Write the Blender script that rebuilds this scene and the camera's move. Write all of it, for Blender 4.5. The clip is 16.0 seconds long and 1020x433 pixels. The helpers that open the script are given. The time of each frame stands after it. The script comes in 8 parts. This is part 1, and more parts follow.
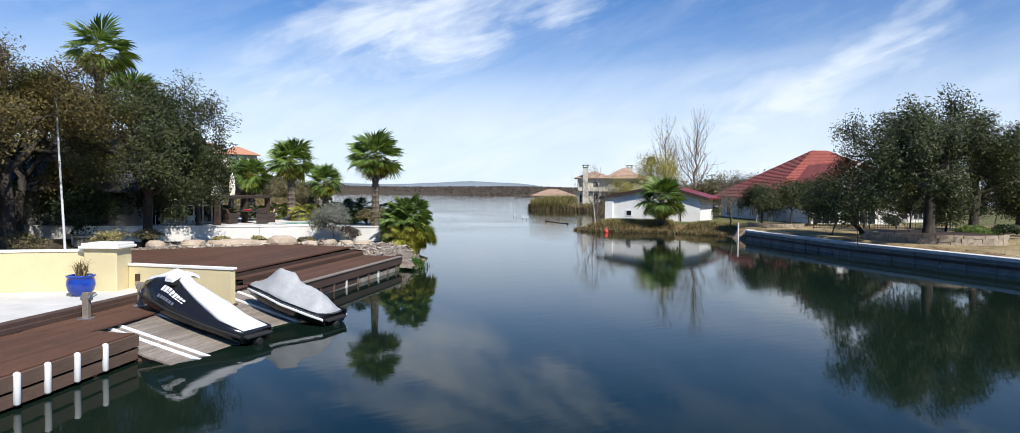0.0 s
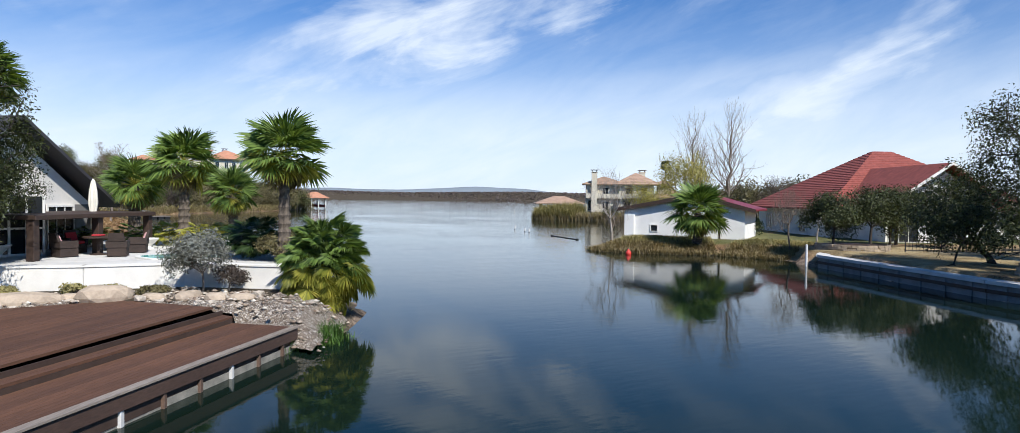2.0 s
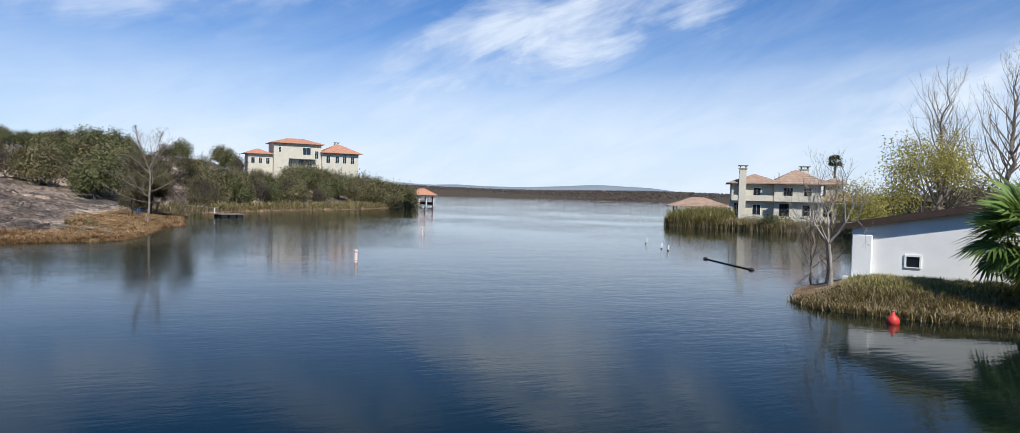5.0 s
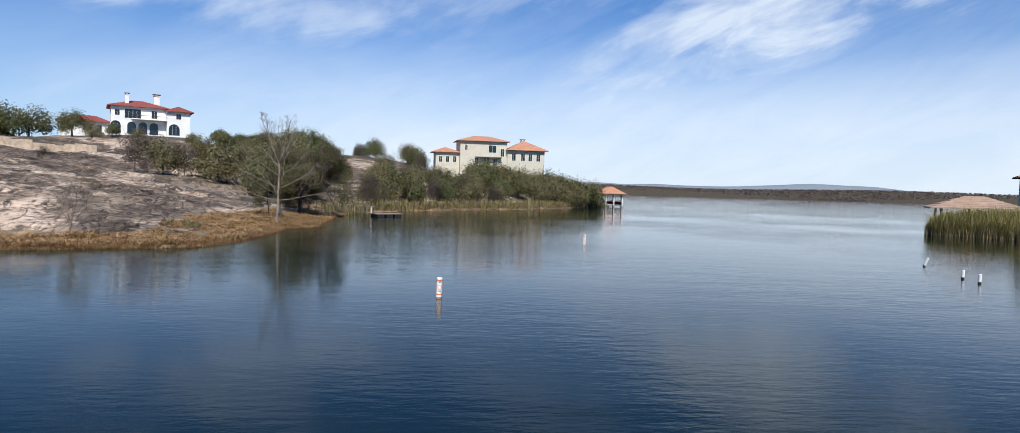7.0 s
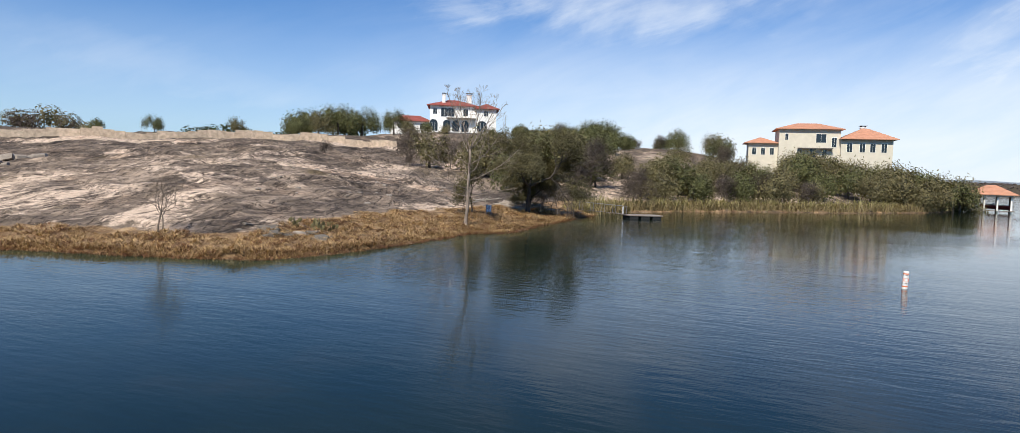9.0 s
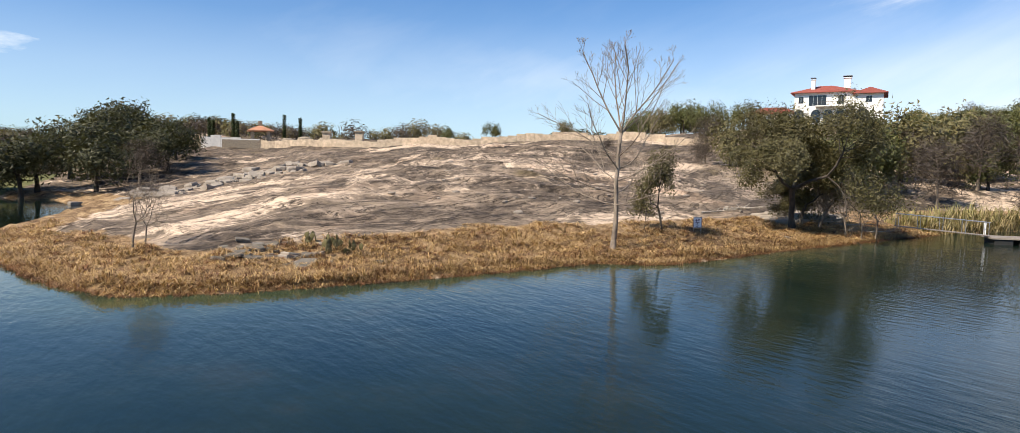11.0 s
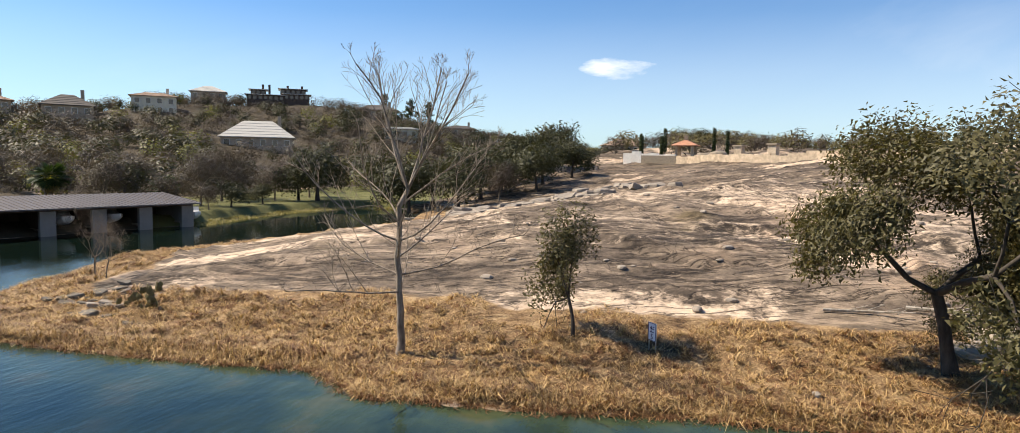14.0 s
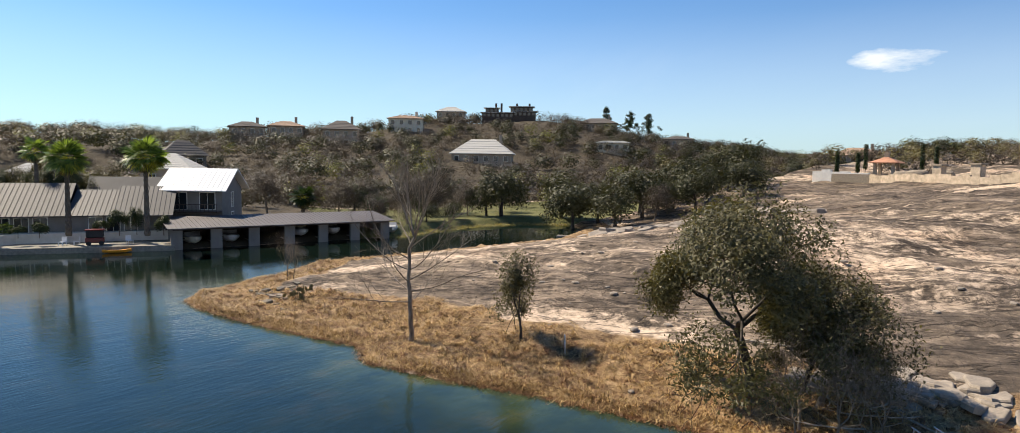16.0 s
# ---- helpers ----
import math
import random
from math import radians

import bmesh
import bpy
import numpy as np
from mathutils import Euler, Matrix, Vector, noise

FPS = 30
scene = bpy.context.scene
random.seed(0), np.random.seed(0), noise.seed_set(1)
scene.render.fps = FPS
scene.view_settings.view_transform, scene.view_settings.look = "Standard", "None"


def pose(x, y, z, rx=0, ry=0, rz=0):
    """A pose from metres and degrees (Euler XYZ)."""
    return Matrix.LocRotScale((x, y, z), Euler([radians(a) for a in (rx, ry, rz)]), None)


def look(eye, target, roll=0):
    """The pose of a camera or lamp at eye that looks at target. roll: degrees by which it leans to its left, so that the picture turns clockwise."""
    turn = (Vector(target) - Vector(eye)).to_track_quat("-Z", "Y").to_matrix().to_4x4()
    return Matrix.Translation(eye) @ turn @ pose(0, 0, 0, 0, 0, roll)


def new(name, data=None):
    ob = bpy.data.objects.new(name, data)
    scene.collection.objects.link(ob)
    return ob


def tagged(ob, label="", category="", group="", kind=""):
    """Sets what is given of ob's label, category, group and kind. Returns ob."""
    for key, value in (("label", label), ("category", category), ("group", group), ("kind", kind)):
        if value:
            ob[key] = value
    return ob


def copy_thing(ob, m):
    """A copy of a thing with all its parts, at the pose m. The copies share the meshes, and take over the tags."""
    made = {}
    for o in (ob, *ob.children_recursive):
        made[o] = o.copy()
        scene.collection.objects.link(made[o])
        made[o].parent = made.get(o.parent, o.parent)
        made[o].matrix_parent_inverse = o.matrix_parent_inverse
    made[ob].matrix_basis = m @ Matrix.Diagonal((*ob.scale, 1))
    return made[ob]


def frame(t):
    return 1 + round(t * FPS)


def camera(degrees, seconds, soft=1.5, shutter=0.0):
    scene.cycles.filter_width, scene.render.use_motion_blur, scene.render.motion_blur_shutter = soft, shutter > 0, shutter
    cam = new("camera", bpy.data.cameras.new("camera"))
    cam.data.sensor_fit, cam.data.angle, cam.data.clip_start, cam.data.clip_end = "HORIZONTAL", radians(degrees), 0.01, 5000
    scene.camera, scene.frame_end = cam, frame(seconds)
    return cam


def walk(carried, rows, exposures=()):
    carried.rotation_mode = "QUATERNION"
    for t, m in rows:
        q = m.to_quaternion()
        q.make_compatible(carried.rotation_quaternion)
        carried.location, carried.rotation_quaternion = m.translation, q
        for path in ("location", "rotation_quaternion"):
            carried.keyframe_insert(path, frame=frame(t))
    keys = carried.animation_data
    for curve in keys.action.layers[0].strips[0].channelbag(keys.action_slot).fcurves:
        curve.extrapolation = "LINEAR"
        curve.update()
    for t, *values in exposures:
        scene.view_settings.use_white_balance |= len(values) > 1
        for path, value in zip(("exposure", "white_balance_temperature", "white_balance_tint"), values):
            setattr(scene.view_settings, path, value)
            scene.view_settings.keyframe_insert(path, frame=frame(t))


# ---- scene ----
cam = camera(74.7, 16.0, 0.5)

PATH = [
    (0, (-0.79, -2.198, 3.627), (-0.733, -0.2, 3.559), 0.7),
    (0.5, (-0.487, 1.231, 3.863), (-0.428, 3.229, 3.789), 1.2),
    (1, (-0.184, 4.632, 3.983), (-0.131, 6.63, 3.916), 1.2),
    (1.5, (0.098, 8.021, 4.031), (0.144, 10.019, 3.971), 1.0),
    (2, (0.294, 11.496, 4.08), (0.335, 13.495, 4.028), 0.7),
    (2.5, (0.406, 15.022, 4.168), (0.443, 17.021, 4.123), 0.6),
    (3, (0.364, 18.748, 4.357), (0.376, 20.748, 4.302), 1.1),
    (5.5, (-0.183, 39.084, 4.417), (-0.648, 41.028, 4.349), 1.5),
    (6, (-0.767, 43.354, 4.375), (-1.391, 45.253, 4.302), 1.5),
    (6.5, (-1.459, 47.841, 4.281), (-2.209, 49.693, 4.199), 1.2),
    (7, (-2.371, 52.418, 4.187), (-3.247, 54.214, 4.106), 1.5),
    (7.5, (-3.312, 57.291, 4.197), (-4.427, 58.949, 4.105), 1.4),
    (8, (-4.425, 62.299, 4.155), (-5.742, 63.801, 4.055), 1.5),
    (8.5, (-5.892, 67.341, 4.133), (-7.346, 68.71, 4.025), 1.7),
    (9, (-7.621, 72.399, 4.19), (-9.227, 73.585, 4.07), 1.9),
    (9.5, (-9.643, 77.422, 4.238), (-11.373, 78.418, 4.109), 1.9),
    (10, (-11.621, 82.614, 4.08), (-13.49, 83.314, 3.947), 1.3),
    (12.5, (-27.772, 106.388, 5.125), (-29.615, 105.628, 4.969), 1.1),
    (13, (-31.177, 110.507, 5.63), (-32.876, 109.462, 5.477), 0.8),
    (13.5, (-34.054, 114.279, 6.334), (-35.619, 113.045, 6.175), 0.9),
    (14, (-36.121, 117.871, 7.007), (-37.555, 116.485, 6.85), 1.0),
    (14.5, (-37.574, 121.483, 7.69), (-38.783, 119.898, 7.53), 0.8),
    (15, (-38.574, 125.367, 8.417), (-39.583, 123.647, 8.254), 0.9),
    (15.5, (-39.194, 129.578, 9.24), (-40.111, 127.808, 9.077), 0.9),
    (16, (-39.322, 134.137, 10.082), (-40.174, 132.334, 9.927), 0.8),
]
walk(cam, [(t, look(eye, target, roll)) for t, eye, target, roll in PATH], exposures=[(0, 0.08, 6400, 10), (3, 0.0, 6200, 10), (5.5, -0.08, 6250, 10), (8.3, -0.06, 6450, 10), (9.2, 0.10, 6750, 10), (10, 0.24, 6900, 10), (12.2, 0.54, 7850, 10), (14, 0.52, 7850, 10), (16, 0.40, 7750, 10)])

# ---------------------------------------------------------------- light
SUN_AZ = math.atan2(0.5, -0.85)          # towards the sun, from +y clockwise
SUN_EL = radians(47)
sun_dir = Vector((math.sin(SUN_AZ) * math.cos(SUN_EL), math.cos(SUN_AZ) * math.cos(SUN_EL), math.sin(SUN_EL)))
sun = new("sun", bpy.data.lights.new("sun", "SUN"))
sun.data.energy, sun.data.angle, sun.data.color = 5.8, radians(0.55), (1.0, 0.95, 0.87)
sun.matrix_world = look(sun_dir * 100, (0, 0, 0))


class Nodes:
    """A short way to write node trees."""

    def __init__(self, tree):
        self.t = tree
        tree.nodes.clear()

    def add(self, kind, props=None, **ins):
        n = self.t.nodes.new(kind)
        for k, v in (props or {}).items():
            setattr(n, k, v)
        for k, v in ins.items():
            self.put(n, int(k[1:]) if k[0] == "i" and k[1:].isdigit() else k, v)
        return n

    def put(self, n, key, v):
        s = n.inputs[key]
        if isinstance(v, bpy.types.NodeSocket):
            self.t.links.new(v, s)
        elif isinstance(v, bpy.types.Node):
            self.t.links.new(v.outputs[0], s)
        else:
            if s.type == "RGBA" and len(v) == 3:
                v = (*v, 1)
            s.default_value = v

    def noise(self, vec, scale, detail=4.0, rough=0.55, dist=0.0):
        return self.add("ShaderNodeTexNoise", Vector=vec, Scale=scale, Detail=detail, Roughness=rough, Distortion=dist).outputs[0]

    def ramp(self, fac, stops):
        n = self.add("ShaderNodeValToRGB", i0=fac)
        e = n.color_ramp.elements
        while len(e) < len(stops):
            e.new(0.5)
        for k, (p, c) in enumerate(stops):
            e[k].position = p
            e[k].color = (*c, 1) if isinstance(c, tuple) else (c, c, c, 1)
        return n.outputs[0]

    def mix(self, fac, a, b, mode="MIX"):
        n = self.add("ShaderNodeMix", {"data_type": "RGBA", "blend_type": mode})
        for k, v in ((0, fac), (6, a), (7, b)):
            self.put(n, k, v)
        return n.outputs[2]

    def math(self, op, a, b=0.0, c=0.0, clamp=False):
        n = self.add("ShaderNodeMath", {"operation": op, "use_clamp": clamp}, i0=a, i1=b)
        if op in ("MULTIPLY_ADD", "COMPARE"):
            self.put(n, 2, c)
        return n.outputs[0]

    def stretch(self, vec, scale, rot=(0, 0, 0)):
        """Turns a vector, then scales it."""
        if any(rot):
            vec = self.add("ShaderNodeMapping", Vector=vec, Rotation=rot).outputs[0]
        return self.add("ShaderNodeMapping", Vector=vec, Scale=scale).outputs[0]

    def bump(self, height, strength=0.3, distance=0.05):
        return self.add("ShaderNodeBump", Strength=strength, Distance=distance, Height=height).outputs[0]


world = bpy.data.worlds.new("world")
scene.world = world
world.use_nodes = True
W = Nodes(world.node_tree)
sky = W.add("ShaderNodeTexSky", {"sky_type": "NISHITA", "sun_disc": False, "sun_elevation": SUN_EL, "sun_rotation": SUN_AZ,
                                 "altitude": 300.0, "air_density": 1.0, "dust_density": 0.6, "ozone_density": 2.0})
CLOUD_WAY = (-0.806, -0.574, 0.14)
way = W.add("ShaderNodeTexCoord").outputs["Generated"]
split = W.add("ShaderNodeSeparateXYZ", Vector=way)
az = W.math("ARCTAN2", split.outputs[0], split.outputs[1])
el = W.math("ARCSINE", split.outputs[2])
dome = W.add("ShaderNodeCombineXYZ", X=az, Y=el, Z=0.0).outputs[0]
wisps = W.noise(W.stretch(dome, (2.2, 9.0, 1.0), (0, 0, radians(-20))), 1.5, 7, 0.60, 0.5)
tufts = W.noise(W.stretch(dome, (5.0, 10.0, 1.0), (0, 0, radians(-20))), 1.4, 6, 0.58, 0.3)
texture = W.math("MULTIPLY_ADD", wisps, 0.65, W.math("MULTIPLY", tufts, 0.35))
bend = W.math("MULTIPLY_ADD", W.noise(W.stretch(dome, (3.0, 6.0, 1.0)), 1.0, 4, 0.55), 0.60, -0.30)
az_w = W.math("ADD", az, bend)
el_w = W.math("MULTIPLY_ADD", W.math("SUBTRACT", tufts, 0.5), 0.10, el)
north = W.ramp(W.math("MULTIPLY_ADD", split.outputs[1], 0.5, 0.5), [(0.0, 0.02), (0.40, 0.08), (0.66, 0.2), (0.90, 0.9)])


def cloud_bank(a, e_, long, thick, tilt, power, soft=1.0):
    """One bank of thin cloud: where it stands round the horizon and up, its half length and depth, and its slope, in degrees."""
    c, s = math.cos(radians(tilt)), math.sin(radians(tilt))
    da, de = W.math("SUBTRACT", az_w, radians(a)), W.math("SUBTRACT", el_w, radians(e_))
    u = W.math("MULTIPLY_ADD", da, c / radians(long), W.math("MULTIPLY", de, s / radians(long)))
    v = W.math("MULTIPLY_ADD", de, c / radians(thick), W.math("MULTIPLY", da, -s / radians(thick)))
    near = W.math("SUBTRACT", 1.0, W.math("MULTIPLY_ADD", u, u, W.math("MULTIPLY", v, v)))
    near = W.math("MULTIPLY_ADD", W.math("SUBTRACT", texture, 0.5), 5.5, near)
    return W.math("MULTIPLY", W.math("MULTIPLY", W.math("MAXIMUM", near, 0.0), soft, clamp=True), power)


# banks at 23 and 26 degrees: above the view, added to lighten water reflections
BANKS = ((-6, 14.5, 18, 5.5, 10, 0.90, 0.8), (29, 11.0, 20, 2.2, 24, 0.95, 0.6), (13, 9.0, 20, 2.6, 12, 0.60, 0.5),
         (-45, 15.0, 17, 5.0, -6, 0.85, 0.5), (-43, 9.0, 26, 3.5, 4, 0.50, 0.4), (4, 7.0, 36, 4.5, 0, 0.60, 0.5), (6, 26, 24, 9, 15, 0.60, 0.6),
         (-26, 17.0, 13, 2.4, 22, 0.55, 0.5), (10, 23, 14, 5, 20, 0.40, 0.4), (-80, 7.5, 22, 2.0, -10, 0.34, 0.5), (-94, 9.0, 16, 3.5, -10, 0.26, 0.4), (-150, 8, 14, 2.0, 5, 0.10, 0.4))
cloud = W.math("MULTIPLY", W.ramp(texture, [(0.42, 0.0), (0.62, 0.42)]), W.math("MULTIPLY", north, W.ramp(split.outputs[2], [(0.0, 1.0), (0.28, 0.8), (0.40, 0.1)])))
for bank_ in BANKS:
    cloud = W.math("MAXIMUM", cloud, cloud_bank(*bank_))
low = W.ramp(split.outputs[2], [(0.0, 0.98), (0.06, 0.90), (0.13, 0.62), (0.21, 0.22), (0.30, 0.0)])
low = W.math("MULTIPLY", low, W.math("MULTIPLY_ADD", north, 0.62, 0.38))
cloud = W.math("MAXIMUM", cloud, W.math("MULTIPLY_ADD", cloud, 0.45, low), clamp=True)
# one small bright cloud over the ridge
bank_way = Vector(CLOUD_WAY)
off = W.add("ShaderNodeVectorMath", {"operation": "SUBTRACT"}, i0=way, i1=tuple(bank_way)).outputs[0]
off = W.add("ShaderNodeSeparateXYZ", Vector=off)
puff_y = W.math("MULTIPLY", W.math("SUBTRACT", W.math("MULTIPLY", off.outputs[0], -bank_way.y), W.math("MULTIPLY", off.outputs[1], -bank_way.x)), 17.0)
puff_z = W.math("MULTIPLY", off.outputs[2], 55.0)
ragged = W.math("MULTIPLY_ADD", W.noise(W.stretch(way, (18, 18, 60)), 1.0, 4, 0.6), 1.8, -0.9)
puff = W.math("ADD", W.math("ADD", W.math("MULTIPLY", puff_y, puff_y), W.math("MULTIPLY", puff_z, puff_z)), ragged)
puff = W.ramp(puff, [(0.0, 0.80), (0.95, 0.0)])
cloud = W.math("MAXIMUM", cloud, W.math("MULTIPLY", puff, W.math("LESS_THAN", split.outputs[0], 0.0)))
SKY_TINT = (0.26, 0.69, 1.15)
blue = W.mix(1.0, sky.outputs[0], SKY_TINT, "MULTIPLY")
veiled = W.mix(W.math("MULTIPLY", cloud, 0.92), blue, (8.5, 9.2, 10.0))
backg = W.add("ShaderNodeBackground", Color=veiled, Strength=0.105)
W.add("ShaderNodeOutputWorld", Surface=backg)


# ---------------------------------------------------------------- materials
def material(name, build):
    m = bpy.data.materials.new(name)
    m.use_nodes = True
    n = Nodes(m.node_tree)
    shader = build(n)
    n.add("ShaderNodeOutputMaterial", Surface=shader)
    return m


def principled(n, **kw):
    names = {"color": "Base Color", "rough": "Roughness", "metal": "Metallic", "normal": "Normal", "spec": "Specular IOR Level",
             "trans": "Transmission Weight", "sub": "Subsurface Weight", "coat": "Coat Weight", "emit": "Emission Color", "power": "Emission Strength", "ior": "IOR"}
    s = n.add("ShaderNodeBsdfPrincipled")
    for k, v in kw.items():
        n.put(s, names[k], v)
    return s.outputs[0]


def here(n):
    return n.add("ShaderNodeTexCoord").outputs["Object"]


def place(n):
    return n.add("ShaderNodeNewGeometry").outputs["Position"]


def plain(name, color, rough=0.6, metal=0.0, vary=0.18, scale=3.0, bump=0.15, spec=0.4, grain=40.0, each=0.0):
    """A surface of one colour with stains at two scales and a fine relief."""
    def build(n):
        p = place(n)
        big, fine = n.noise(p, scale, 4), n.noise(p, grain, 3)
        d = tuple(c * (1 - vary) for c in color)
        l = tuple(min(1, c * (1 + vary * 0.6)) for c in color)
        c = n.ramp(n.math("MULTIPLY_ADD", fine, 0.35, n.math("MULTIPLY", big, 0.65)), [(0.3, d), (0.7, l)])
        if each:
            r = n.add("ShaderNodeObjectInfo").outputs["Random"]
            c = n.mix(1.0, c, n.ramp(r, [(0, 1 - each), (1, 1.0)]), "MULTIPLY")
        return principled(n, color=c, rough=rough, metal=metal, spec=spec, normal=n.bump(fine, bump, 0.01))
    return material(name, build)


def planks(name, color, along="x", width=0.14, rough=0.65, vary=0.35):
    """Boards whose grain runs along one axis of the object."""
    def build(n):
        p = here(n)
        s = (1.2, 14.0, 14.0) if along == "x" else (14.0, 1.2, 14.0)
        grain = n.noise(n.stretch(p, s), 2.2, 6, 0.6)
        big = n.noise(p, 0.5, 4)
        r = n.add("ShaderNodeObjectInfo").outputs["Random"]
        isl = n.add("ShaderNodeNewGeometry").outputs["Random Per Island"]
        c = n.ramp(grain, [(0.25, tuple(x * (1 - vary) for x in color)), (0.75, tuple(x * (1 + vary * 0.5) for x in color))])
        c = n.mix(1.0, c, n.ramp(n.math("FRACT", n.math("ADD", r, isl)), [(0, 0.72), (1, 1.06)]), "MULTIPLY")
        c = n.mix(1.0, c, n.ramp(big, [(0.3, 0.8), (0.7, 1.1)]), "MULTIPLY")
        return principled(n, color=c, rough=rough, normal=n.bump(grain, 0.25, 0.008))
    return material(name, build)


def foliage(name, dark, light, rough=0.55, trans=0.25, scale=0.6, each=0.6):
    """Leaves: each leaf its own shade, patches of lighter growth, some light through the blade."""
    def build(n):
        isl = n.add("ShaderNodeNewGeometry").outputs["Random Per Island"]
        patch = n.noise(place(n), scale, 3)
        c = n.ramp(n.math("MULTIPLY_ADD", isl, each, n.math("MULTIPLY_ADD", patch, 1.05 - each, -0.02)), [(0.15, dark), (0.85, light)])
        a = principled(n, color=c, rough=rough, spec=0.3)
        b = n.add("ShaderNodeBsdfTranslucent", Color=n.mix(1.0, c, (1.25, 1.2, 0.6), "MULTIPLY"))
        return n.add("ShaderNodeMixShader", i0=trans, i1=a, i2=b.outputs[0]).outputs[0]
    return material(name, build)


def bark(name, dark, light, scale=6.0):
    def build(n):
        p = here(n)
        g = n.noise(n.stretch(p, (1, 1, 0.25)), scale, 6, 0.65)
        return principled(n, color=n.ramp(g, [(0.3, dark), (0.72, light)]), rough=0.9, normal=n.bump(g, 0.6, 0.03))
    return material(name, build)


M = {}
M["oak"] = foliage("oak leaves", (0.008, 0.013, 0.004), (0.088, 0.104, 0.034), trans=0.15)
M["oak_mid"] = foliage("middling green oak leaves", (0.040, 0.046, 0.016), (0.175, 0.175, 0.066), trans=0.22, scale=0.30, each=0.4)
M["oak_bank"] = foliage("deep olive oak leaves", (0.016, 0.019, 0.007), (0.085, 0.084, 0.034), trans=0.2, scale=0.3, each=0.35)
M["oak_grey"] = foliage("dusty grey-green oak leaves", (0.033, 0.030, 0.013), (0.169, 0.148, 0.066), trans=0.26, scale=0.9, each=0.4)
M["oak_dark"] = foliage("dark oak leaves", (0.010, 0.018, 0.007), (0.055, 0.080, 0.028))
M["oak_olive"] = foliage("olive leaves", (0.014, 0.012, 0.003), (0.165, 0.126, 0.032), trans=0.15, scale=1.0)
M["oak_brown"] = foliage("brownish live oak leaves", (0.058, 0.052, 0.024), (0.240, 0.205, 0.095), trans=0.22, scale=0.30, each=0.4)
M["palm"] = foliage("palm fans", (0.030, 0.068, 0.016), (0.235, 0.330, 0.080), rough=0.4, trans=0.35)
M["palm_dark"] = foliage("dark palm fans", (0.008, 0.022, 0.007), (0.050, 0.085, 0.022), rough=0.42)
M["palm_dry"] = foliage("dry palm fans", (0.10, 0.075, 0.035), (0.30, 0.24, 0.11))
M["palm_yellow"] = foliage("yellow green palm fans", (0.12, 0.15, 0.022), (0.54, 0.50, 0.10), rough=0.42, trans=0.45)
M["sage"] = foliage("grey sage leaves", (0.10, 0.10, 0.085), (0.30, 0.31, 0.27))
M["reed"] = foliage("dry reeds", (0.13, 0.095, 0.045), (0.40, 0.32, 0.17), trans=0.3)
M["reed_green"] = foliage("olive reeds", (0.15, 0.135, 0.050), (0.46, 0.40, 0.18), trans=0.3)
M["grass_green"] = foliage("green sedge", (0.03, 0.075, 0.012), (0.13, 0.24, 0.045))
M["straw"] = foliage("dry golden grass", (0.110, 0.055, 0.024), (0.70, 0.485, 0.24), trans=0.15, scale=0.4)
M["rust"] = foliage("dead rusty reeds", (0.10, 0.042, 0.02), (0.26, 0.12, 0.05), trans=0.1)
M["yellow_leaf"] = foliage("young yellow leaves", (0.22, 0.20, 0.05), (0.52, 0.47, 0.14), trans=0.4)
M["scrub"] = foliage("grey brown scrub", (0.036, 0.028, 0.023), (0.098, 0.074, 0.060), trans=0.25, scale=0.12, each=0.2)
M["woods"] = foliage("mixed woods", (0.018, 0.021, 0.009), (0.070, 0.070, 0.030), trans=0.25, scale=0.10, each=0.15)
M["bud"] = foliage("budding yellow-green leaves", (0.070, 0.078, 0.020), (0.200, 0.195, 0.058), trans=0.3, scale=0.2, each=0.3)
# the far shore's distance haze is put into these paler browns
M["far_woods"] = foliage("haze-tinted brown far woods", (0.125, 0.098, 0.092), (0.190, 0.152, 0.140), scale=0.01, each=0.2)
M["bark"] = bark("oak bark", (0.018, 0.014, 0.011), (0.075, 0.060, 0.048))
M["bark_pale"] = bark("pale bark", (0.16, 0.135, 0.11), (0.46, 0.41, 0.35))
M["bark_twig"] = bark("grey brown twigs", (0.10, 0.075, 0.055), (0.27, 0.215, 0.165))
M["bark_grey"] = bark("grey brown bark", (0.085, 0.062, 0.046), (0.36, 0.290, 0.225))
M["palm_bark"] = bark("palm bark", (0.045, 0.034, 0.026), (0.20, 0.16, 0.12), 10)


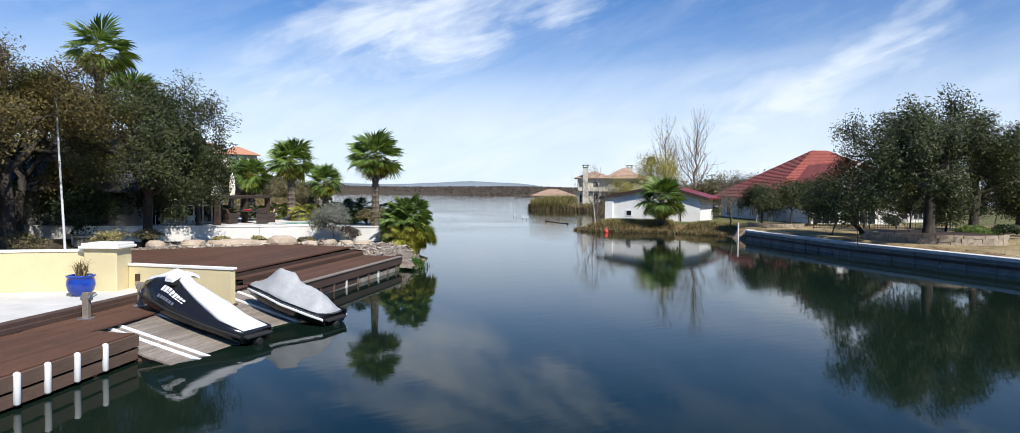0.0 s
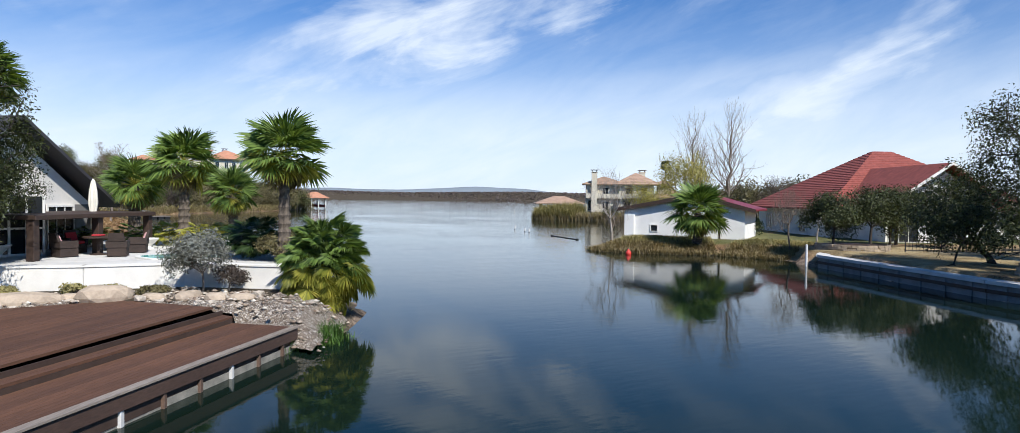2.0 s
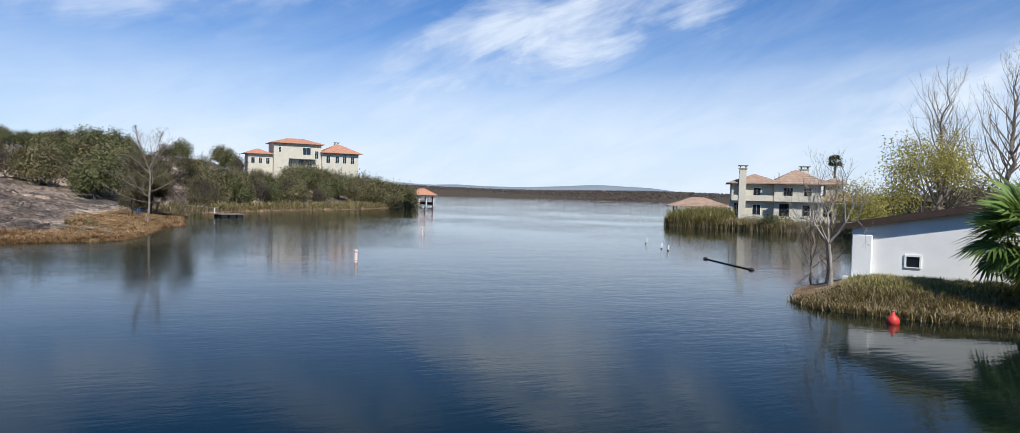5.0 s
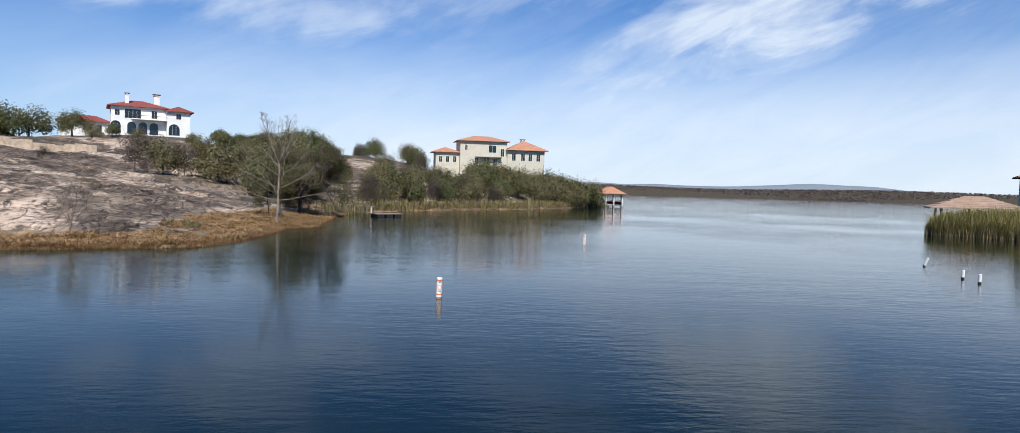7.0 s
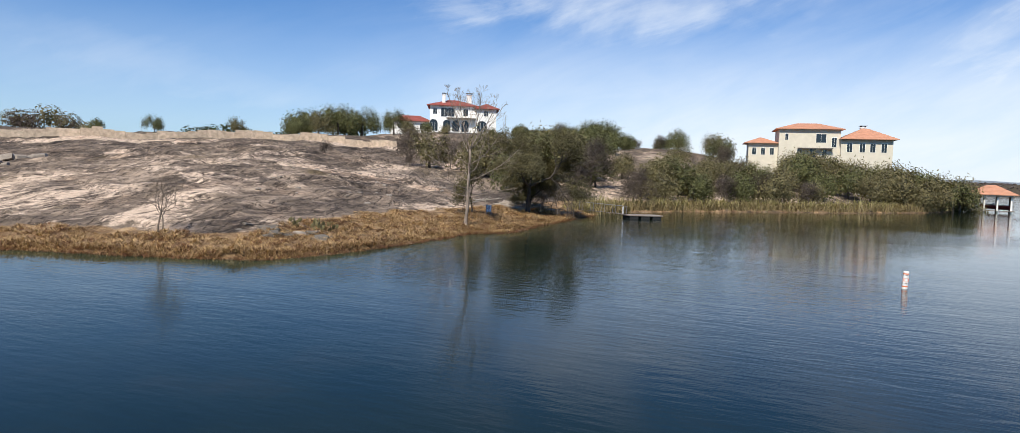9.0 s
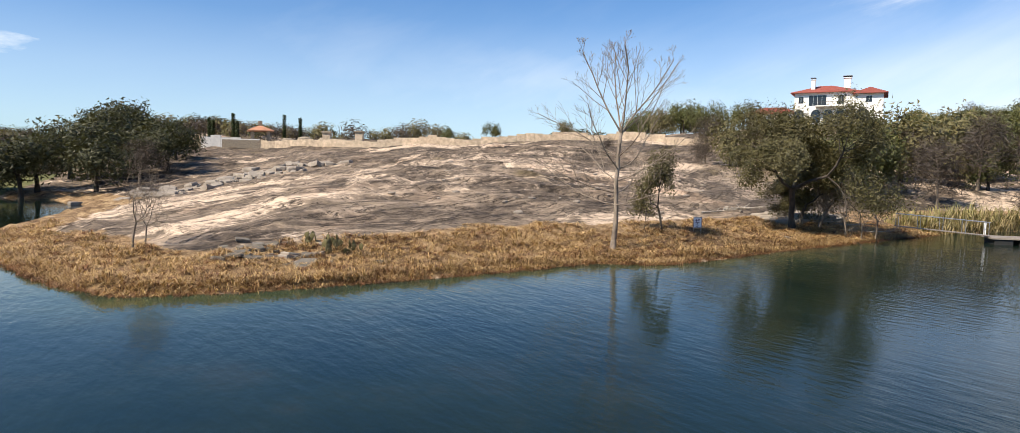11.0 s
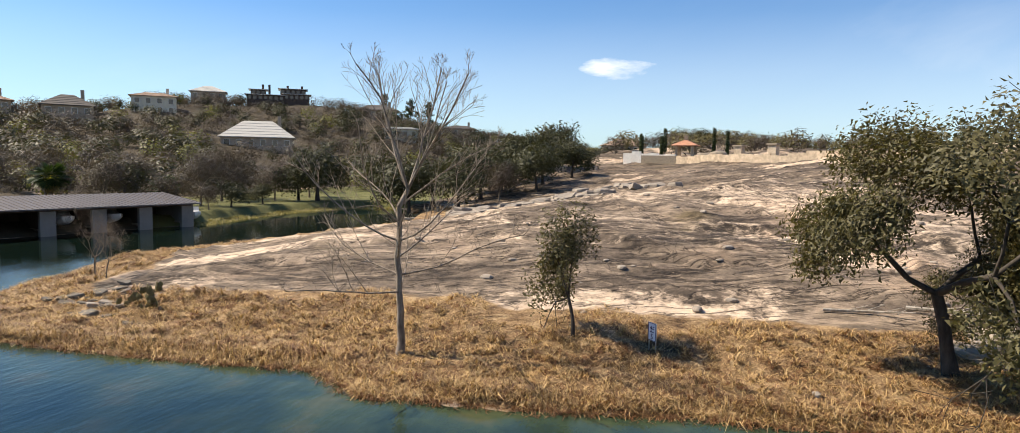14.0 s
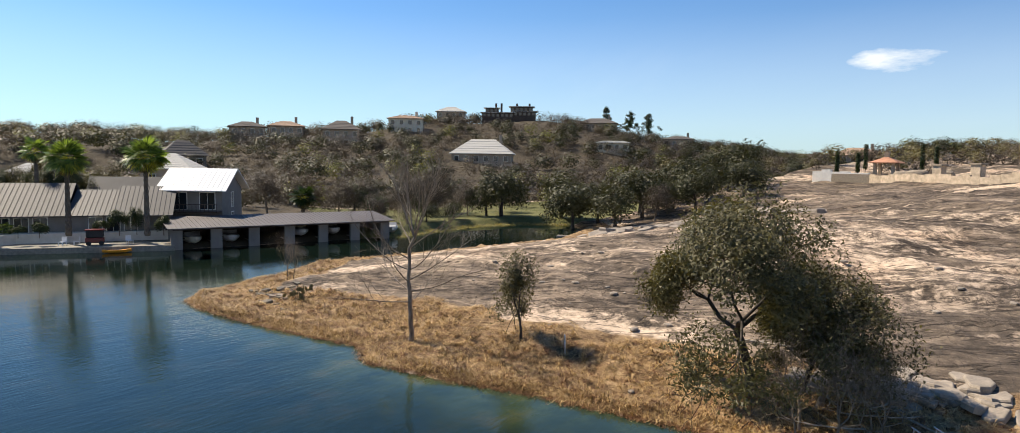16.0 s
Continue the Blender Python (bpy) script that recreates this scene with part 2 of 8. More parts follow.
def build_water(n):
    p = place(n)
    d1 = n.noise(n.stretch(p, (0.6, 1.7, 1.0), (0, 0, radians(-30))), 2.1, 4, 0.55)
    d2 = n.noise(n.stretch(p, (0.5, 1.6, 1.0), (0, 0, radians(-24))), 0.33, 3, 0.5)
    open_ = n.add("ShaderNodeMapRange", i0=n.add("ShaderNodeSeparateXYZ", Vector=p).outputs[1], i1=42.0, i2=78.0, i3=0.16, i4=0.85).outputs[0]
    patch = n.math("MULTIPLY", open_, n.ramp(n.noise(p, 0.028, 3), [(0.40, 0.3), (0.62, 1.0)]))
    h = n.math("MULTIPLY_ADD", d2, 1.6, d1)
    bump = n.add("ShaderNodeBump", Strength=n.math("MULTIPLY", patch, 0.20), Distance=0.11, Height=h).outputs[0]
    tone = n.noise(p, 0.05, 3)
    shoal = n.add("ShaderNodeVertexColor", {"layer_name": "shoal"}).outputs[0]
    deep = n.ramp(tone, [(0.3, (0.003, 0.008, 0.007)), (0.7, (0.007, 0.014, 0.010))])
    weedy = n.ramp(n.noise(p, 0.35, 5, 0.6), [(0.38, (0.034, 0.058, 0.040)), (0.55, (0.062, 0.092, 0.050)), (0.68, (0.120, 0.125, 0.060))])
    # water turns slightly lighter and greener towards the channel, below y 58
    channel_tone = n.add("ShaderNodeMapRange", i0=n.add("ShaderNodeSeparateXYZ", Vector=p).outputs[1], i1=22.0, i2=58.0, i3=1.0, i4=0.0).outputs[0]
    deep = n.mix(channel_tone, deep, n.ramp(tone, [(0.3, (0.004, 0.010, 0.007)), (0.7, (0.008, 0.018, 0.012))]))
    return principled(n, color=n.mix(shoal, deep, weedy), rough=0.03, ior=1.33, spec=0.32, normal=bump)


M["water"] = material("lake water", build_water)


def build_ground(n):
    p = place(n)
    zone_ = n.add("ShaderNodeVertexColor", {"layer_name": "zone"})
    z = n.add("ShaderNodeSeparateColor", Color=zone_.outputs[0])
    # granite: brown-grey bedrock, broad dark lichen, pale pinkish scoured sheets
    lay = radians(-139)
    big = n.noise(n.stretch(p, (0.6, 1.0, 1.0), (0, 0, lay)), 0.045, 6, 0.6, 0.6)
    run = n.noise(n.stretch(p, (0.16, 0.30, 0.3), (0, 0, lay)), 1.0, 9, 0.66, 0.4)
    fine = n.noise(p, 1.3, 10, 0.74)
    grit = n.noise(p, 14.0, 3, 0.6)
    tone = n.math("MULTIPLY_ADD", fine, 0.34, n.math("MULTIPLY_ADD", run, 0.46, n.math("MULTIPLY", big, 0.30)))
    rock = n.ramp(tone, [(0.45, (0.030, 0.026, 0.022)), (0.515, (0.098, 0.083, 0.070)), (0.58, (0.195, 0.166, 0.138)), (0.66, (0.40, 0.340, 0.280))])
    scour = n.noise(n.stretch(p, (0.036, 0.066, 0.08), (0, 0, lay)), 1.0, 9, 0.60, 0.9)
    pale = n.ramp(n.math("MULTIPLY_ADD", fine, 0.25, n.math("MULTIPLY", scour, 0.75)), [(0.502, 0.0), (0.548, 0.92)])
    rock = n.mix(pale, rock, n.ramp(fine, [(0.35, (0.38, 0.315, 0.255)), (0.6, (0.70, 0.605, 0.51))]))
    veins = n.noise(n.stretch(p, (0.10, 0.42, 0.4), (0, 0, lay + 0.35)), 0.5, 6, 0.6, 1.2)
    rock = n.mix(n.ramp(n.math("ABSOLUTE", n.math("SUBTRACT", veins, 0.5)), [(0.0, 0.40), (0.014, 0.0)]), rock, (0.50, 0.42, 0.34))
    crack = n.noise(n.stretch(p, (0.16, 0.8, 0.5), (0, 0, lay)), 0.7, 6, 0.62, 1.6)
    rock = n.mix(n.ramp(n.math("ABSOLUTE", n.math("SUBTRACT", crack, 0.5)), [(0.0, 0.95), (0.019, 0.0)]), rock, (0.024, 0.020, 0.017))
    split_ = n.noise(n.stretch(p, (0.5, 0.13, 0.4), (0, 0, lay)), 0.5, 5, 0.6, 1.6)
    rock = n.mix(n.ramp(n.math("ABSOLUTE", n.math("SUBTRACT", split_, 0.47)), [(0.0, 0.8), (0.008, 0.0)]), rock, (0.035, 0.028, 0.024))
    pink = n.ramp(n.noise(p, 0.13, 4), [(0.55, 0.0), (0.7, 0.3)])
    rock = n.mix(pink, rock, n.mix(1.0, rock, (1.18, 0.96, 0.80), "MULTIPLY"))
    rock = n.mix(1.0, rock, (1.04, 0.93, 0.83), "MULTIPLY")
    # shade of the flank turned from the sun, put into the rock colour
    flank_shade = n.add("ShaderNodeVectorMath", {"operation": "DISTANCE"}, i0=n.stretch(p, (1.0, 1.0, 0.0)), i1=(-80.0, 125.0, 0.0)).outputs["Value"]
    flank_shade = n.math("MULTIPLY_ADD", n.noise(p, 0.10, 5, 0.6), 26.0, n.math("SUBTRACT", flank_shade, 13.0))
    rock = n.mix(n.math("MULTIPLY", n.ramp(n.math("MULTIPLY", flank_shade, 0.04), [(0.35, 1.0), (0.85, 0.0)]), n.ramp(fine, [(0.35, 0.75), (0.65, 0.45)])), rock, (0.070, 0.057, 0.047))
    moss = n.ramp(n.math("MULTIPLY_ADD", fine, 0.25, n.math("MULTIPLY", n.noise(p, 0.11, 4), 0.75)), [(0.60, 0.0), (0.68, 0.6)])
    rock = n.mix(moss, rock, (0.14, 0.105, 0.05))
    straw = n.ramp(n.math("MULTIPLY_ADD", grit, 0.5, n.math("MULTIPLY", n.noise(p, 0.9, 5), 0.5)),
                   [(0.38, (0.055, 0.030, 0.017)), (0.5, (0.25, 0.155, 0.080)), (0.66, (0.54, 0.39, 0.225))])
    lawn = n.ramp(n.math("MULTIPLY_ADD", grit, 0.4, n.math("MULTIPLY", n.noise(p, 0.35, 5), 0.6)),
                  [(0.3, (0.070, 0.078, 0.026)), (0.7, (0.195, 0.185, 0.075))])
    litter = n.ramp(n.math("MULTIPLY_ADD", grit, 0.4, n.math("MULTIPLY", n.noise(p, 0.3, 6), 0.6)),
                    [(0.3, (0.032, 0.026, 0.017)), (0.7, (0.115, 0.090, 0.062))])
    edge = n.math("MULTIPLY_ADD", n.noise(p, 0.5, 5), 0.7, -0.35)
    c = n.mix(n.ramp(n.math("ADD", z.outputs[0], edge), [(0.42, 0.0), (0.58, 1.0)]), rock, straw)
    c = n.mix(n.ramp(n.math("ADD", z.outputs[1], edge), [(0.42, 0.0), (0.58, 1.0)]), c, lawn)
    c = n.mix(n.ramp(n.math("ADD", z.outputs[2], edge), [(0.42, 0.0), (0.58, 1.0)]), c, litter)
    turf = n.ramp(n.math("MULTIPLY_ADD", grit, 0.35, n.math("MULTIPLY", n.noise(p, 0.45, 6, 0.6), 0.65)),
                  [(0.34, (0.12, 0.085, 0.040)), (0.48, (0.34, 0.26, 0.135)), (0.66, (0.50, 0.40, 0.235))])
    c = n.mix(n.math("SUBTRACT", 1.0, zone_.outputs["Alpha"], clamp=True), c, turf)
    h = n.math("MULTIPLY_ADD", fine, 0.6, n.math("MULTIPLY_ADD", run, 0.9, n.math("MULTIPLY", grit, 0.15)))
    h = n.math("MULTIPLY_ADD", n.ramp(n.math("ABSOLUTE", n.math("SUBTRACT", crack, 0.5)), [(0.0, 0.0), (0.03, 1.0)]), 0.35, h)
    return principled(n, color=c, rough=0.92, spec=0.2, normal=n.bump(h, 0.8, 0.26))


M["ground"] = material("granite and dry grass ground", build_ground)

# ---------------------------------------------------------------- the lie of the land
# Shorelines, as corners in plan.
WEST = [(-97, 36), (-94, 45), (-84, 55), (-70, 60), (-57, 64), (-50, 67), (-46, 73), (-41, 78), (-38.8, 81.5), (-39.8, 85),
        (-42.5, 90), (-45.5, 95), (-47.6, 98), (-47.1, 101), (-49.8, 105), (-53, 109), (-56.5, 114.5), (-61, 121), (-65, 127),
        (-69, 138), (-69, 150), (-67, 165), (-63, 180), (-61, 205), (-63, 225), (-75, 236), (-110, 250), (-250, 330), (-700, 700),
        (-3200, 1300), (-3200, -600), (600, -600), (600, -60), (24, -42), (-11, -36), (-11, 0), (-10.6, 8), (-10, 16), (-9, 22), (-7.5, 29), (-4.9, 30.2), (-4.2, 32), (-4.4, 35),
        (-6, 39), (-11, 44.5), (-20, 49), (-37, 50.5), (-62, 45.5), (-70, 39), (-80, 33), (-90, 31)]
EAST = [(8.1, 66.5), (8.6, 64.3), (12, 62.6), (17, 61.6), (20.6, 57.8), (21.0, 53.2), (22.05, 40), (24.55, 29), (28.1, 10), (32, -50),
        (3200, -600), (3200, 900), (400, 320), (90, 190), (40, 158), (18, 153), (8.6, 151.5), (8.2, 148.5), (15.8, 144.3),
        (23, 138), (33, 134), (38, 122), (34, 104), (24, 90), (14, 78), (9, 71)]


def inside_by(poly, x, y):
    """Metres from the outline, positive inside."""
    best = np.full(np.shape(x), 1e9)
    odd = np.zeros(np.shape(x), bool)
    for (ax, ay), (bx, by) in zip(poly, poly[1:] + poly[:1]):
        dx, dy = bx - ax, by - ay
        u = np.clip(((x - ax) * dx + (y - ay) * dy) / (dx * dx + dy * dy), 0, 1)
        best = np.minimum(best, np.hypot(x - ax - u * dx, y - ay - u * dy))
        if ay != by:
            odd ^= ((ay > y) != (by > y)) & (x < (bx - ax) * (y - ay) / (by - ay) + ax)
    return np.where(odd, best, -best)


def ease(v, a, b):
    u = np.clip((v - a) / (b - a), 0, 1)
    return u * u * (3 - 2 * u)


def hump(x, y, cx, cy, rx, ry):
    return np.exp(-((x - cx) / rx) ** 2 - ((y - cy) / ry) ** 2)


def wave(x, y, s, seed):
    """Smooth rolling noise of about unit height, from a few sines."""
    rng = np.random.RandomState(seed)
    out = 0
    for k in range(7):
        a, f, ph = rng.rand() * 6.283, (0.6 + 1.5 * rng.rand()) / s, rng.rand() * 6.283
        out = out + np.sin((x * math.cos(a) + y * math.sin(a)) * f * 6.283 + ph)
    return out / 3.0


def lie(x, y):
    """Height of the ground and its zones: rock side, dry grass, lawn, woods floor."""
    x, y = np.asarray(x, float), np.asarray(y, float)
    wob = 0.5 * wave(x, y, 5.0, 3)
    w, e = inside_by(WEST, x, y), inside_by(EAST, x, y)
    wn = w + wob * ease(w, -3, 0.5) * ease(y, 60, 72)
    north = ease(y - np.where(x < -97, 38 + (x + 97) * 0.3, 38 + (x + 97) * 0.5), -3, 3)
    # the granite dome on the far side of the inlet
    rock = 0.22 * ease(wn, -0.1, 0.6) + 17 * (1 - np.exp(-np.clip(wn - 2.5, 0, 98) / 100))
    rock = rock + ease(wn, 6, 30) * (0.35 * wave(x, y, 26, 5) + 0.14 * wave(x, y, 7, 6) + 0.10 * np.abs(wave(x * 0.4 + y * 0.2, y * 1.6 - x * 0.5, 6, 9)))
    tread = wn / 5.5 + 0.8 * wave(x, y, 30, 31) + 0.25 * wave(x, y, 8, 32)
    rock = rock + ease(wn, 9, 16) * 0.34 * (ease(tread - np.floor(tread), 0.0, 0.22) - (tread - np.floor(tread)))
    rock = rock + 0.24 * ease(wn, 0.0, 1.5) * ease(wn, 9, 6) * np.abs(wave(x, y, 2.6, 33))
    rock = rock + 6.5 * hump(x, y, -195, 200, 60, 60) + 2.5 * hump(x, y, -130, 262, 40, 30) + 5.5 * hump(x, y, -130, 226, 28, 24)
    # the bank with the house, and the wooded hill behind the inlet
    bank = ease(w, 0.0, 1.6) * (1.0 - 0.62 * ease(y, 31.2, 30.2) * ease(x, -21.5, -20) * ease(y, -30, -20))
    bank = bank - 0.5 * ease(w, 0.0, 1.6) * ease(y, 44.5, 45.5) * ease(x, -62, -60)
    south = ease(x, -45, -70) * ease(y, 34, 24)
    hill = 17 * ease(-y, -10, 170) + 13 * hump(x, y, -180, -165, 75, 75) + 1.2 * wave(x, y, 90, 8)
    bank = bank + hill * ease(w, 4, 60)
    zw = np.where(w > -2, north * rock + (1 - north) * bank, 0)
    ze = 0.95 * ease(e, 0.0, np.where(y < 56, 0.25, 3.5)) + ease(e, 25, 120) * 5.0
    z = np.where(w > -0.3, zw, np.where(e > -0.3, ze, 0))
    bed = -2.5 * ease(np.minimum(-w, -e), 0, 5)
    z = np.where((w < 0) & (e < 0), bed + 0 * z, z)
    far = ease(y + 0.10 * np.abs(x), 1488, 1540)
    z = z + far * (17 + 4 * wave(x, y, 900, 11))
    side = ease(np.hypot(x, y - 60), 520, 900)
    z = np.where((w > 0) | (e > 0), z + side * 10, z) + 5 * hump(x, y, -285, -15, 70, 60)
    reach = 4.2 + 3.0 * ease(y, 80, 92)
    grass = north * ease(w, -1, 0.3) * (1 - ease(wn, reach - 0.7, reach + 1.6))
    grass = np.maximum(grass, ease(e, -0.5, 0.3) * 0.8)
    lawn = (1 - north) * ease(w, -0.5, 0.5) * ease(x, -57, -60) * ease(y, -8, 2)
    lawn = np.maximum(lawn, ease(e, 1, 3) * ease(y, 60, 64) * 0.62)
    wood = (1 - north) * ease(w, -0.5, 0.5) * np.maximum(ease(y, 0, -10), ease(x, -60, -57))
    wood = np.maximum(wood, 0.46 * north * ease(y, 148, 160))
    wood = np.maximum(wood, 0.46 * north * ease(x, -152, -160))
    wood = np.maximum(wood, np.maximum(far, side))
    return z, w, e, grass, lawn, wood


def ground_at(x, y):
    return float(lie(np.array([x]), np.array([y]))[0][0])


def steps(a, b, s):
    return np.arange(a, b, s)


def stretch_out(start, end, step, grow):
    out, v = [], start
    while (v - end) * (1 if end > start else -1) < 0:
        out.append(v)
        step *= grow
        v += step if end > start else -step
    return out + [end]


gx = np.array(sorted(set(np.round(np.concatenate([steps(-112, 34, 0.7), stretch_out(34, 3200, 0.8, 1.14), stretch_out(-112.7, -3200, 0.8, 1.055)]), 3))))
gy = np.array(sorted(set(np.round(np.concatenate([steps(20, 135, 0.7), stretch_out(135, 3200, 0.8, 1.04), stretch_out(19.3, -600, 0.8, 1.06)]), 3))))
X, Y = np.meshgrid(gx, gy)
Z, w_, e_, grass_, lawn_, wood_ = lie(X, Y)
ground_mesh = bpy.data.meshes.new("ground")
nx, ny = len(gx), len(gy)
idx = np.arange(nx * ny).reshape(ny, nx)
quads = np.stack([idx[:-1, :-1], idx[:-1, 1:], idx[1:, 1:], idx[1:, :-1]], -1).reshape(-1, 4)


def fast_mesh(name, verts, faces, smooth=False):
    """A mesh from arrays; all faces have the same number of corners."""
    me = bpy.data.meshes.new(name)
    verts, faces = np.asarray(verts, np.float32), np.asarray(faces, np.int32)
    me.vertices.add(len(verts))
    me.vertices.foreach_set("co", verts.ravel())
    k = faces.shape[1]
    me.loops.add(faces.size)
    me.loops.foreach_set("vertex_index", faces.ravel())
    me.polygons.add(len(faces))
    me.polygons.foreach_set("loop_start", np.arange(0, faces.size, k, dtype=np.int32))
    me.polygons.foreach_set("loop_total", np.full(len(faces), k, np.int32))
    if smooth:
        me.polygons.foreach_set("use_smooth", np.ones(len(faces), bool))
    me.update(calc_edges=True)
    return me


me = fast_mesh("ground", np.stack([X, Y, Z], -1).reshape(-1, 3), quads, True)
layer = me.color_attributes.new("zone", "FLOAT_COLOR", "POINT")
layer.data.foreach_set("color", np.stack([grass_, lawn_, wood_, 1 - ease(e_, 0.2, 0.8) * ease(Y, 63, 58) * ease(Y, -20, 0)], -1).astype(np.float32).ravel())
me.materials.append(M["ground"])
ground = tagged(new("ground", me), "bare granite slopes, dry grass shore and wooded hills", "ground", kind="structure")
wx = np.concatenate([[-3200, -400, -120], np.arange(-100, 2, 1.7), [10, 40, 400, 3200]])
wy = np.concatenate([[-600, 0, 30], np.arange(44, 140, 1.7), [150, 200, 600, 3200]])
WX, WY = np.meshgrid(wx, wy)
nw = len(wx)
k0 = np.arange(len(wx) * len(wy)).reshape(len(wy), nw)
me = fast_mesh("water", np.stack([WX, WY, 0 * WX], -1).reshape(-1, 3), np.stack([k0[:-1, :-1], k0[:-1, 1:], k0[1:, 1:], k0[1:, :-1]], -1).reshape(-1, 4))
off_shore = -inside_by(WEST, WX, WY)
shoal = (0.12 * ease(off_shore, 34, 6) + 0.50 * ease(off_shore, 5.5, 0.5)) * ease(WY, 60, 74) * ease(WY, 140, 112) * (off_shore > -4)
layer = me.color_attributes.new("shoal", "FLOAT_COLOR", "POINT")
layer.data.foreach_set("color", np.repeat(shoal.reshape(-1, 1), 4, 1).astype(np.float32).ravel())
me.materials.append(M["water"])
water = tagged(new("water", me), "calm dark blue-green lake water with faint ripples", "water", kind="structure")


# low hills beyond the far shore; distance haze is put into their blue-grey colour
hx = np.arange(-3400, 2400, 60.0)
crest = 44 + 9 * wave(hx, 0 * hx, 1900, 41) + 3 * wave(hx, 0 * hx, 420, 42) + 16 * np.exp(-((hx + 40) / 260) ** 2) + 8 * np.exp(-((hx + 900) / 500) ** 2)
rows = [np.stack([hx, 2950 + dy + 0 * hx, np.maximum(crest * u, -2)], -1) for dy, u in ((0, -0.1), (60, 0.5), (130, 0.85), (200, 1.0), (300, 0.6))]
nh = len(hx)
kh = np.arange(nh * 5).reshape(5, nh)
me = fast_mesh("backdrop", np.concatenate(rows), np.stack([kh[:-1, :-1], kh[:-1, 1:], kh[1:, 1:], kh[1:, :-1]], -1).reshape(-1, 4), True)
me.materials.append(plain("haze-tinted blue-grey hills", (0.20, 0.235, 0.26), 0.95, vary=0.12, scale=0.004, bump=0.0, grain=0.02))
tagged(new("backdrop", me), "low haze-tinted blue-grey hills beyond the lake", "hills", kind="structure")


# ---------------------------------------------------------------- shapes
class Geo:
    """Gathers faces for one mesh."""

    def __init__(self):
        self.v, self.f = [], []

    def face(self, *pts):
        k = len(self.v)
        self.v += [tuple(p) for p in pts]
        self.f.append(tuple(range(k, k + len(pts))))
        return self

    def box(self, x0, y0, z0, x1, y1, z1, c=0.0):
        """A box, its edges cut by c."""
        if c <= 0:
            k = len(self.v)
            self.v += [(x, y, z) for z in (z0, z1) for y in (y0, y1) for x in (x0, x1)]
            self.f += [tuple(k + i for i in q) for q in ((0, 2, 3, 1), (4, 5, 7, 6), (0, 1, 5, 4), (2, 6, 7, 3), (0, 4, 6, 2), (1, 3, 7, 5))]
            return self
        bm = bmesh.new()
        bmesh.ops.create_cube(bm, size=1, matrix=Matrix.Translation(((x0 + x1) / 2, (y0 + y1) / 2, (z0 + z1) / 2)) @ Matrix.Diagonal((x1 - x0, y1 - y0, z1 - z0, 1)))
        bmesh.ops.bevel(bm, geom=bm.edges[:], offset=c, segments=1, affect="EDGES")
        return self.take(bm)

    def take(self, bm, m=None):
        k = len(self.v)
        bm.verts.index_update()
        self.v += [tuple((m @ v.co) if m else v.co) for v in bm.verts]
        self.f += [tuple(k + v.index for v in f.verts) for f in bm.faces]
        bm.free()
        return self

    def prism(self, outline, z0, z1):
        k, n = len(self.v), len(outline)
        self.v += [(x, y, z0) for x, y in outline] + [(x, y, z1) for x, y in outline]
        self.f += [tuple(range(k + n - 1, k - 1, -1)), tuple(range(k + n, k + 2 * n))]
        self.f += [(k + i, k + (i + 1) % n, k + n + (i + 1) % n, k + n + i) for i in range(n)]
        return self

    def loft(self, rings, caps=True, closed=True):
        """Skins a row of rings that have the same number of points."""
        k, n = len(self.v), len(rings[0])
        for r in rings:
            self.v += [tuple(p) for p in r]
        for a in range(len(rings) - 1):
            for i in range(n if closed else n - 1):
                j = (i + 1) % n
                self.f.append((k + a * n + i, k + a * n + j, k + (a + 1) * n + j, k + (a + 1) * n + i))
        if caps:
            self.f.append(tuple(range(k + n - 1, k - 1, -1)))
            self.f.append(tuple(range(k + (len(rings) - 1) * n, k + len(rings) * n)))
        return self

    def lathe(self, profile, cx=0.0, cy=0.0, n=14, caps=True):
        return self.loft([[(cx + r * math.cos(6.2832 * i / n), cy + r * math.sin(6.2832 * i / n), z) for i in range(n)] for r, z in profile], caps)

    def rod(self, a, b, r0, r1=None, n=8):
        a, b = Vector(a), Vector(b)
        q = (b - a).to_track_quat("Z", "Y")
        r1 = r0 if r1 is None else r1
        return self.loft([[p + q @ Vector((r * math.cos(6.2832 * i / n), r * math.sin(6.2832 * i / n), 0)) for i in range(n)] for p, r in ((a, r0), (b, r1))])

    def obj(self, name, mat, parent=None, label="", smooth=False):
        me = bpy.data.meshes.new(name)
        me.from_pydata(self.v, [], self.f)
        if smooth:
            me.polygons.foreach_set("use_smooth", [True] * len(me.polygons))
        me.materials.append(mat if isinstance(mat, bpy.types.Material) else M[mat])
        ob = new(name, me)
        if parent:
            ob.parent = parent
        if label:
            ob["label"] = label
        return ob


def thing(name, label, category, at=(0, 0, 0), rz=0.0, group="", kind=""):
    e = new(name)
    e.matrix_basis = pose(*at, 0, 0, rz)
    return tagged(e, label, category, group, kind)


def mesh_part(name, me, mat, parent, label=""):
    me.materials.clear()
    me.materials.append(M[mat])
    ob = new(name, me)
    ob.parent = parent
    if label:
        ob["label"] = label
    return ob


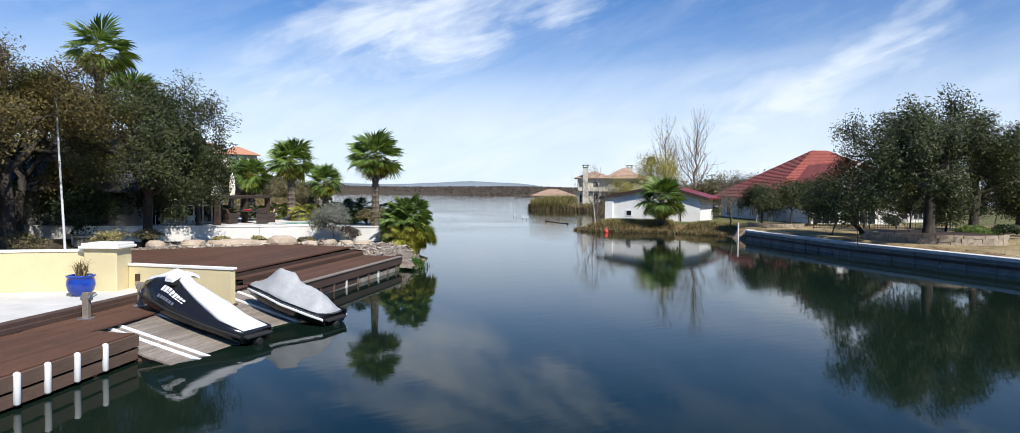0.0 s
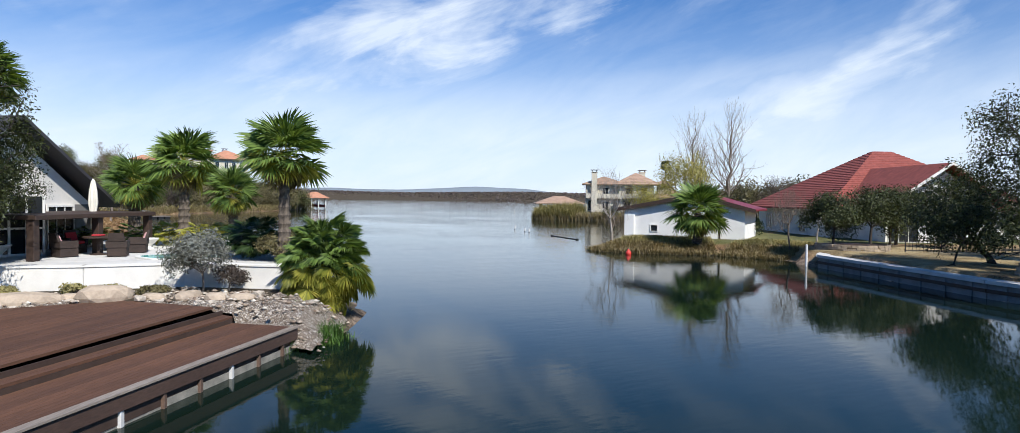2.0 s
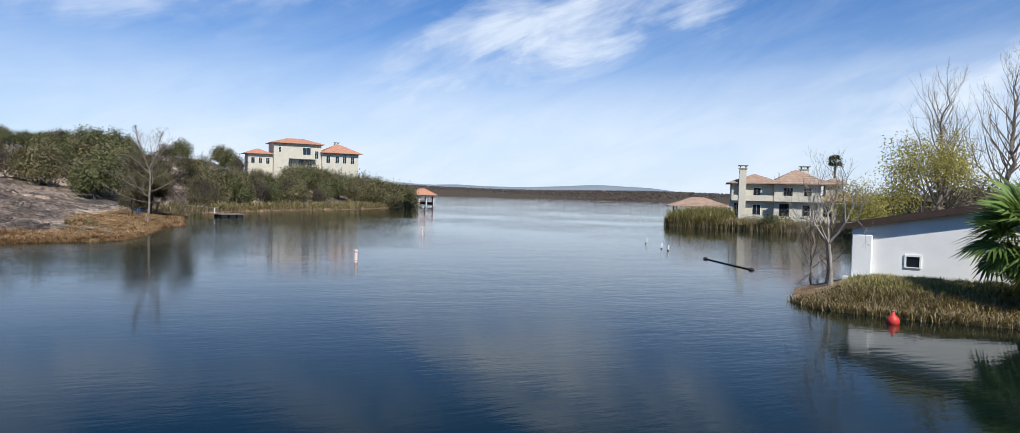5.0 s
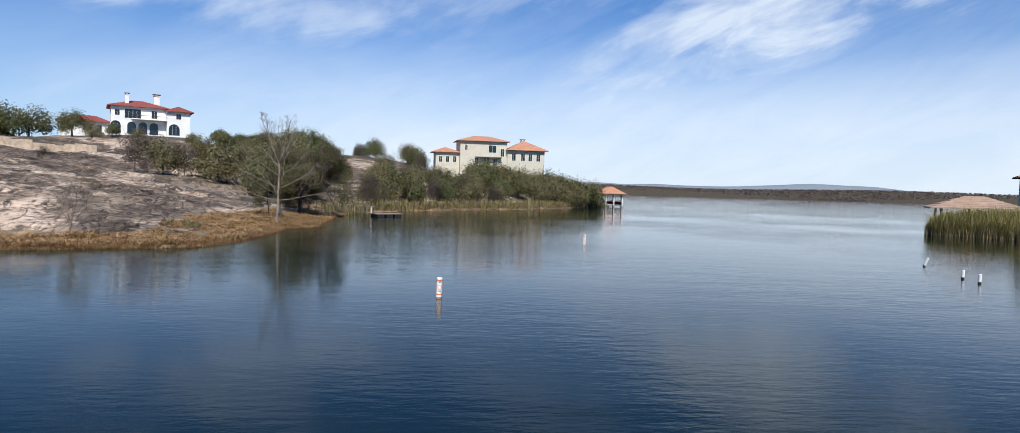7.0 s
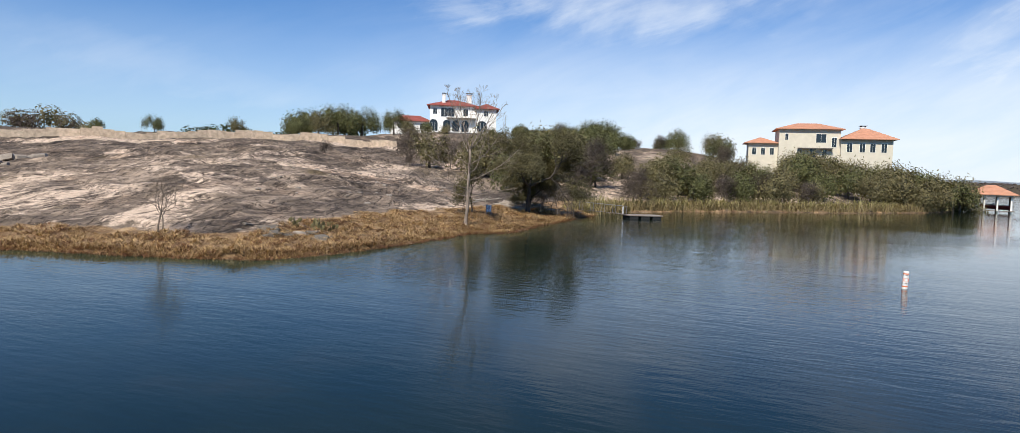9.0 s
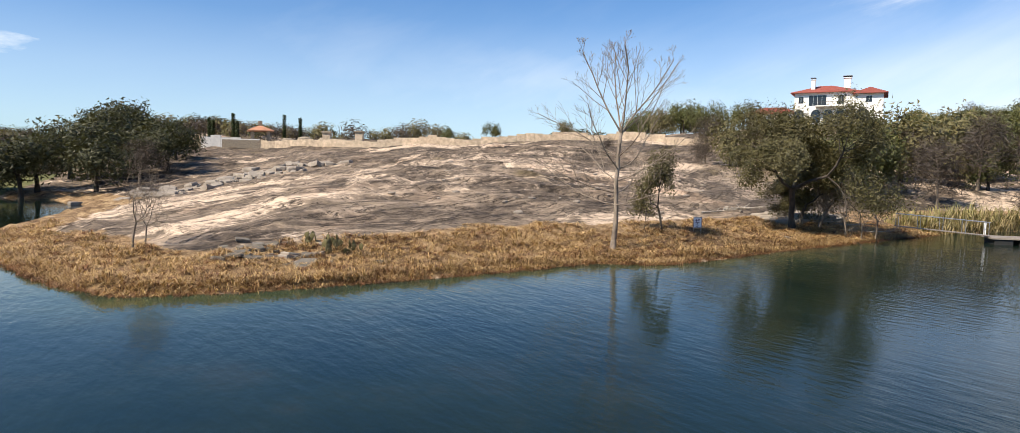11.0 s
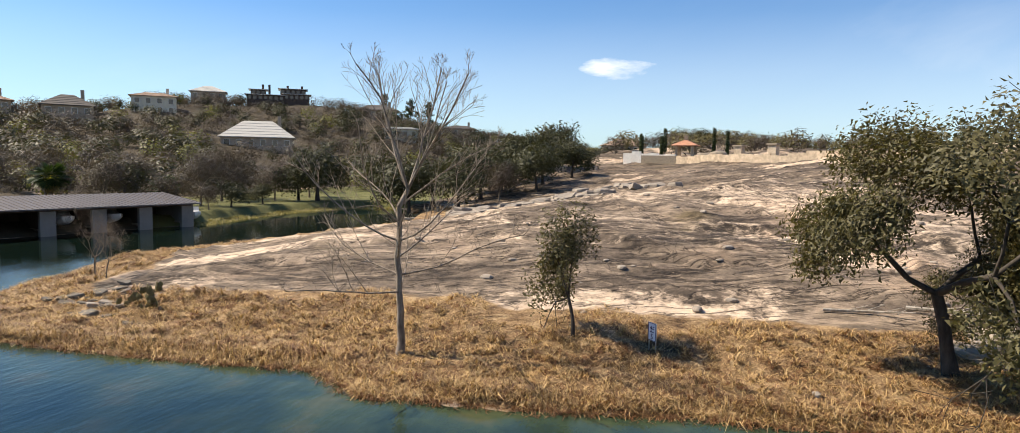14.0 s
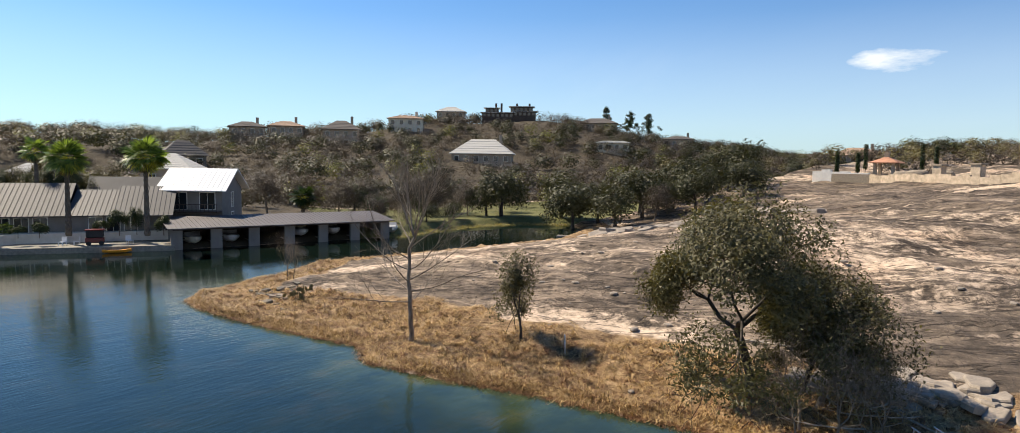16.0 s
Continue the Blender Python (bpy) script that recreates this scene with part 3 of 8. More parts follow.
# ---------------------------------------------------------------- plants
def limbs(rng, height, spread, trunk, depth=5, kids=3, fork=0.3, rise=0.35, lean=(0, 0), wander=0.35, shrink=0.72):
    """The branches of a tree, as pieces (from, to, radius, radius, level), fitted to a height and half width."""
    out, tips = [], []

    def grow(p, d, length, r, level):
        n = 2 if level else 3
        for k in range(n):
            q = p + d * (length / n)
            r2 = r * (0.9 if level else 0.93)
            out.append((p, q, r, r2, level))
            p, r = q, r2
            d = (d + rng.normal(0, wander * 0.3, 3) + np.array([0, 0, rise * 0.12])).astype(float)
            d /= np.linalg.norm(d)
        if level >= depth:
            tips.append((p, d))
            return
        count = kids + (1 if rng.rand() < 0.35 else 0)
        turn = rng.rand() * 6.283
        for k in range(count):
            a = turn + 6.283 * k / count + rng.normal(0, 0.35)
            side = np.cross(d, [0.31, 0.17, 0.93]) + 1e-6
            side /= np.linalg.norm(side)
            other = np.cross(d, side)
            out_way = math.cos(a) * side + math.sin(a) * other
            open_ = (0.55 + 0.5 * rng.rand()) * (1.15 if level < 2 else 0.95)
            nd = d * (1 - 0.35 * open_) + out_way * open_ + np.array([0, 0, rise * 0.35])
            nd /= np.linalg.norm(nd)
            grow(p, nd, length * shrink * (0.75 + 0.5 * rng.rand()), r * (0.62 if k else 0.72), level + 1)

    d0 = np.array([lean[0], lean[1], 1.0])
    grow(np.zeros(3), d0 / np.linalg.norm(d0), fork * 10, 1.0, 0)
    ends = np.array([b for _, b, *_ in out])
    top = ends[:, 2].max()
    wide = np.percentile(np.hypot(ends[:, 0], ends[:, 1]), 96)
    s = np.array([spread / wide, spread / wide, height / top])
    return [(a * s, b * s, r * trunk, q * trunk, l) for a, b, r, q, l in out], [(p * s, d) for p, d in tips]


def leader(rng, height, spread, trunk, start=0.3, boughs=26, depth=3, up=0.9, kids=3):
    """The branches of a tree with one tall stem and boughs that rise from it."""
    out = []
    n = 18
    stem = [np.zeros(3)]
    for k in range(n):
        stem.append(stem[-1] + np.array([rng.normal(0, 0.012), rng.normal(0, 0.012), 1.0 / n]) * height)
    rad = lambda u: trunk * (1 - u) ** 0.8 + 0.008
    for k in range(n):
        out.append((stem[k], stem[k + 1], rad(k / n), rad((k + 1) / n), 0 if k < 9 else 1))

    def grow(p, d, length, r, level):
        for k in range(3):
            q = p + d * length / 3
            out.append((p, q, r, r * 0.8, level + 1))
            if level < depth:
                for _ in range(1 if k < 2 else kids - 1):
                    nd = d + rng.normal(0, 0.42, 3) + np.array([0, 0, 0.18 * up])
                    grow(q, nd / np.linalg.norm(nd), length * (0.42 + 0.25 * rng.rand()), r * 0.55, level + 1)
            p, r = q, r * 0.8
            d = d + rng.normal(0, 0.17, 3) + np.array([0, 0, 0.13 * up])
            d = d / np.linalg.norm(d)

    for b in range(boughs):
        u = start + (0.97 - start) * (b + 0.5) / boughs
        a = b * 2.39996 + rng.normal(0, 0.3)
        k = min(n - 1, int(u * n))
        p = stem[k] + (stem[k + 1] - stem[k]) * (u * n - k)
        rise = up * (0.30 + 1.05 * u)
        d = np.array([math.cos(a), math.sin(a), rise])
        reach = spread * (1.15 - 0.75 * max(0.0, (u - start) / (1 - start))) * (0.75 + 0.5 * rng.rand())
        grow(p, d / np.linalg.norm(d), reach, rad(u) * 0.42, 1)
    return out


def leader_tree(seed, height, spread, trunk, label, bark_mat, start=0.3, boughs=26, depth=3, up=0.9, kids=3):
    t = thing("bare_tree", label, "tree")
    pieces = leader(np.random.RandomState(seed), height, spread, trunk, start, boughs, depth, up, kids)
    stem = [q for q in pieces if q[4] < 2]
    mesh_part("trunk", limb_mesh(stem), bark_mat, t)
    me = limb_mesh([q for q in pieces if q[4] >= 2], 0.0045)
    mesh_part("crown", me, bark_mat, t)
    return t


def vase_tree(seed, height, trunk, label, bark_mat):
    """A leafless tree: a short trunk, low wide boughs that lift at their ends, and a vase of rising leaders."""
    rng = np.random.RandomState(seed)
    out = []

    def way(a, tilt):
        return np.array([math.cos(a) * math.cos(tilt), math.sin(a) * math.cos(tilt), math.sin(tilt)])

    def shoot(p, d, length, r, level, lift, bits):
        """A limb of short pieces that bends upwards and bears side shoots on alternate sides."""
        side_ = rng.rand() < 0.5
        for k in range(bits):
            q = p + d * length / bits
            r2 = max(0.004, r * (1 - 0.75 / bits))
            out.append((p, q, r, r2, level))
            if level < 4 and k > 0:
                for _ in range(1 if level > 3 or rng.rand() < 0.5 else 2):
                    perp = np.cross(d, way(rng.rand() * 6.283, 0.2))
                    perp /= np.linalg.norm(perp) + 1e-9
                    nd = d * 0.80 + perp * (0.62 if side_ else -0.62) + np.array([0, 0, 0.30])
                    side_ = not side_
                    left = length * (1 - k / bits)
                    shoot(q, nd / np.linalg.norm(nd), left * (0.35 + 0.35 * rng.rand()) + 0.12, r2 * 0.55, level + 1, lift * 1.1, max(2, bits - 2))
            p, r = q, r2
            d = d + rng.normal(0, 0.09, 3) + np.array([0, 0, lift])
            d = d / np.linalg.norm(d)

    stem, r = np.zeros(3), trunk
    for k in range(10):
        q = stem + np.array([rng.normal(0, 0.08), rng.normal(0, 0.08), height * 0.06])
        out.append((stem, q, r, r * 0.945, 0))
        stem, r = q, r * 0.945
        u = (k + 1) * 0.06
        if k >= 3:
            for b in range(2 if k < 8 else 1):
                a = 2.39996 * (2 * k + b) + 0.9
                low_ = (k - 3) / 6.0
                shoot(stem, way(a, 0.05 + 0.70 * low_ + 0.1 * rng.rand()), height * (0.46 - 0.04 * low_), r * (0.32 + 0.12 * low_), 2, 0.022 + 0.035 * low_, 7)
    for b in range(4):
        shoot(stem, way(1.571 * b + 0.5, 1.05 + 0.12 * (b % 2)), height * 0.45, r * 0.62, 1, 0.04, 7)
    top = max(q[1][2] for q in out)
    out = [(a * np.array([1, 1, height / top]), b * np.array([1, 1, height / top]), r0, r1, l) for a, b, r0, r1, l in out]
    t = thing("bare_tree", label, "tree")
    mesh_part("trunk", limb_mesh([q for q in out if q[4] < 2]), bark_mat, t)
    mesh_part("crown", limb_mesh([q for q in out if q[4] >= 2], 0.005), bark_mat, t)
    return t


def limb_mesh(pieces, least=0.004, flare=1.5):
    """Tubes for the branches, stouter at the foot."""
    V, F, k = [], [], 0
    for a, b, r0, r1, level in pieces:
        n = 7 if level == 0 else (5 if level < 3 else 3)
        r0, r1 = max(r0, least), max(r1, least)
        if level == 0 and a[2] < 0.01:
            r0 *= flare
        d = b - a
        d = d / (np.linalg.norm(d) + 1e-9)
        s = np.cross(d, [0.9, 0.1, 0.2] if abs(d[0]) < 0.8 else [0, 1, 0])
        s /= np.linalg.norm(s)
        t = np.cross(d, s)
        ang = np.arange(n) * 6.2832 / n
        ring = np.cos(ang)[:, None] * s + np.sin(ang)[:, None] * t
        V.append(a - (0.3 * np.array([0, 0, 1]) if level == 0 and a[2] < 0.01 else 0) + ring * r0)
        V.append(b + ring * r1)
        i = np.arange(n)
        F.append(np.stack([k + i, k + (i + 1) % n, k + n + (i + 1) % n, k + n + i], -1))
        k += 2 * n
    return fast_mesh("trunk", np.concatenate(V), np.concatenate(F), True)


def leaf_mesh(rng, spots, count, size, spread, droop=0.0, name="crown", long=1.6, wide=0.75):
    """Many small pointed leaves, each a face of its own, scattered round the spots."""
    spots = np.asarray(spots)
    pick = spots[rng.randint(0, len(spots), count)]
    off = rng.normal(0, 1, (count, 3))
    off *= np.minimum(1, 1.35 / (np.linalg.norm(off, axis=1, keepdims=True) + 1e-9))
    c = pick + off * np.array(spread) * 1.25
    c[:, 2] -= droop * rng.rand(count) ** 1.5 * (c[:, 2] > droop)
    out = c - c.mean(0)
    out /= np.linalg.norm(out, axis=1, keepdims=True) + 1e-9
    n = 0.6 * rng.normal(0, 1, (count, 3)) + 0.9 * out + np.array([0, 0, 0.45])
    n /= np.linalg.norm(n, axis=1, keepdims=True)
    a = np.cross(n, rng.normal(0, 1, (count, 3)))
    a /= np.linalg.norm(a, axis=1, keepdims=True) + 1e-9
    b = np.cross(n, a)
    s = size * (0.6 + 0.8 * rng.rand(count, 1))
    V = np.stack([c - a * s * long * 0.8 - b * s * wide, c + a * s * long * 1.2, c - a * s * long * 0.5 + b * s * wide], 1).reshape(-1, 3)
    return fast_mesh(name, V, np.arange(3 * count).reshape(-1, 3))


def tree_kind(seed, height, spread, trunk, leaves, size, mat, label, category="tree", bark_mat="bark", depth=4, kids=3, fork=0.25, rise=0.3,
              lean=(0, 0), puff=0.32, low=0.0, name="tree", wander=0.35, shrink=0.74, flat=0.75, droop=0.0, long=1.6, wide=0.75, twig=0.004):
    """One tree, as a thing with a trunk and a crown, ready to be copied."""
    rng = np.random.RandomState(seed)
    pieces, tips = limbs(rng, height * 0.95, spread * 0.9, trunk, depth, kids, fork, rise, lean, wander, shrink)
    t = thing(name, label, category)
    if leaves:
        mesh_part("trunk", limb_mesh(pieces, twig), bark_mat, t)
    else:
        mesh_part("trunk", limb_mesh([q for q in pieces if q[4] < 2]), bark_mat, t)
        mesh_part("crown", limb_mesh([q for q in pieces if q[4] >= 2]), bark_mat, t)
    if leaves:
        spots = [p for p, _ in tips] + [(a + b) / 2 for a, b, _, _, l in pieces if l >= depth - 1]
        spots = np.array([p for p in spots if p[2] > low * height])
        mesh_part("crown", leaf_mesh(rng, spots, leaves, size, (spread * puff * 0.33, spread * puff * 0.33, spread * puff * 0.33 * flat), droop, long=long, wide=wide), mat, t)
    return t


def fan_mesh(rng, blades=30, length=0.9, arc=3.6, droop=0.35, fold=0.035):
    """One palm fan: blades that spread from the stalk's end, tips hanging. Along +x, the hub at the origin."""
    V, F = [], []
    for k in range(blades):
        a = -arc / 2 + arc * (k + 0.5) / blades + rng.normal(0, 0.03)
        L = length * (0.72 + 0.28 * math.cos(a * 0.55)) * (0.92 + 0.16 * rng.rand())
        d, s = np.array([math.cos(a), math.sin(a), 0]), np.array([-math.sin(a), math.cos(a), 0])
        w = L * 0.036
        m, tip = d * L * 0.62, d * L
        m = m + [0, 0, -droop * 0.12 * L]
        tip = tip + [0, 0, -droop * L * (0.45 + 0.5 * rng.rand())]
        i = len(V)
        V += [d * 0.03, m - s * w + [0, 0, fold], m + s * w - [0, 0, fold * 0.3], tip]
        F += [(i, i + 1, i + 3, i + 2)]
    return np.array(V), np.array(F)


def fans(rng, count, center, stalk, length, low=-0.5, high=1.25, droop=0.35, blades=30, turn0=0.0, tilt=0.6):
    """A head of fans round a centre, each on its stalk: the fans and the stalks as two meshes' arrays."""
    V, F, S, T, k, j = [], [], [], [], 0, 0
    center = np.array(center, float)
    for i in range(count):
        az = turn0 + i * 2.39996 + rng.normal(0, 0.15)
        el = low + (high - low) * ((i + 0.5) / count) + rng.normal(0, 0.08)
        d = np.array([math.cos(az) * math.cos(el), math.sin(az) * math.cos(el), math.sin(el)])
        L = stalk * (0.8 + 0.4 * rng.rand())
        hub = center + d * L + np.array([0, 0, -0.06 * L])
        fv, ff = fan_mesh(rng, blades, length * (0.85 + 0.3 * rng.rand()), 3.5, droop)
        side = np.array([-math.sin(az), math.cos(az), 0])
        e2 = el - tilt
        dd = np.array([math.cos(az) * math.cos(e2), math.sin(az) * math.cos(e2), math.sin(e2)])
        nrm = np.cross(dd, side)
        roll = rng.normal(0, 0.35)
        s2 = side * math.cos(roll) + nrm * math.sin(roll)
        n2 = np.cross(dd, s2)
        V.append(hub + fv[:, :1] * dd + fv[:, 1:2] * s2 + fv[:, 2:] * n2)
        F.append(ff + k)
        k += len(fv)
        w = 0.018
        S += [center + side * w, center - side * w, hub - side * w * 0.6, hub + side * w * 0.6,
              center + [0, 0, w], center - [0, 0, w], hub - [0, 0, w * 0.6], hub + [0, 0, w * 0.6]]
        T += [(j, j + 1, j + 2, j + 3), (j + 4, j + 5, j + 6, j + 7)]
        j += 8
    return np.concatenate(V), np.concatenate(F), np.array(S), np.array(T)


def palm_trunk(rng, height, r, lean=(0.0, 0.0)):
    """A trunk ringed with the stubs of old stalks."""
    g = Geo()
    rings, z, k = [], -0.2, 0
    while z < height:
        bulge = 1.0 + (0.16 if k % 2 else -0.06)
        rr = r * (1.25 - 0.35 * min(1, max(0, z) / height * 1.6)) * bulge
        off = (lean[0] * (z / height) ** 2, lean[1] * (z / height) ** 2)
        rings.append([(off[0] + rr * (1 + 0.08 * rng.rand()) * math.cos(6.2832 * i / 10 + 0.3 * k), off[1] + rr * (1 + 0.08 * rng.rand()) * math.sin(6.2832 * i / 10 + 0.3 * k), z) for i in range(10)])
        z += height / 26
        k += 1
    g.loft(rings)
    return g


def palm(name, x, y, z, height, crown, label, seed, count=38, lean=(0.0, 0.0), trunk=0.17, mat="palm", group="fan palms", dead=7):
    rng = np.random.RandomState(seed)
    t = thing(name, label, "palm tree", (x, y, z), seed * 40.0, group)
    palm_trunk(rng, height, trunk, lean).obj("trunk", "palm_bark", t)
    c = (lean[0], lean[1], height)
    V, F, S, T = fans(rng, int(count * 1.0), c, crown * 0.48, crown * 0.66, -0.45, 1.4, 0.30, 24, 0.0, 0.16)
    mesh_part("crown", fast_mesh("crown", V, F), mat, t)
    mesh_part("stalk_ring", fast_mesh("stalk_ring", S, T), "palm_yellow", t, "yellow-green leaf stalks")
    # brighter yellow-green lower fans: the sun they catch is put into the colour
    V, F, S, T = fans(rng, max(6, count // 5), c, crown * 0.42, crown * 0.56, -0.75, -0.35, 0.2, 26, 0.4, 0.25)
    mesh_part("lower_crown", fast_mesh("lower_crown", V, F), "palm_yellow" if mat == "palm" else mat, t, "yellow-green lower fans")
    V, F, S, T = fans(rng, dead, (c[0], c[1], height - 0.1), crown * 0.35, crown * 0.5, -1.15, -0.6, 0.7)
    mesh_part("dry_skirt", fast_mesh("dry_skirt", V, F), "palm_dry", t, "dead straw-coloured hanging fans")
    return t


def blades(rng, xs, ys, zs, height, width, lean=0.4, per=5, name="grass"):
    """Tufts: narrow leaning blades, each bent once."""
    n = len(xs)
    base = np.repeat(np.stack([xs, ys, zs], -1), per, 0) + np.concatenate([rng.normal(0, width * 3.0, (n * per, 2)), np.zeros((n * per, 1))], 1)
    h = np.repeat(np.broadcast_to(height, (n,)), per)[:, None] * (0.6 + 0.8 * rng.rand(n * per, 1))
    a = rng.rand(n * per) * 6.2832
    d = np.stack([np.cos(a), np.sin(a), np.zeros_like(a)], -1)
    s = np.stack([-np.sin(a), np.cos(a), np.zeros_like(a)], -1) * width
    l = lean * (0.3 + 1.2 * rng.rand(n * per, 1))
    upz = np.array([0, 0, 1.0])
    m = base + upz * h * 0.6 + d * h * l * 0.35
    t = base + upz * h * (1 - 0.35 * l) + d * h * l
    V = np.stack([base - s, base + s, m + s * 0.8, m - s * 0.8, t], 1).reshape(-1, 3)
    i = np.arange(n * per)[:, None] * 5
    F = np.concatenate([i + np.array([[0, 1, 2]]), i + np.array([[0, 2, 3]]), i + np.array([[3, 2, 4]])], 0)
    return fast_mesh(name, V, F)


M["deck"] = planks("red brown stained deck boards", (0.125, 0.056, 0.029), "y", rough=0.8)
M["fascia"] = planks("weathered brown fascia boards", (0.105, 0.062, 0.045), "y")
M["grey_wood"] = planks("weathered grey ramp boards", (0.30, 0.25, 0.205), "y")
M["dock_wood"] = planks("brown dock timber", (0.17, 0.105, 0.072), "y")
M["white_bumper"] = plain("white vinyl", (0.78, 0.78, 0.77), 0.35, vary=0.08)
M["concrete"] = plain("pale concrete", (0.62, 0.60, 0.56), 0.85, vary=0.2, scale=1.2)
M["pile"] = plain("dirty concrete footing", (0.26, 0.24, 0.20), 0.9, vary=0.45, scale=4.0, bump=0.5)
M["cream"] = plain("pale yellow stucco", (0.66, 0.56, 0.33), 0.85, vary=0.14, scale=1.5, bump=0.25)
M["white_cap"] = plain("white coping", (0.80, 0.78, 0.72), 0.7, vary=0.1)
M["white_wall"] = plain("whitewashed stucco", (0.78, 0.75, 0.69), 0.88, vary=0.18, scale=1.3, bump=0.35)
M["hut_white"] = plain("bright whitewash", (0.86, 0.85, 0.82), 0.85, vary=0.1, scale=1.0, bump=0.3)
M["villa_wall"] = plain("cream render", (0.58, 0.53, 0.42), 0.88, vary=0.12, scale=0.8)
M["mansion_wall"] = plain("white render", (0.78, 0.76, 0.71), 0.85, vary=0.08, scale=0.6)
M["tan_wall"] = plain("tan stucco", (0.36, 0.29, 0.22), 0.88, vary=0.2, scale=0.8)
M["grey_wall"] = plain("grey board wall", (0.20, 0.19, 0.178), 0.8, vary=0.2, scale=1.0)
M["stone"] = plain("tan limestone", (0.42, 0.34, 0.25), 0.9, vary=0.4, scale=5.0, bump=0.7, grain=18, each=0.35)
M["boulder"] = plain("pinkish sandstone", (0.45, 0.36, 0.27), 0.92, vary=0.35, scale=2.0, bump=0.8, grain=14)
M["slab"] = plain("grey granite slabs", (0.29, 0.245, 0.20), 0.93, vary=0.4, scale=1.5, bump=0.9, grain=10)
M["lichen_rock"] = plain("dark lichen-covered granite", (0.15, 0.13, 0.105), 0.93, vary=0.5, scale=2.5, bump=0.9, grain=12)
M["gravel"] = plain("pale river gravel", (0.52, 0.45, 0.37), 0.9, vary=0.5, scale=9.0, bump=0.8, grain=30)
M["blue_glaze"] = plain("cobalt glaze", (0.012, 0.05, 0.33), 0.12, vary=0.4, scale=5.0, spec=0.6)
M["dark"] = plain("dark opening", (0.02, 0.02, 0.022), 0.5, vary=0.2)
M["dark_wood"] = plain("dark brown wood", (0.06, 0.038, 0.028), 0.6, vary=0.3)
M["black_gel"] = plain("black gelcoat", (0.012, 0.012, 0.014), 0.16, vary=0.1, spec=0.55)
M["white_gel"] = plain("white gelcoat", (0.74, 0.74, 0.75), 0.3, vary=0.06)
M["cover"] = plain("silver grey cover", (0.38, 0.385, 0.39), 0.5, vary=0.18, scale=4.0, bump=0.4, grain=12)
M["rubber"] = plain("black rubber", (0.02, 0.02, 0.02), 0.7, vary=0.2)
M["steel"] = plain("galvanised steel", (0.55, 0.56, 0.57), 0.38, 0.9, vary=0.15)
M["pole_paint"] = plain("grey white pole paint", (0.66, 0.67, 0.68), 0.4, vary=0.1)
M["wicker"] = plain("dark wicker", (0.045, 0.03, 0.024), 0.75, vary=0.4, bump=0.8, grain=60)
M["red_cloth"] = plain("red cushions", (0.45, 0.03, 0.04), 0.85, vary=0.2)
M["pink_cloth"] = plain("pink flowered cushions", (0.62, 0.36, 0.36), 0.85, vary=0.4, scale=14)
M["canvas"] = plain("cream canvas", (0.74, 0.70, 0.60), 0.8, vary=0.12)
M["metal_roof"] = plain("grey standing seam metal", (0.056, 0.054, 0.058), 0.65, 0.0, vary=0.25, scale=0.7)
# sun glare on the roof is put into this white
M["glare_roof"] = plain("metal roofing whitened for glare", (0.78, 0.79, 0.80), 0.38, 0.1, vary=0.06)
M["dock_roof"] = plain("brownish grey metal roofing", (0.105, 0.093, 0.094), 0.6, 0.1, vary=0.2, scale=0.5)
M["red_metal"] = plain("dark red painted roofing", (0.20, 0.022, 0.028), 0.45, vary=0.2)
M["tile_red"] = plain("red clay tiles", (0.31, 0.082, 0.062), 0.8, vary=0.35, scale=2.0, each=0.25)
M["tile_orange"] = plain("orange clay tiles", (0.50, 0.245, 0.15), 0.8, vary=0.3, scale=1.2)
M["tile_tan"] = plain("tan clay tiles", (0.40, 0.27, 0.19), 0.8, vary=0.3, scale=1.2)
M["shingle_pale"] = plain("pale grey shingles", (0.50, 0.48, 0.44), 0.85, vary=0.2)
M["shingle_dark"] = plain("dark shingles", (0.12, 0.105, 0.095), 0.85, vary=0.25)
M["pool"] = plain("turquoise pool water", (0.10, 0.55, 0.52), 0.05, vary=0.15, spec=0.5)
M["ridge_stone"] = plain("pale tan wall stone", (0.60, 0.47, 0.34), 0.9, vary=0.45, scale=1.6, bump=0.7, each=0.18)
M["buoy_white"] = plain("white buoy", (0.78, 0.78, 0.76), 0.4, vary=0.08)
M["orange"] = plain("orange marking", (0.75, 0.17, 0.03), 0.5, vary=0.1)
M["red_float"] = plain("faded red float", (0.62, 0.05, 0.035), 0.5, vary=0.2)
M["sign_white"] = plain("white sign face", (0.74, 0.74, 0.76), 0.5, vary=0.06)
M["sign_ink"] = plain("dark purple ink", (0.06, 0.03, 0.09), 0.6, vary=0.1)
M["timber_bank"] = plain("grey sheet piling", (0.23, 0.225, 0.22), 0.75, vary=0.35, scale=2.0, bump=0.4)
M["kayak"] = plain("orange kayak hull", (0.75, 0.33, 0.04), 0.35, vary=0.12)
M["van_red"] = plain("dark red paint", (0.16, 0.02, 0.02), 0.3, vary=0.15)


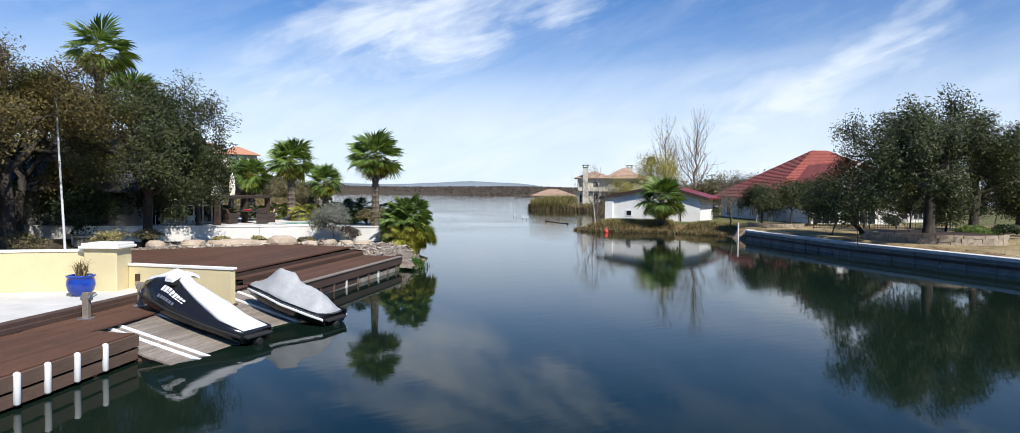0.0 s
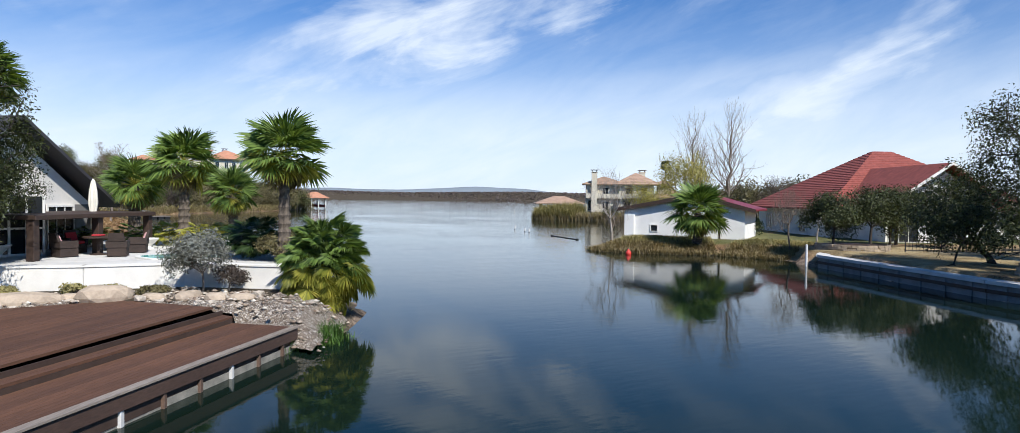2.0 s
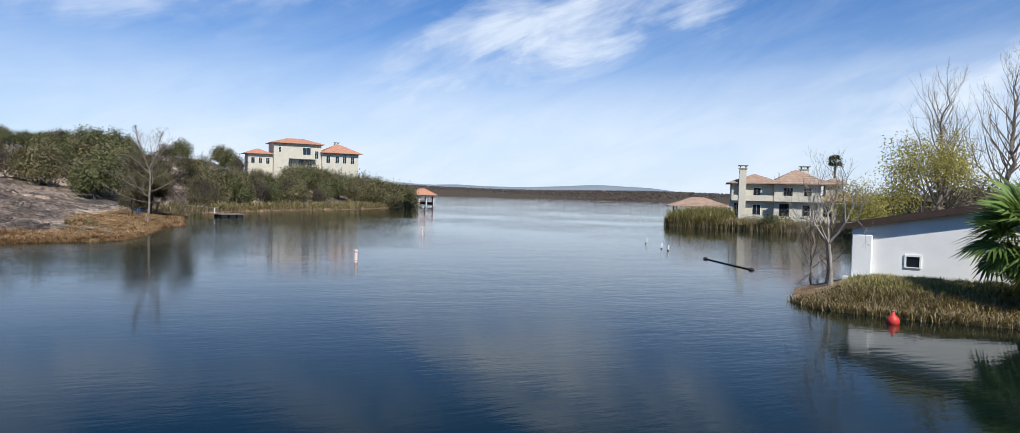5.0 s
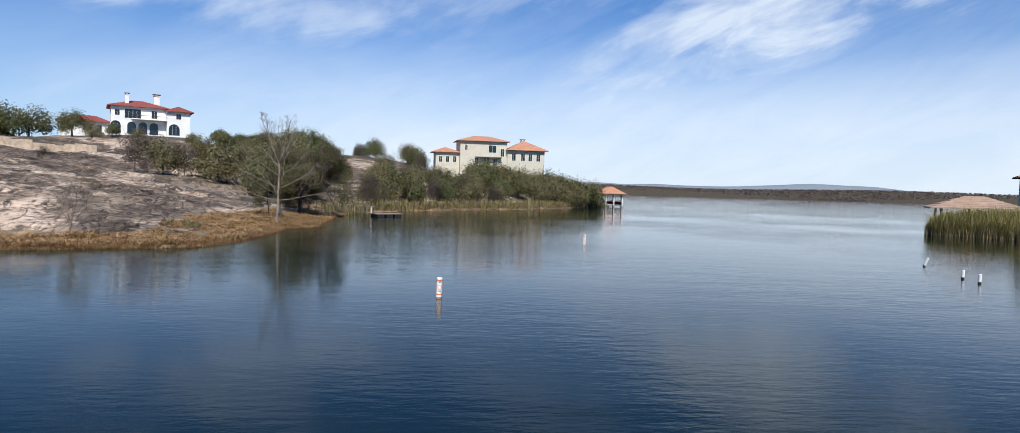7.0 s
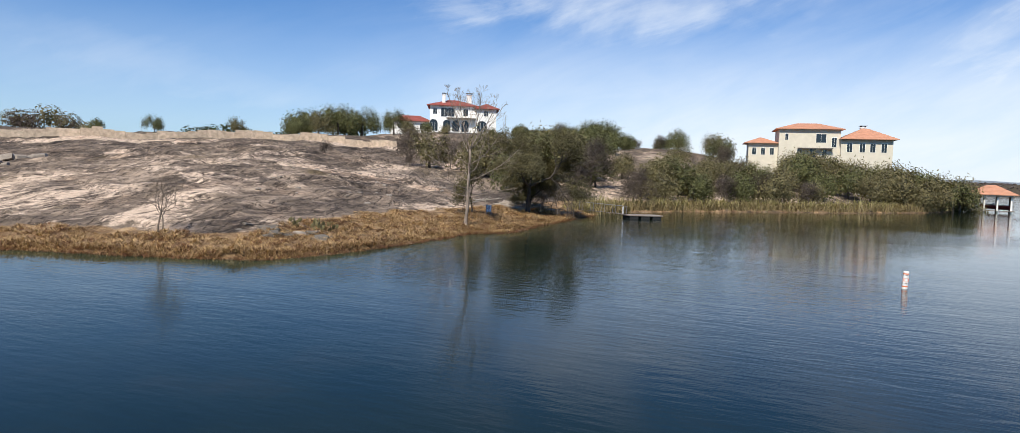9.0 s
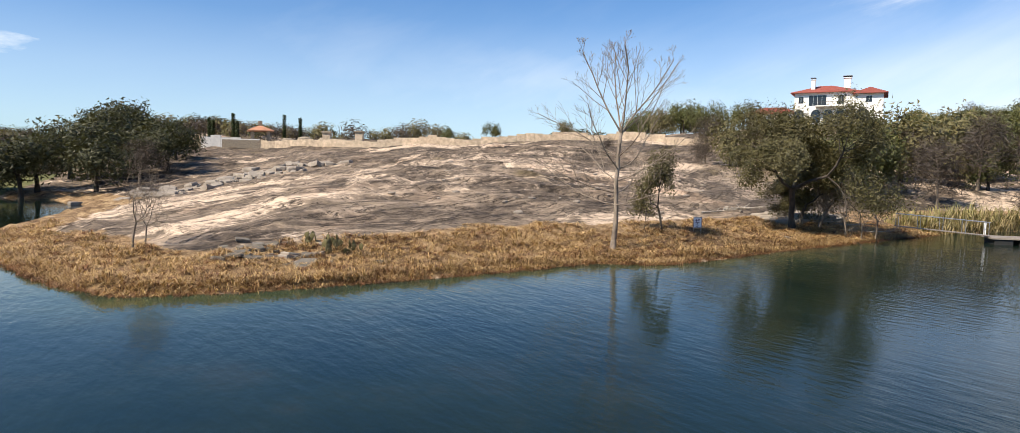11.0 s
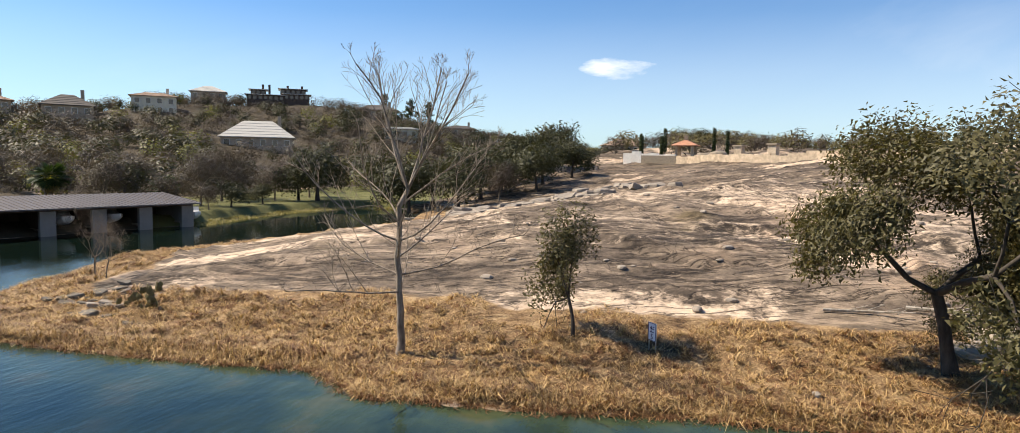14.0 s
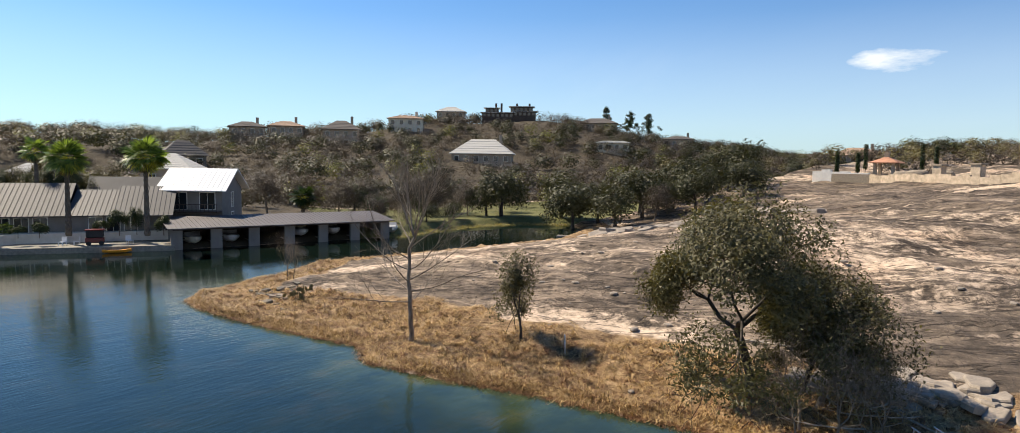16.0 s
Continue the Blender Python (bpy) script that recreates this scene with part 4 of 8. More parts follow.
def build_gravel(n):
    p = place(n)
    v = n.add("ShaderNodeTexVoronoi", Vector=p, Scale=17.0)
    e = n.add("ShaderNodeTexVoronoi", {"feature": "DISTANCE_TO_EDGE"}, Vector=p, Scale=17.0).outputs[0]
    tone = n.add("ShaderNodeSeparateColor", Color=v.outputs["Color"]).outputs[0]
    c = n.ramp(tone, [(0.0, (0.20, 0.15, 0.11)), (0.45, (0.36, 0.29, 0.225)), (1.0, (0.62, 0.55, 0.47))])
    c = n.mix(n.ramp(e, [(0.0, 0.6), (0.12, 0.0)]), c, (0.16, 0.125, 0.09))
    return principled(n, color=c, rough=0.9, normal=n.bump(n.ramp(e, [(0.0, 0.0), (0.25, 1.0)]), 0.9, 0.06))


def build_pebble(n):
    isl = n.add("ShaderNodeNewGeometry").outputs["Random Per Island"]
    grain = n.noise(place(n), 60.0, 3)
    c = n.ramp(isl, [(0.0, (0.17, 0.115, 0.08)), (0.4, (0.34, 0.27, 0.205)), (0.8, (0.52, 0.45, 0.37)), (1.0, (0.70, 0.65, 0.57))])
    return principled(n, color=n.mix(1.0, c, n.ramp(grain, [(0.3, 0.75), (0.7, 1.1)]), "MULTIPLY"), rough=0.85, normal=n.bump(grain, 0.4, 0.01))


M["pebble"] = material("mixed pebbles", build_pebble)
M["gravel_bed"] = material("river gravel bed", build_gravel)


def build_glass(n):
    return principled(n, color=(0.015, 0.02, 0.025), rough=0.06, spec=0.6)


M["glass"] = material("dark window glass", build_glass)


def rock_mesh(rng, sx, sy, sz, rough=0.16, cuts=2):
    bm = bmesh.new()
    bmesh.ops.create_icosphere(bm, subdivisions=cuts, radius=1)
    f = rng.rand(3) * 10
    for v in bm.verts:
        d = noise.noise(v.co * 1.1 + Vector(f)) * 0.55 + noise.noise(v.co * 2.7 + Vector(f)) * 0.2
        flat_ = 1 + rough * 2.2 * d
        v.co = Vector((v.co.x * sx * flat_, v.co.y * sy * flat_, max(-0.55, min(0.75, v.co.z)) * sz * flat_))
    g = Geo()
    g.take(bm)
    return g


def rock(name, label, x, y, z, size, rz, mat, seed, group=""):
    rng = np.random.RandomState(seed)
    ob = rock_mesh(rng, *size).obj(name, mat)
    ob.matrix_basis = pose(x, y, z + size[2] * 0.35, 0, 0, rz)
    return tagged(ob, label, "rock", group)


# ---------------------------------------------------------------- the boat deck on the house bank
def line_at(a, b, u):
    return (a[0] + (b[0] - a[0]) * u, a[1] + (b[1] - a[1]) * u)


def board_rows(parent, a0, a1, b0, b1, z, board, mat, thick=0.035, name="plank"):
    """Boards that run from the line a0-a1 to the line b0-b1, each a piece of its own."""
    n = max(1, int(round(math.dist(a0, b0) / board)))
    for k in range(n):
        u, v = (k + 0.02) / n, (k + 0.975) / n
        p, q, r, s = line_at(a0, b0, u), line_at(a1, b1, u), line_at(a1, b1, v), line_at(a0, b0, v)
        g = Geo()
        g.prism([p, q, r, s], z - thick, z + 0.002 * math.sin(k * 12.9))
        g.obj(name, mat, parent)


boat_deck = thing("boat_deck", "red-brown stained timber boat deck with two long steps", "deck")
F0, F1 = (-7.0, 19.6), (-5.0, 29.25)
A0, A1 = (-8.75, 19.6), (-6.85, 29.75)
B0, B1 = (-9.1, 19.6), (-7.2, 29.95)
C0, C1 = (-9.45, 18.2), (-7.55, 30.15)
U0, U1 = (-19.5, 18.2), (-16.4, 27.2)
board_rows(boat_deck, F0, F1, A0, A1, 0.62, 0.145, "deck")
board_rows(boat_deck, A0, A1, B0, B1, 0.80, 0.17, "deck", 0.06, "step_board")
Geo().prism([A0, A1, line_at(A1, B1, 0.12), line_at(A0, B0, 0.12)], 0.55, 0.735).obj("riser", "dark_wood", boat_deck)
Geo().prism([B0, B1, line_at(B1, C1, 0.12), line_at(B0, C0, 0.12)], 0.7, 0.915).obj("riser", "dark_wood", boat_deck)
board_rows(boat_deck, C0, C1, (-12.2, 18.2), (-10.6, 31.2), 0.98, 0.145, "deck", 0.06)
board_rows(boat_deck, (-12.2, 18.2), (-10.6, 31.2), U0, U1, 0.98, 0.145, "deck", 0.06)
Geo().prism([F0, (F0[0] + 0.06, F0[1]), (F1[0] + 0.06, F1[1]), F1], 0.30, 0.60).obj("fascia", "fascia", boat_deck)
Geo().prism([(F0[0] - 0.1, F0[1]), (F0[0] + 0.1, F0[1]), (F1[0] + 0.1, F1[1]), (F1[0] - 0.1, F1[1])], 0.605, 0.645).obj("edge_trim", "grey_wood", boat_deck, "pale worn edge board")
Geo().prism([(F0[0] - 0.25, F0[1]), (F0[0] - 0.02, F0[1]), (F1[0] - 0.02, F1[1]), (F1[0] - 0.25, F1[1])], -0.6, 0.16).obj("footing", "pile", boat_deck, "stained concrete footing at the waterline")
for k in range(9):
    p = line_at(F0, F1, (k + 0.4) / 9)
    Geo().box(p[0] - 0.05, p[1] - 0.06, -0.5, p[0] + 0.035, p[1] + 0.06, 0.34, 0.01).obj("post", "dock_wood" if k % 3 else "concrete", boat_deck)
Geo().prism([F0, A0, C0, (-19.5, 18.2), (-19.5, 18.26), (C0[0], 18.26), (A0[0], 19.66), (F0[0], 19.66)], 0.12, 0.56).obj("end_board", "fascia", boat_deck)
Geo().prism([(-6.95, 19.7), (-5.1, 29.1), (-7.6, 30.1), (-16.4, 27.1), (-19.5, 18.4), (-9.4, 18.4)], 0.05, 0.53).obj("frame", "dark_wood", boat_deck)

boardwalk = thing("boardwalk", "low brown timber boardwalk along the water with white bumpers", "dock")
W0, W1 = (-9.35, 2.0), (-8.25, 12.0)
V0, V1 = (-12.2, 2.0), (-10.6, 12.2)
board_rows(boardwalk, W0, W1, V0, V1, 0.60, 0.145, "deck")
board_rows(boardwalk, (-9.25, 12.1), (-8.45, 19.5), (-10.9, 12.1), (-10.3, 18.0), 0.60, 0.145, "deck")
for k, (z0, z1, o) in enumerate(((0.33, 0.57, 0.04), (0.06, 0.28, 0.02), (-0.2, 0.0, 0.0))):
    Geo().prism([W0, (W0[0] + o + 0.04, W0[1]), (W1[0] + o + 0.04, W1[1]), W1], z0, z1).obj("side_board", "dock_wood", boardwalk)
Geo().prism([W1, (W1[0], W1[1] + 0.06), (-9.3, 12.35), (-9.3, 12.29)], -0.1, 0.57).obj("end_board", "dock_wood", boardwalk)
for k, yy in enumerate((6.6, 7.4, 8.15, 8.85, 9.5, 10.2, 10.95)):
    u = (yy - W0[1]) / (W1[1] - W0[1])
    px = W0[0] + (W1[0] - W0[0]) * u + 0.09
    g = Geo()
    g.loft([[(px + r * math.cos(a), yy + r * math.sin(a), z) for a in np.arange(10) * 0.62832] for r, z in ((0.03, 0.06), (0.06, 0.09), (0.06, 0.56), (0.05, 0.60), (0.02, 0.62))])
    g.obj("bumper", "white_bumper", boardwalk, "white vinyl dock bumper", True)
for yy in (3.5, 6.2, 9.0, 11.6):
    u = (yy - W0[1]) / (W1[1] - W0[1])
    px = W0[0] + (W1[0] - W0[0]) * u - 0.15
    Geo().rod((px, yy, -1.5), (px, yy, 0.5), 0.11, n=9).obj("pile", "dark_wood", boardwalk)
for k in range(2):
    g = Geo()
    g.prism([(-12.35 + 0.28 * k, 2.0), (-12.1 + 0.28 * k, 2.0), (-10.05 + 0.02 * k, 17.6), (-10.35 + 0.02 * k, 17.6)], 0.6 + 0.0 * k, 0.79 - 0.09 * k)
    g.obj("kerb_board", "fascia", boardwalk)

patio = Geo().prism([(-12.4, 2.0), (-10.35, 17.4), (-11.4, 17.7), (-24, 17.7), (-24, 2)], 0.3, 0.755).obj("patio", "concrete")
tagged(patio, "bright white concrete patio beside the boardwalk", "patio", kind="structure")


def ramp(x0, y0, x1, y1, width, strips, label):
    """A boarded slipway from the deck edge down into the water. The axis runs from (x0, y0) to (x1, y1)."""
    t = thing("slipway", label, "ramp", group="jet ski slipways")
    d = Vector((x1 - x0, y1 - y0, 0))
    L = d.length
    d.normalize()
    s = Vector((-d.y, d.x, 0))
    at = lambda u, v, z: Vector((x0, y0, 0)) + d * (u * L) + s * v + Vector((0, 0, z))
    zz = lambda u: 0.56 - 0.74 * u
    n = 26
    for k in range(n):
        u, v = k / n, (k + 0.93) / n
        h = width / 2 * (1 + 0.012 * math.sin(k * 7.7))
        Geo().loft([[at(u, -h, zz(u) - 0.04), at(v, -h, zz(v) - 0.04), at(v, -h, zz(v)), at(u, -h, zz(u))],
                    [at(u, h, zz(u) - 0.04), at(v, h, zz(v) - 0.04), at(v, h, zz(v)), at(u, h, zz(u))]]).obj("plank", "grey_wood", t)
    for h in (-width / 2 + 0.1, width / 2 - 0.1):
        Geo().loft([[at(u, h - 0.04, zz(u) - 0.2), at(u, h + 0.04, zz(u) - 0.2), at(u, h + 0.04, zz(u) - 0.045), at(u, h - 0.04, zz(u) - 0.045)] for u in (0, 1)]).obj("beam", "dock_wood", t)
    for h in strips:
        Geo().loft([[at(u, h - 0.035, zz(u)), at(u, h + 0.035, zz(u)), at(u, h + 0.03, zz(u) + 0.045), at(u, h - 0.03, zz(u) + 0.045)] for u in (0.02, 1.06)]).obj("runner", "white_bumper", t, "white plastic skid runner")
    return t


ramp(-9.3, 14.0, -6.1, 13.05, 3.3, (-1.05, -0.75, 0.55, 1.05), "weathered grey plank slipway with white skid runners")
ramp(-8.6, 17.9, -5.3, 16.4, 2.4, (-0.3, 0.3), "weathered grey plank slipway under a covered jet ski")
box_step = thing("dock_box", "brown timber step box between the two slipways", "dock")
Geo().box(-8.9, 15.4, 0.02, -7.9, 16.6, 0.42, 0.01).obj("body", "dock_wood", box_step)
Geo().box(-8.95, 15.35, 0.42, -7.85, 16.65, 0.47, 0.01).obj("top", "deck", box_step)


def jet_ski(label, bow, stern, cover):
    """A jet ski on its slipway, stern towards the water."""
    b, s = Vector(bow), Vector(stern)
    d = (s - b)
    yaw, pitch = math.degrees(math.atan2(d.y, d.x)), math.degrees(math.atan2(-d.z, math.hypot(d.x, d.y)))
    t = new("jet_ski")
    t.matrix_basis = Matrix.Translation(b) @ pose(0, 0, 0, 0, 0, yaw) @ pose(0, 0, 0, 0, pitch, 0)
    tagged(t, label, "jet ski", "jet skis")
    L = d.length
    # stations from the bow: half width at the rail, keel, rail height, half width and height of the side's upper edge, crest
    st = [(0.0, 0.06, -0.03, 0.06, 0.03, 0.15, 0.19), (0.3, 0.28, -0.20, 0.12, 0.15, 0.40, 0.48), (0.7, 0.43, -0.32, 0.14, 0.19, 0.58, 0.68), (1.1, 0.51, -0.38, 0.12, 0.20, 0.68, 0.86),
          (1.4, 0.54, -0.40, 0.08, 0.19, 0.66, 0.84), (1.6, 0.55, -0.41, 0.05, 0.21, 0.54, 0.68), (2.1, 0.56, -0.42, 0.02, 0.29, 0.34, 0.54), (2.6, 0.55, -0.42, -0.02, 0.36, 0.18, 0.44),
          (3.0, 0.53, -0.41, -0.04, 0.42, 0.08, 0.26), (L, 0.50, -0.40, -0.06, 0.42, 0.0, 0.06)]
    if cover:
        st = [(x, w, k, r, w * 0.97, r + 0.05, c) for x, w, k, r, b_, e, c in st]
    rings = []
    for x, w, k, r, b_, e, c in st:
        half = [(x, b_, e), (x, b_ + (w - b_) * 0.76, (e + r) / 2 + 0.04), (x, w, r), (x, w * 1.02, r - 0.06), (x, w * 0.84, (r + k) / 2 - 0.04), (x, w * 0.35, k + 0.03), (x, 0, k)]
        rings.append(half + [(q[0], -q[1], q[2]) for q in half[-2::-1]])
    Geo().loft(rings).obj("hull", "black_gel", t, "black hull", True)
    rub = Geo()
    for sgn in (1, -1):
        rub.loft([[(x, sgn * (w * 1.02 + dy), r - 0.06 + dz) for dy, dz in ((0, -0.035), (0.03, -0.02), (0.03, 0.02), (0, 0.035))] for x, w, k, r, *_ in st])
    rub.obj("rub_rail", "white_gel" if cover else "rubber", t)
    xs = [q[0] for q in st]
    at = lambda x, i: float(np.interp(x, xs, [q[i] for q in st]))
    if cover:
        rng = np.random.RandomState(5)
        tent = []
        for x in np.linspace(0.02, L - 0.04, 34):
            wide, base = at(x, 4) * 1.06, at(x, 5) - 0.06
            top = float(np.interp(x, [0, 0.5, 0.95, 1.05, 1.5, 1.7, 2.5, L - 0.35, L], [0.15, 0.38, 0.80, 0.84, 0.80, 0.62, 0.46, 0.36, 0.02]))
            row = []
            for j_ in range(15):
                v = 1 - j_ / 7
                crease = 0.05 * math.sin(x * 9 + 3.2 * v + 2.2 * math.sin(5 * v)) * (1 - abs(v)) * (abs(v) + 0.25) + rng.normal(0, 0.004)
                row.append((x, v * wide, base + (top - base) * (1 - abs(v) ** 1.25) + crease * 1.3))
            tent.append(row)
        Geo().loft(tent).obj("cover", "cover", t, "silver-grey fabric cover, creased", True)
    else:
        top = []
        for x in np.linspace(0.01, L - 0.03, 28):
            b_, e, c = at(x, 4), at(x, 5), at(x, 6)
            sag = 0.025 * math.sin(x * 7)
            top.append([(x, b_ * 1.02, e - 0.01), (x, b_ * 0.86, e + (c - e) * 0.35), (x, b_ * 0.55, e + (c - e) * 0.8 + sag * 0.5), (x, 0, c + sag), (x, -b_ * 0.55, e + (c - e) * 0.8 + sag * 0.5), (x, -b_ * 0.86, e + (c - e) * 0.35), (x, -b_ * 1.02, e - 0.01)])
        Geo().loft(top).obj("cover", "white_gel", t, "white cover over the saddle and bow", True)
        Geo().loft([[(1.22, y, 0.74 + dz), (1.42, y, 0.74 + dz), (1.46, y, 0.66 + dz), (1.2, y, 0.64 + dz)] for y, dz in ((-0.42, -0.02), (-0.2, 0.08), (0.2, 0.08), (0.42, -0.02))]).obj("handlebar", "white_gel", t)
        Geo().box(1.2, -0.40, 0.54, 1.46, -0.24, 0.66, 0.03).obj("grip_trim", "rubber", t)
        for q, ww, v0, v1, m in ((1.15, 0.80, 0.30, 0.50, "white_gel"), (1.10, 0.70, 0.68, 0.82, "steel")):
            g = Geo()
            for i in range(int(ww / 0.1)):
                x0 = q + i * 0.1
                for sgn in (1, -1):
                    spot = lambda x, v: (x, sgn * (at(x, 4) + (at(x, 1) - at(x, 4)) * float(np.interp(v, [0, 0.46, 1], [0, 0.76, 1])) + 0.02), at(x, 5) + (at(x, 3) - at(x, 5)) * v + 0.01)
                    g.face(spot(x0, v1), spot(x0 + 0.075, v1), spot(x0 + 0.105, v0), spot(x0 + 0.03, v0))
            g.obj("lettering", m, t, "pale lettering bars on the hull")
    Geo().rod((L - 0.02, 0, -0.28), (L + 0.16, 0, -0.28), 0.11, 0.09, 12).obj("jet_nozzle", "rubber", t)
    Geo().box(L - 0.02, -0.42, -0.16, L + 0.14, 0.42, -0.10, 0.015).obj("boarding_step", "rubber", t)
    return t


jet_ski("black and white jet ski with its bow up the slipway", (-9.75, 15.15, 0.98), (-6.3, 13.7, 0.36), False)
jet_ski("dark jet ski under a creased silver-grey cover", (-7.75, 17.25, 0.80), (-5.05, 16.15, 0.30), True)


def winch(x, y, z, group="winch posts"):
    t = thing("winch_post", "weathered timber winch post with a metal winch", "post", (x, y, z), group=group)
    Geo().box(-0.07, -0.07, 0, 0.07, 0.07, 0.62, 0.012).obj("post", "grey_wood", t)
    Geo().box(-0.14, -0.14, -0.01, 0.14, 0.14, 0.03, 0.005).obj("base_plate", "steel", t)
    Geo().rod((-0.10, 0.0, 0.5), (0.12, 0.0, 0.5), 0.07, n=10).obj("drum", "steel", t)
    Geo().rod((0.13, 0, 0.5), (0.16, 0.14, 0.56), 0.014).obj("crank", "steel", t)


winch(-10.15, 13.5, 0.6)
winch(-9.85, 15.35, 0.6)


# walls of the patio
def capped_wall(name, pts, z0, z1, thick, mat, cap, label):
    t = thing(name, label, "wall", kind="structure")
    for (a, b) in zip(pts, pts[1:]):
        d = Vector((b[0] - a[0], b[1] - a[1])).normalized()
        n = Vector((-d.y, d.x)) * thick / 2
        o = [(a[0] - n.x, a[1] - n.y), (b[0] - n.x, b[1] - n.y), (b[0] + n.x, b[1] + n.y), (a[0] + n.x, a[1] + n.y)]
        Geo().prism(o, z0, z1).obj("wall_face", mat, t)
        n *= 1.25
        e = d * 0.04
        o = [(a[0] - n.x - e.x, a[1] - n.y - e.y), (b[0] - n.x + e.x, b[1] - n.y + e.y), (b[0] + n.x + e.x, b[1] + n.y + e.y), (a[0] + n.x - e.x, a[1] + n.y - e.y)]
        Geo().prism(o, z1 + 0.002, z1 + 0.06).obj("coping", cap, t)
    return t


capped_wall("wall_1", [(-20.5, 14.4), (-12.1, 17.0)], 0.70, 1.86, 0.22, "cream", "white_cap", "pale yellow stucco garden wall with white coping")
capped_wall("wall_2", [(-11.2, 17.45), (-7.95, 16.55)], 0.4, 1.42, 0.2, "cream", "white_cap", "low pale yellow stucco wall beside the slipways")
pier = thing("wall_pier", "square pale yellow stucco pier with a white cap", "pillar")
Geo().box(-12.15, 16.75, 0.6, -11.25, 17.55, 1.95, 0.02).obj("shaft", "cream", pier)
Geo().box(-12.25, 16.65, 1.95, -11.15, 17.65, 2.03, 0.015).obj("cap", "white_cap", pier)
Geo().box(-12.2, 16.7, 2.03, -11.2, 17.6, 2.10, 0.015).obj("cap", "white_cap", pier)
stub = thing("wall_pier", "square white-capped yellow pier at the patio's edge", "pillar")
Geo().box(-15.2, 15.4, 0.6, -14.3, 16.2, 2.05, 0.02).obj("shaft", "cream", stub)
Geo().box(-15.3, 15.3, 2.05, -14.2, 16.3, 2.14, 0.015).obj("cap", "white_cap", stub)

pot = thing("plant_pot", "large glazed cobalt blue pot with a withered plant", "plant pot", (-11.75, 15.95, 0.755))
Geo().lathe([(0.17, 0.0), (0.19, 0.02), (0.30, 0.14), (0.345, 0.30), (0.33, 0.43), (0.30, 0.50), (0.345, 0.52), (0.35, 0.56), (0.30, 0.56), (0.28, 0.5)], n=24).obj("pot", "blue_glaze", pot, smooth=True)
Geo().lathe([(0.002, 0.5), (0.28, 0.505)], n=16).obj("soil", "dark_wood", pot)
rng = np.random.RandomState(4)
mesh_part("plant", blades(rng, rng.normal(0, 0.08, 30), rng.normal(0, 0.08, 30), np.full(30, 0.5), 0.45, 0.012, 0.7, 3, "plant"), "reed", pot, "withered straw-coloured plant")
lamp = thing("wall_lamp", "small brass wall light on the yellow wall", "lamp", (-10.9, 17.2, 1.0))
Geo().box(-0.06, -0.05, 0, 0.06, 0.03, 0.2, 0.01).obj("body", "dark_wood", lamp)

flagpole = thing("flagpole", "slim pale metal flagpole without a flag", "flagpole", (-18.7, 26.4, 0.95))
g = Geo()
g.rod((0, 0, 0), (-0.32, 0, 6.4), 0.055, 0.035, 10)
g.obj("pole", "pole_paint", flagpole)
g = Geo()
g.lathe([(0.01, 6.46), (0.06, 6.42), (0.06, 6.38), (0.01, 6.36)], -0.32, 0, 10)
g.obj("finial", "pole_paint", flagpole)
Geo().box(-0.15, -0.15, -0.05, 0.15, 0.15, 0.05, 0.01).obj("foot", "concrete", flagpole)

chair = thing("garden_chair", "dark wooden armchair on the white patio", "chair", (-14.0, 14.6, 0.755), 30)
for lx in (-0.28, 0.24):
    for ly in (-0.28, 0.28):
        Geo().box(lx, ly - 0.025, 0, lx + 0.05, ly + 0.025, 0.62, 0.005).obj("leg", "dark_wood", chair)
Geo().box(-0.3, -0.3, 0.38, 0.3, 0.3, 0.43, 0.01).obj("seat", "dark_wood", chair)
for k in range(5):
    Geo().loft([[(-0.28 - 0.18 * u, -0.26 + 0.12 * k, 0.43 + 0.6 * u), (-0.25 - 0.18 * u, -0.26 + 0.12 * k, 0.43 + 0.6 * u), (-0.25 - 0.18 * u, -0.18 + 0.12 * k, 0.43 + 0.6 * u), (-0.28 - 0.18 * u, -0.18 + 0.12 * k, 0.43 + 0.6 * u)] for u in (0, 1)]).obj("back_slat", "dark_wood", chair)
for ly in (-0.33, 0.24):
    Geo().box(-0.3, ly, 0.60, 0.32, ly + 0.09, 0.64, 0.008).obj("armrest", "dark_wood", chair)

planter = thing("round_planter", "round grey stone planter in the trees' shade", "planter", (-19.0, 29.0, 0.98))
Geo().lathe([(0.75, 0), (0.82, 0.03), (0.82, 0.42), (0.88, 0.44), (0.88, 0.52), (0.7, 0.52), (0.68, 0.4)], n=22).obj("wall", "pile", planter)
Geo().lathe([(0.002, 0.41), (0.68, 0.4)], n=22).obj("soil", "dark_wood", planter)

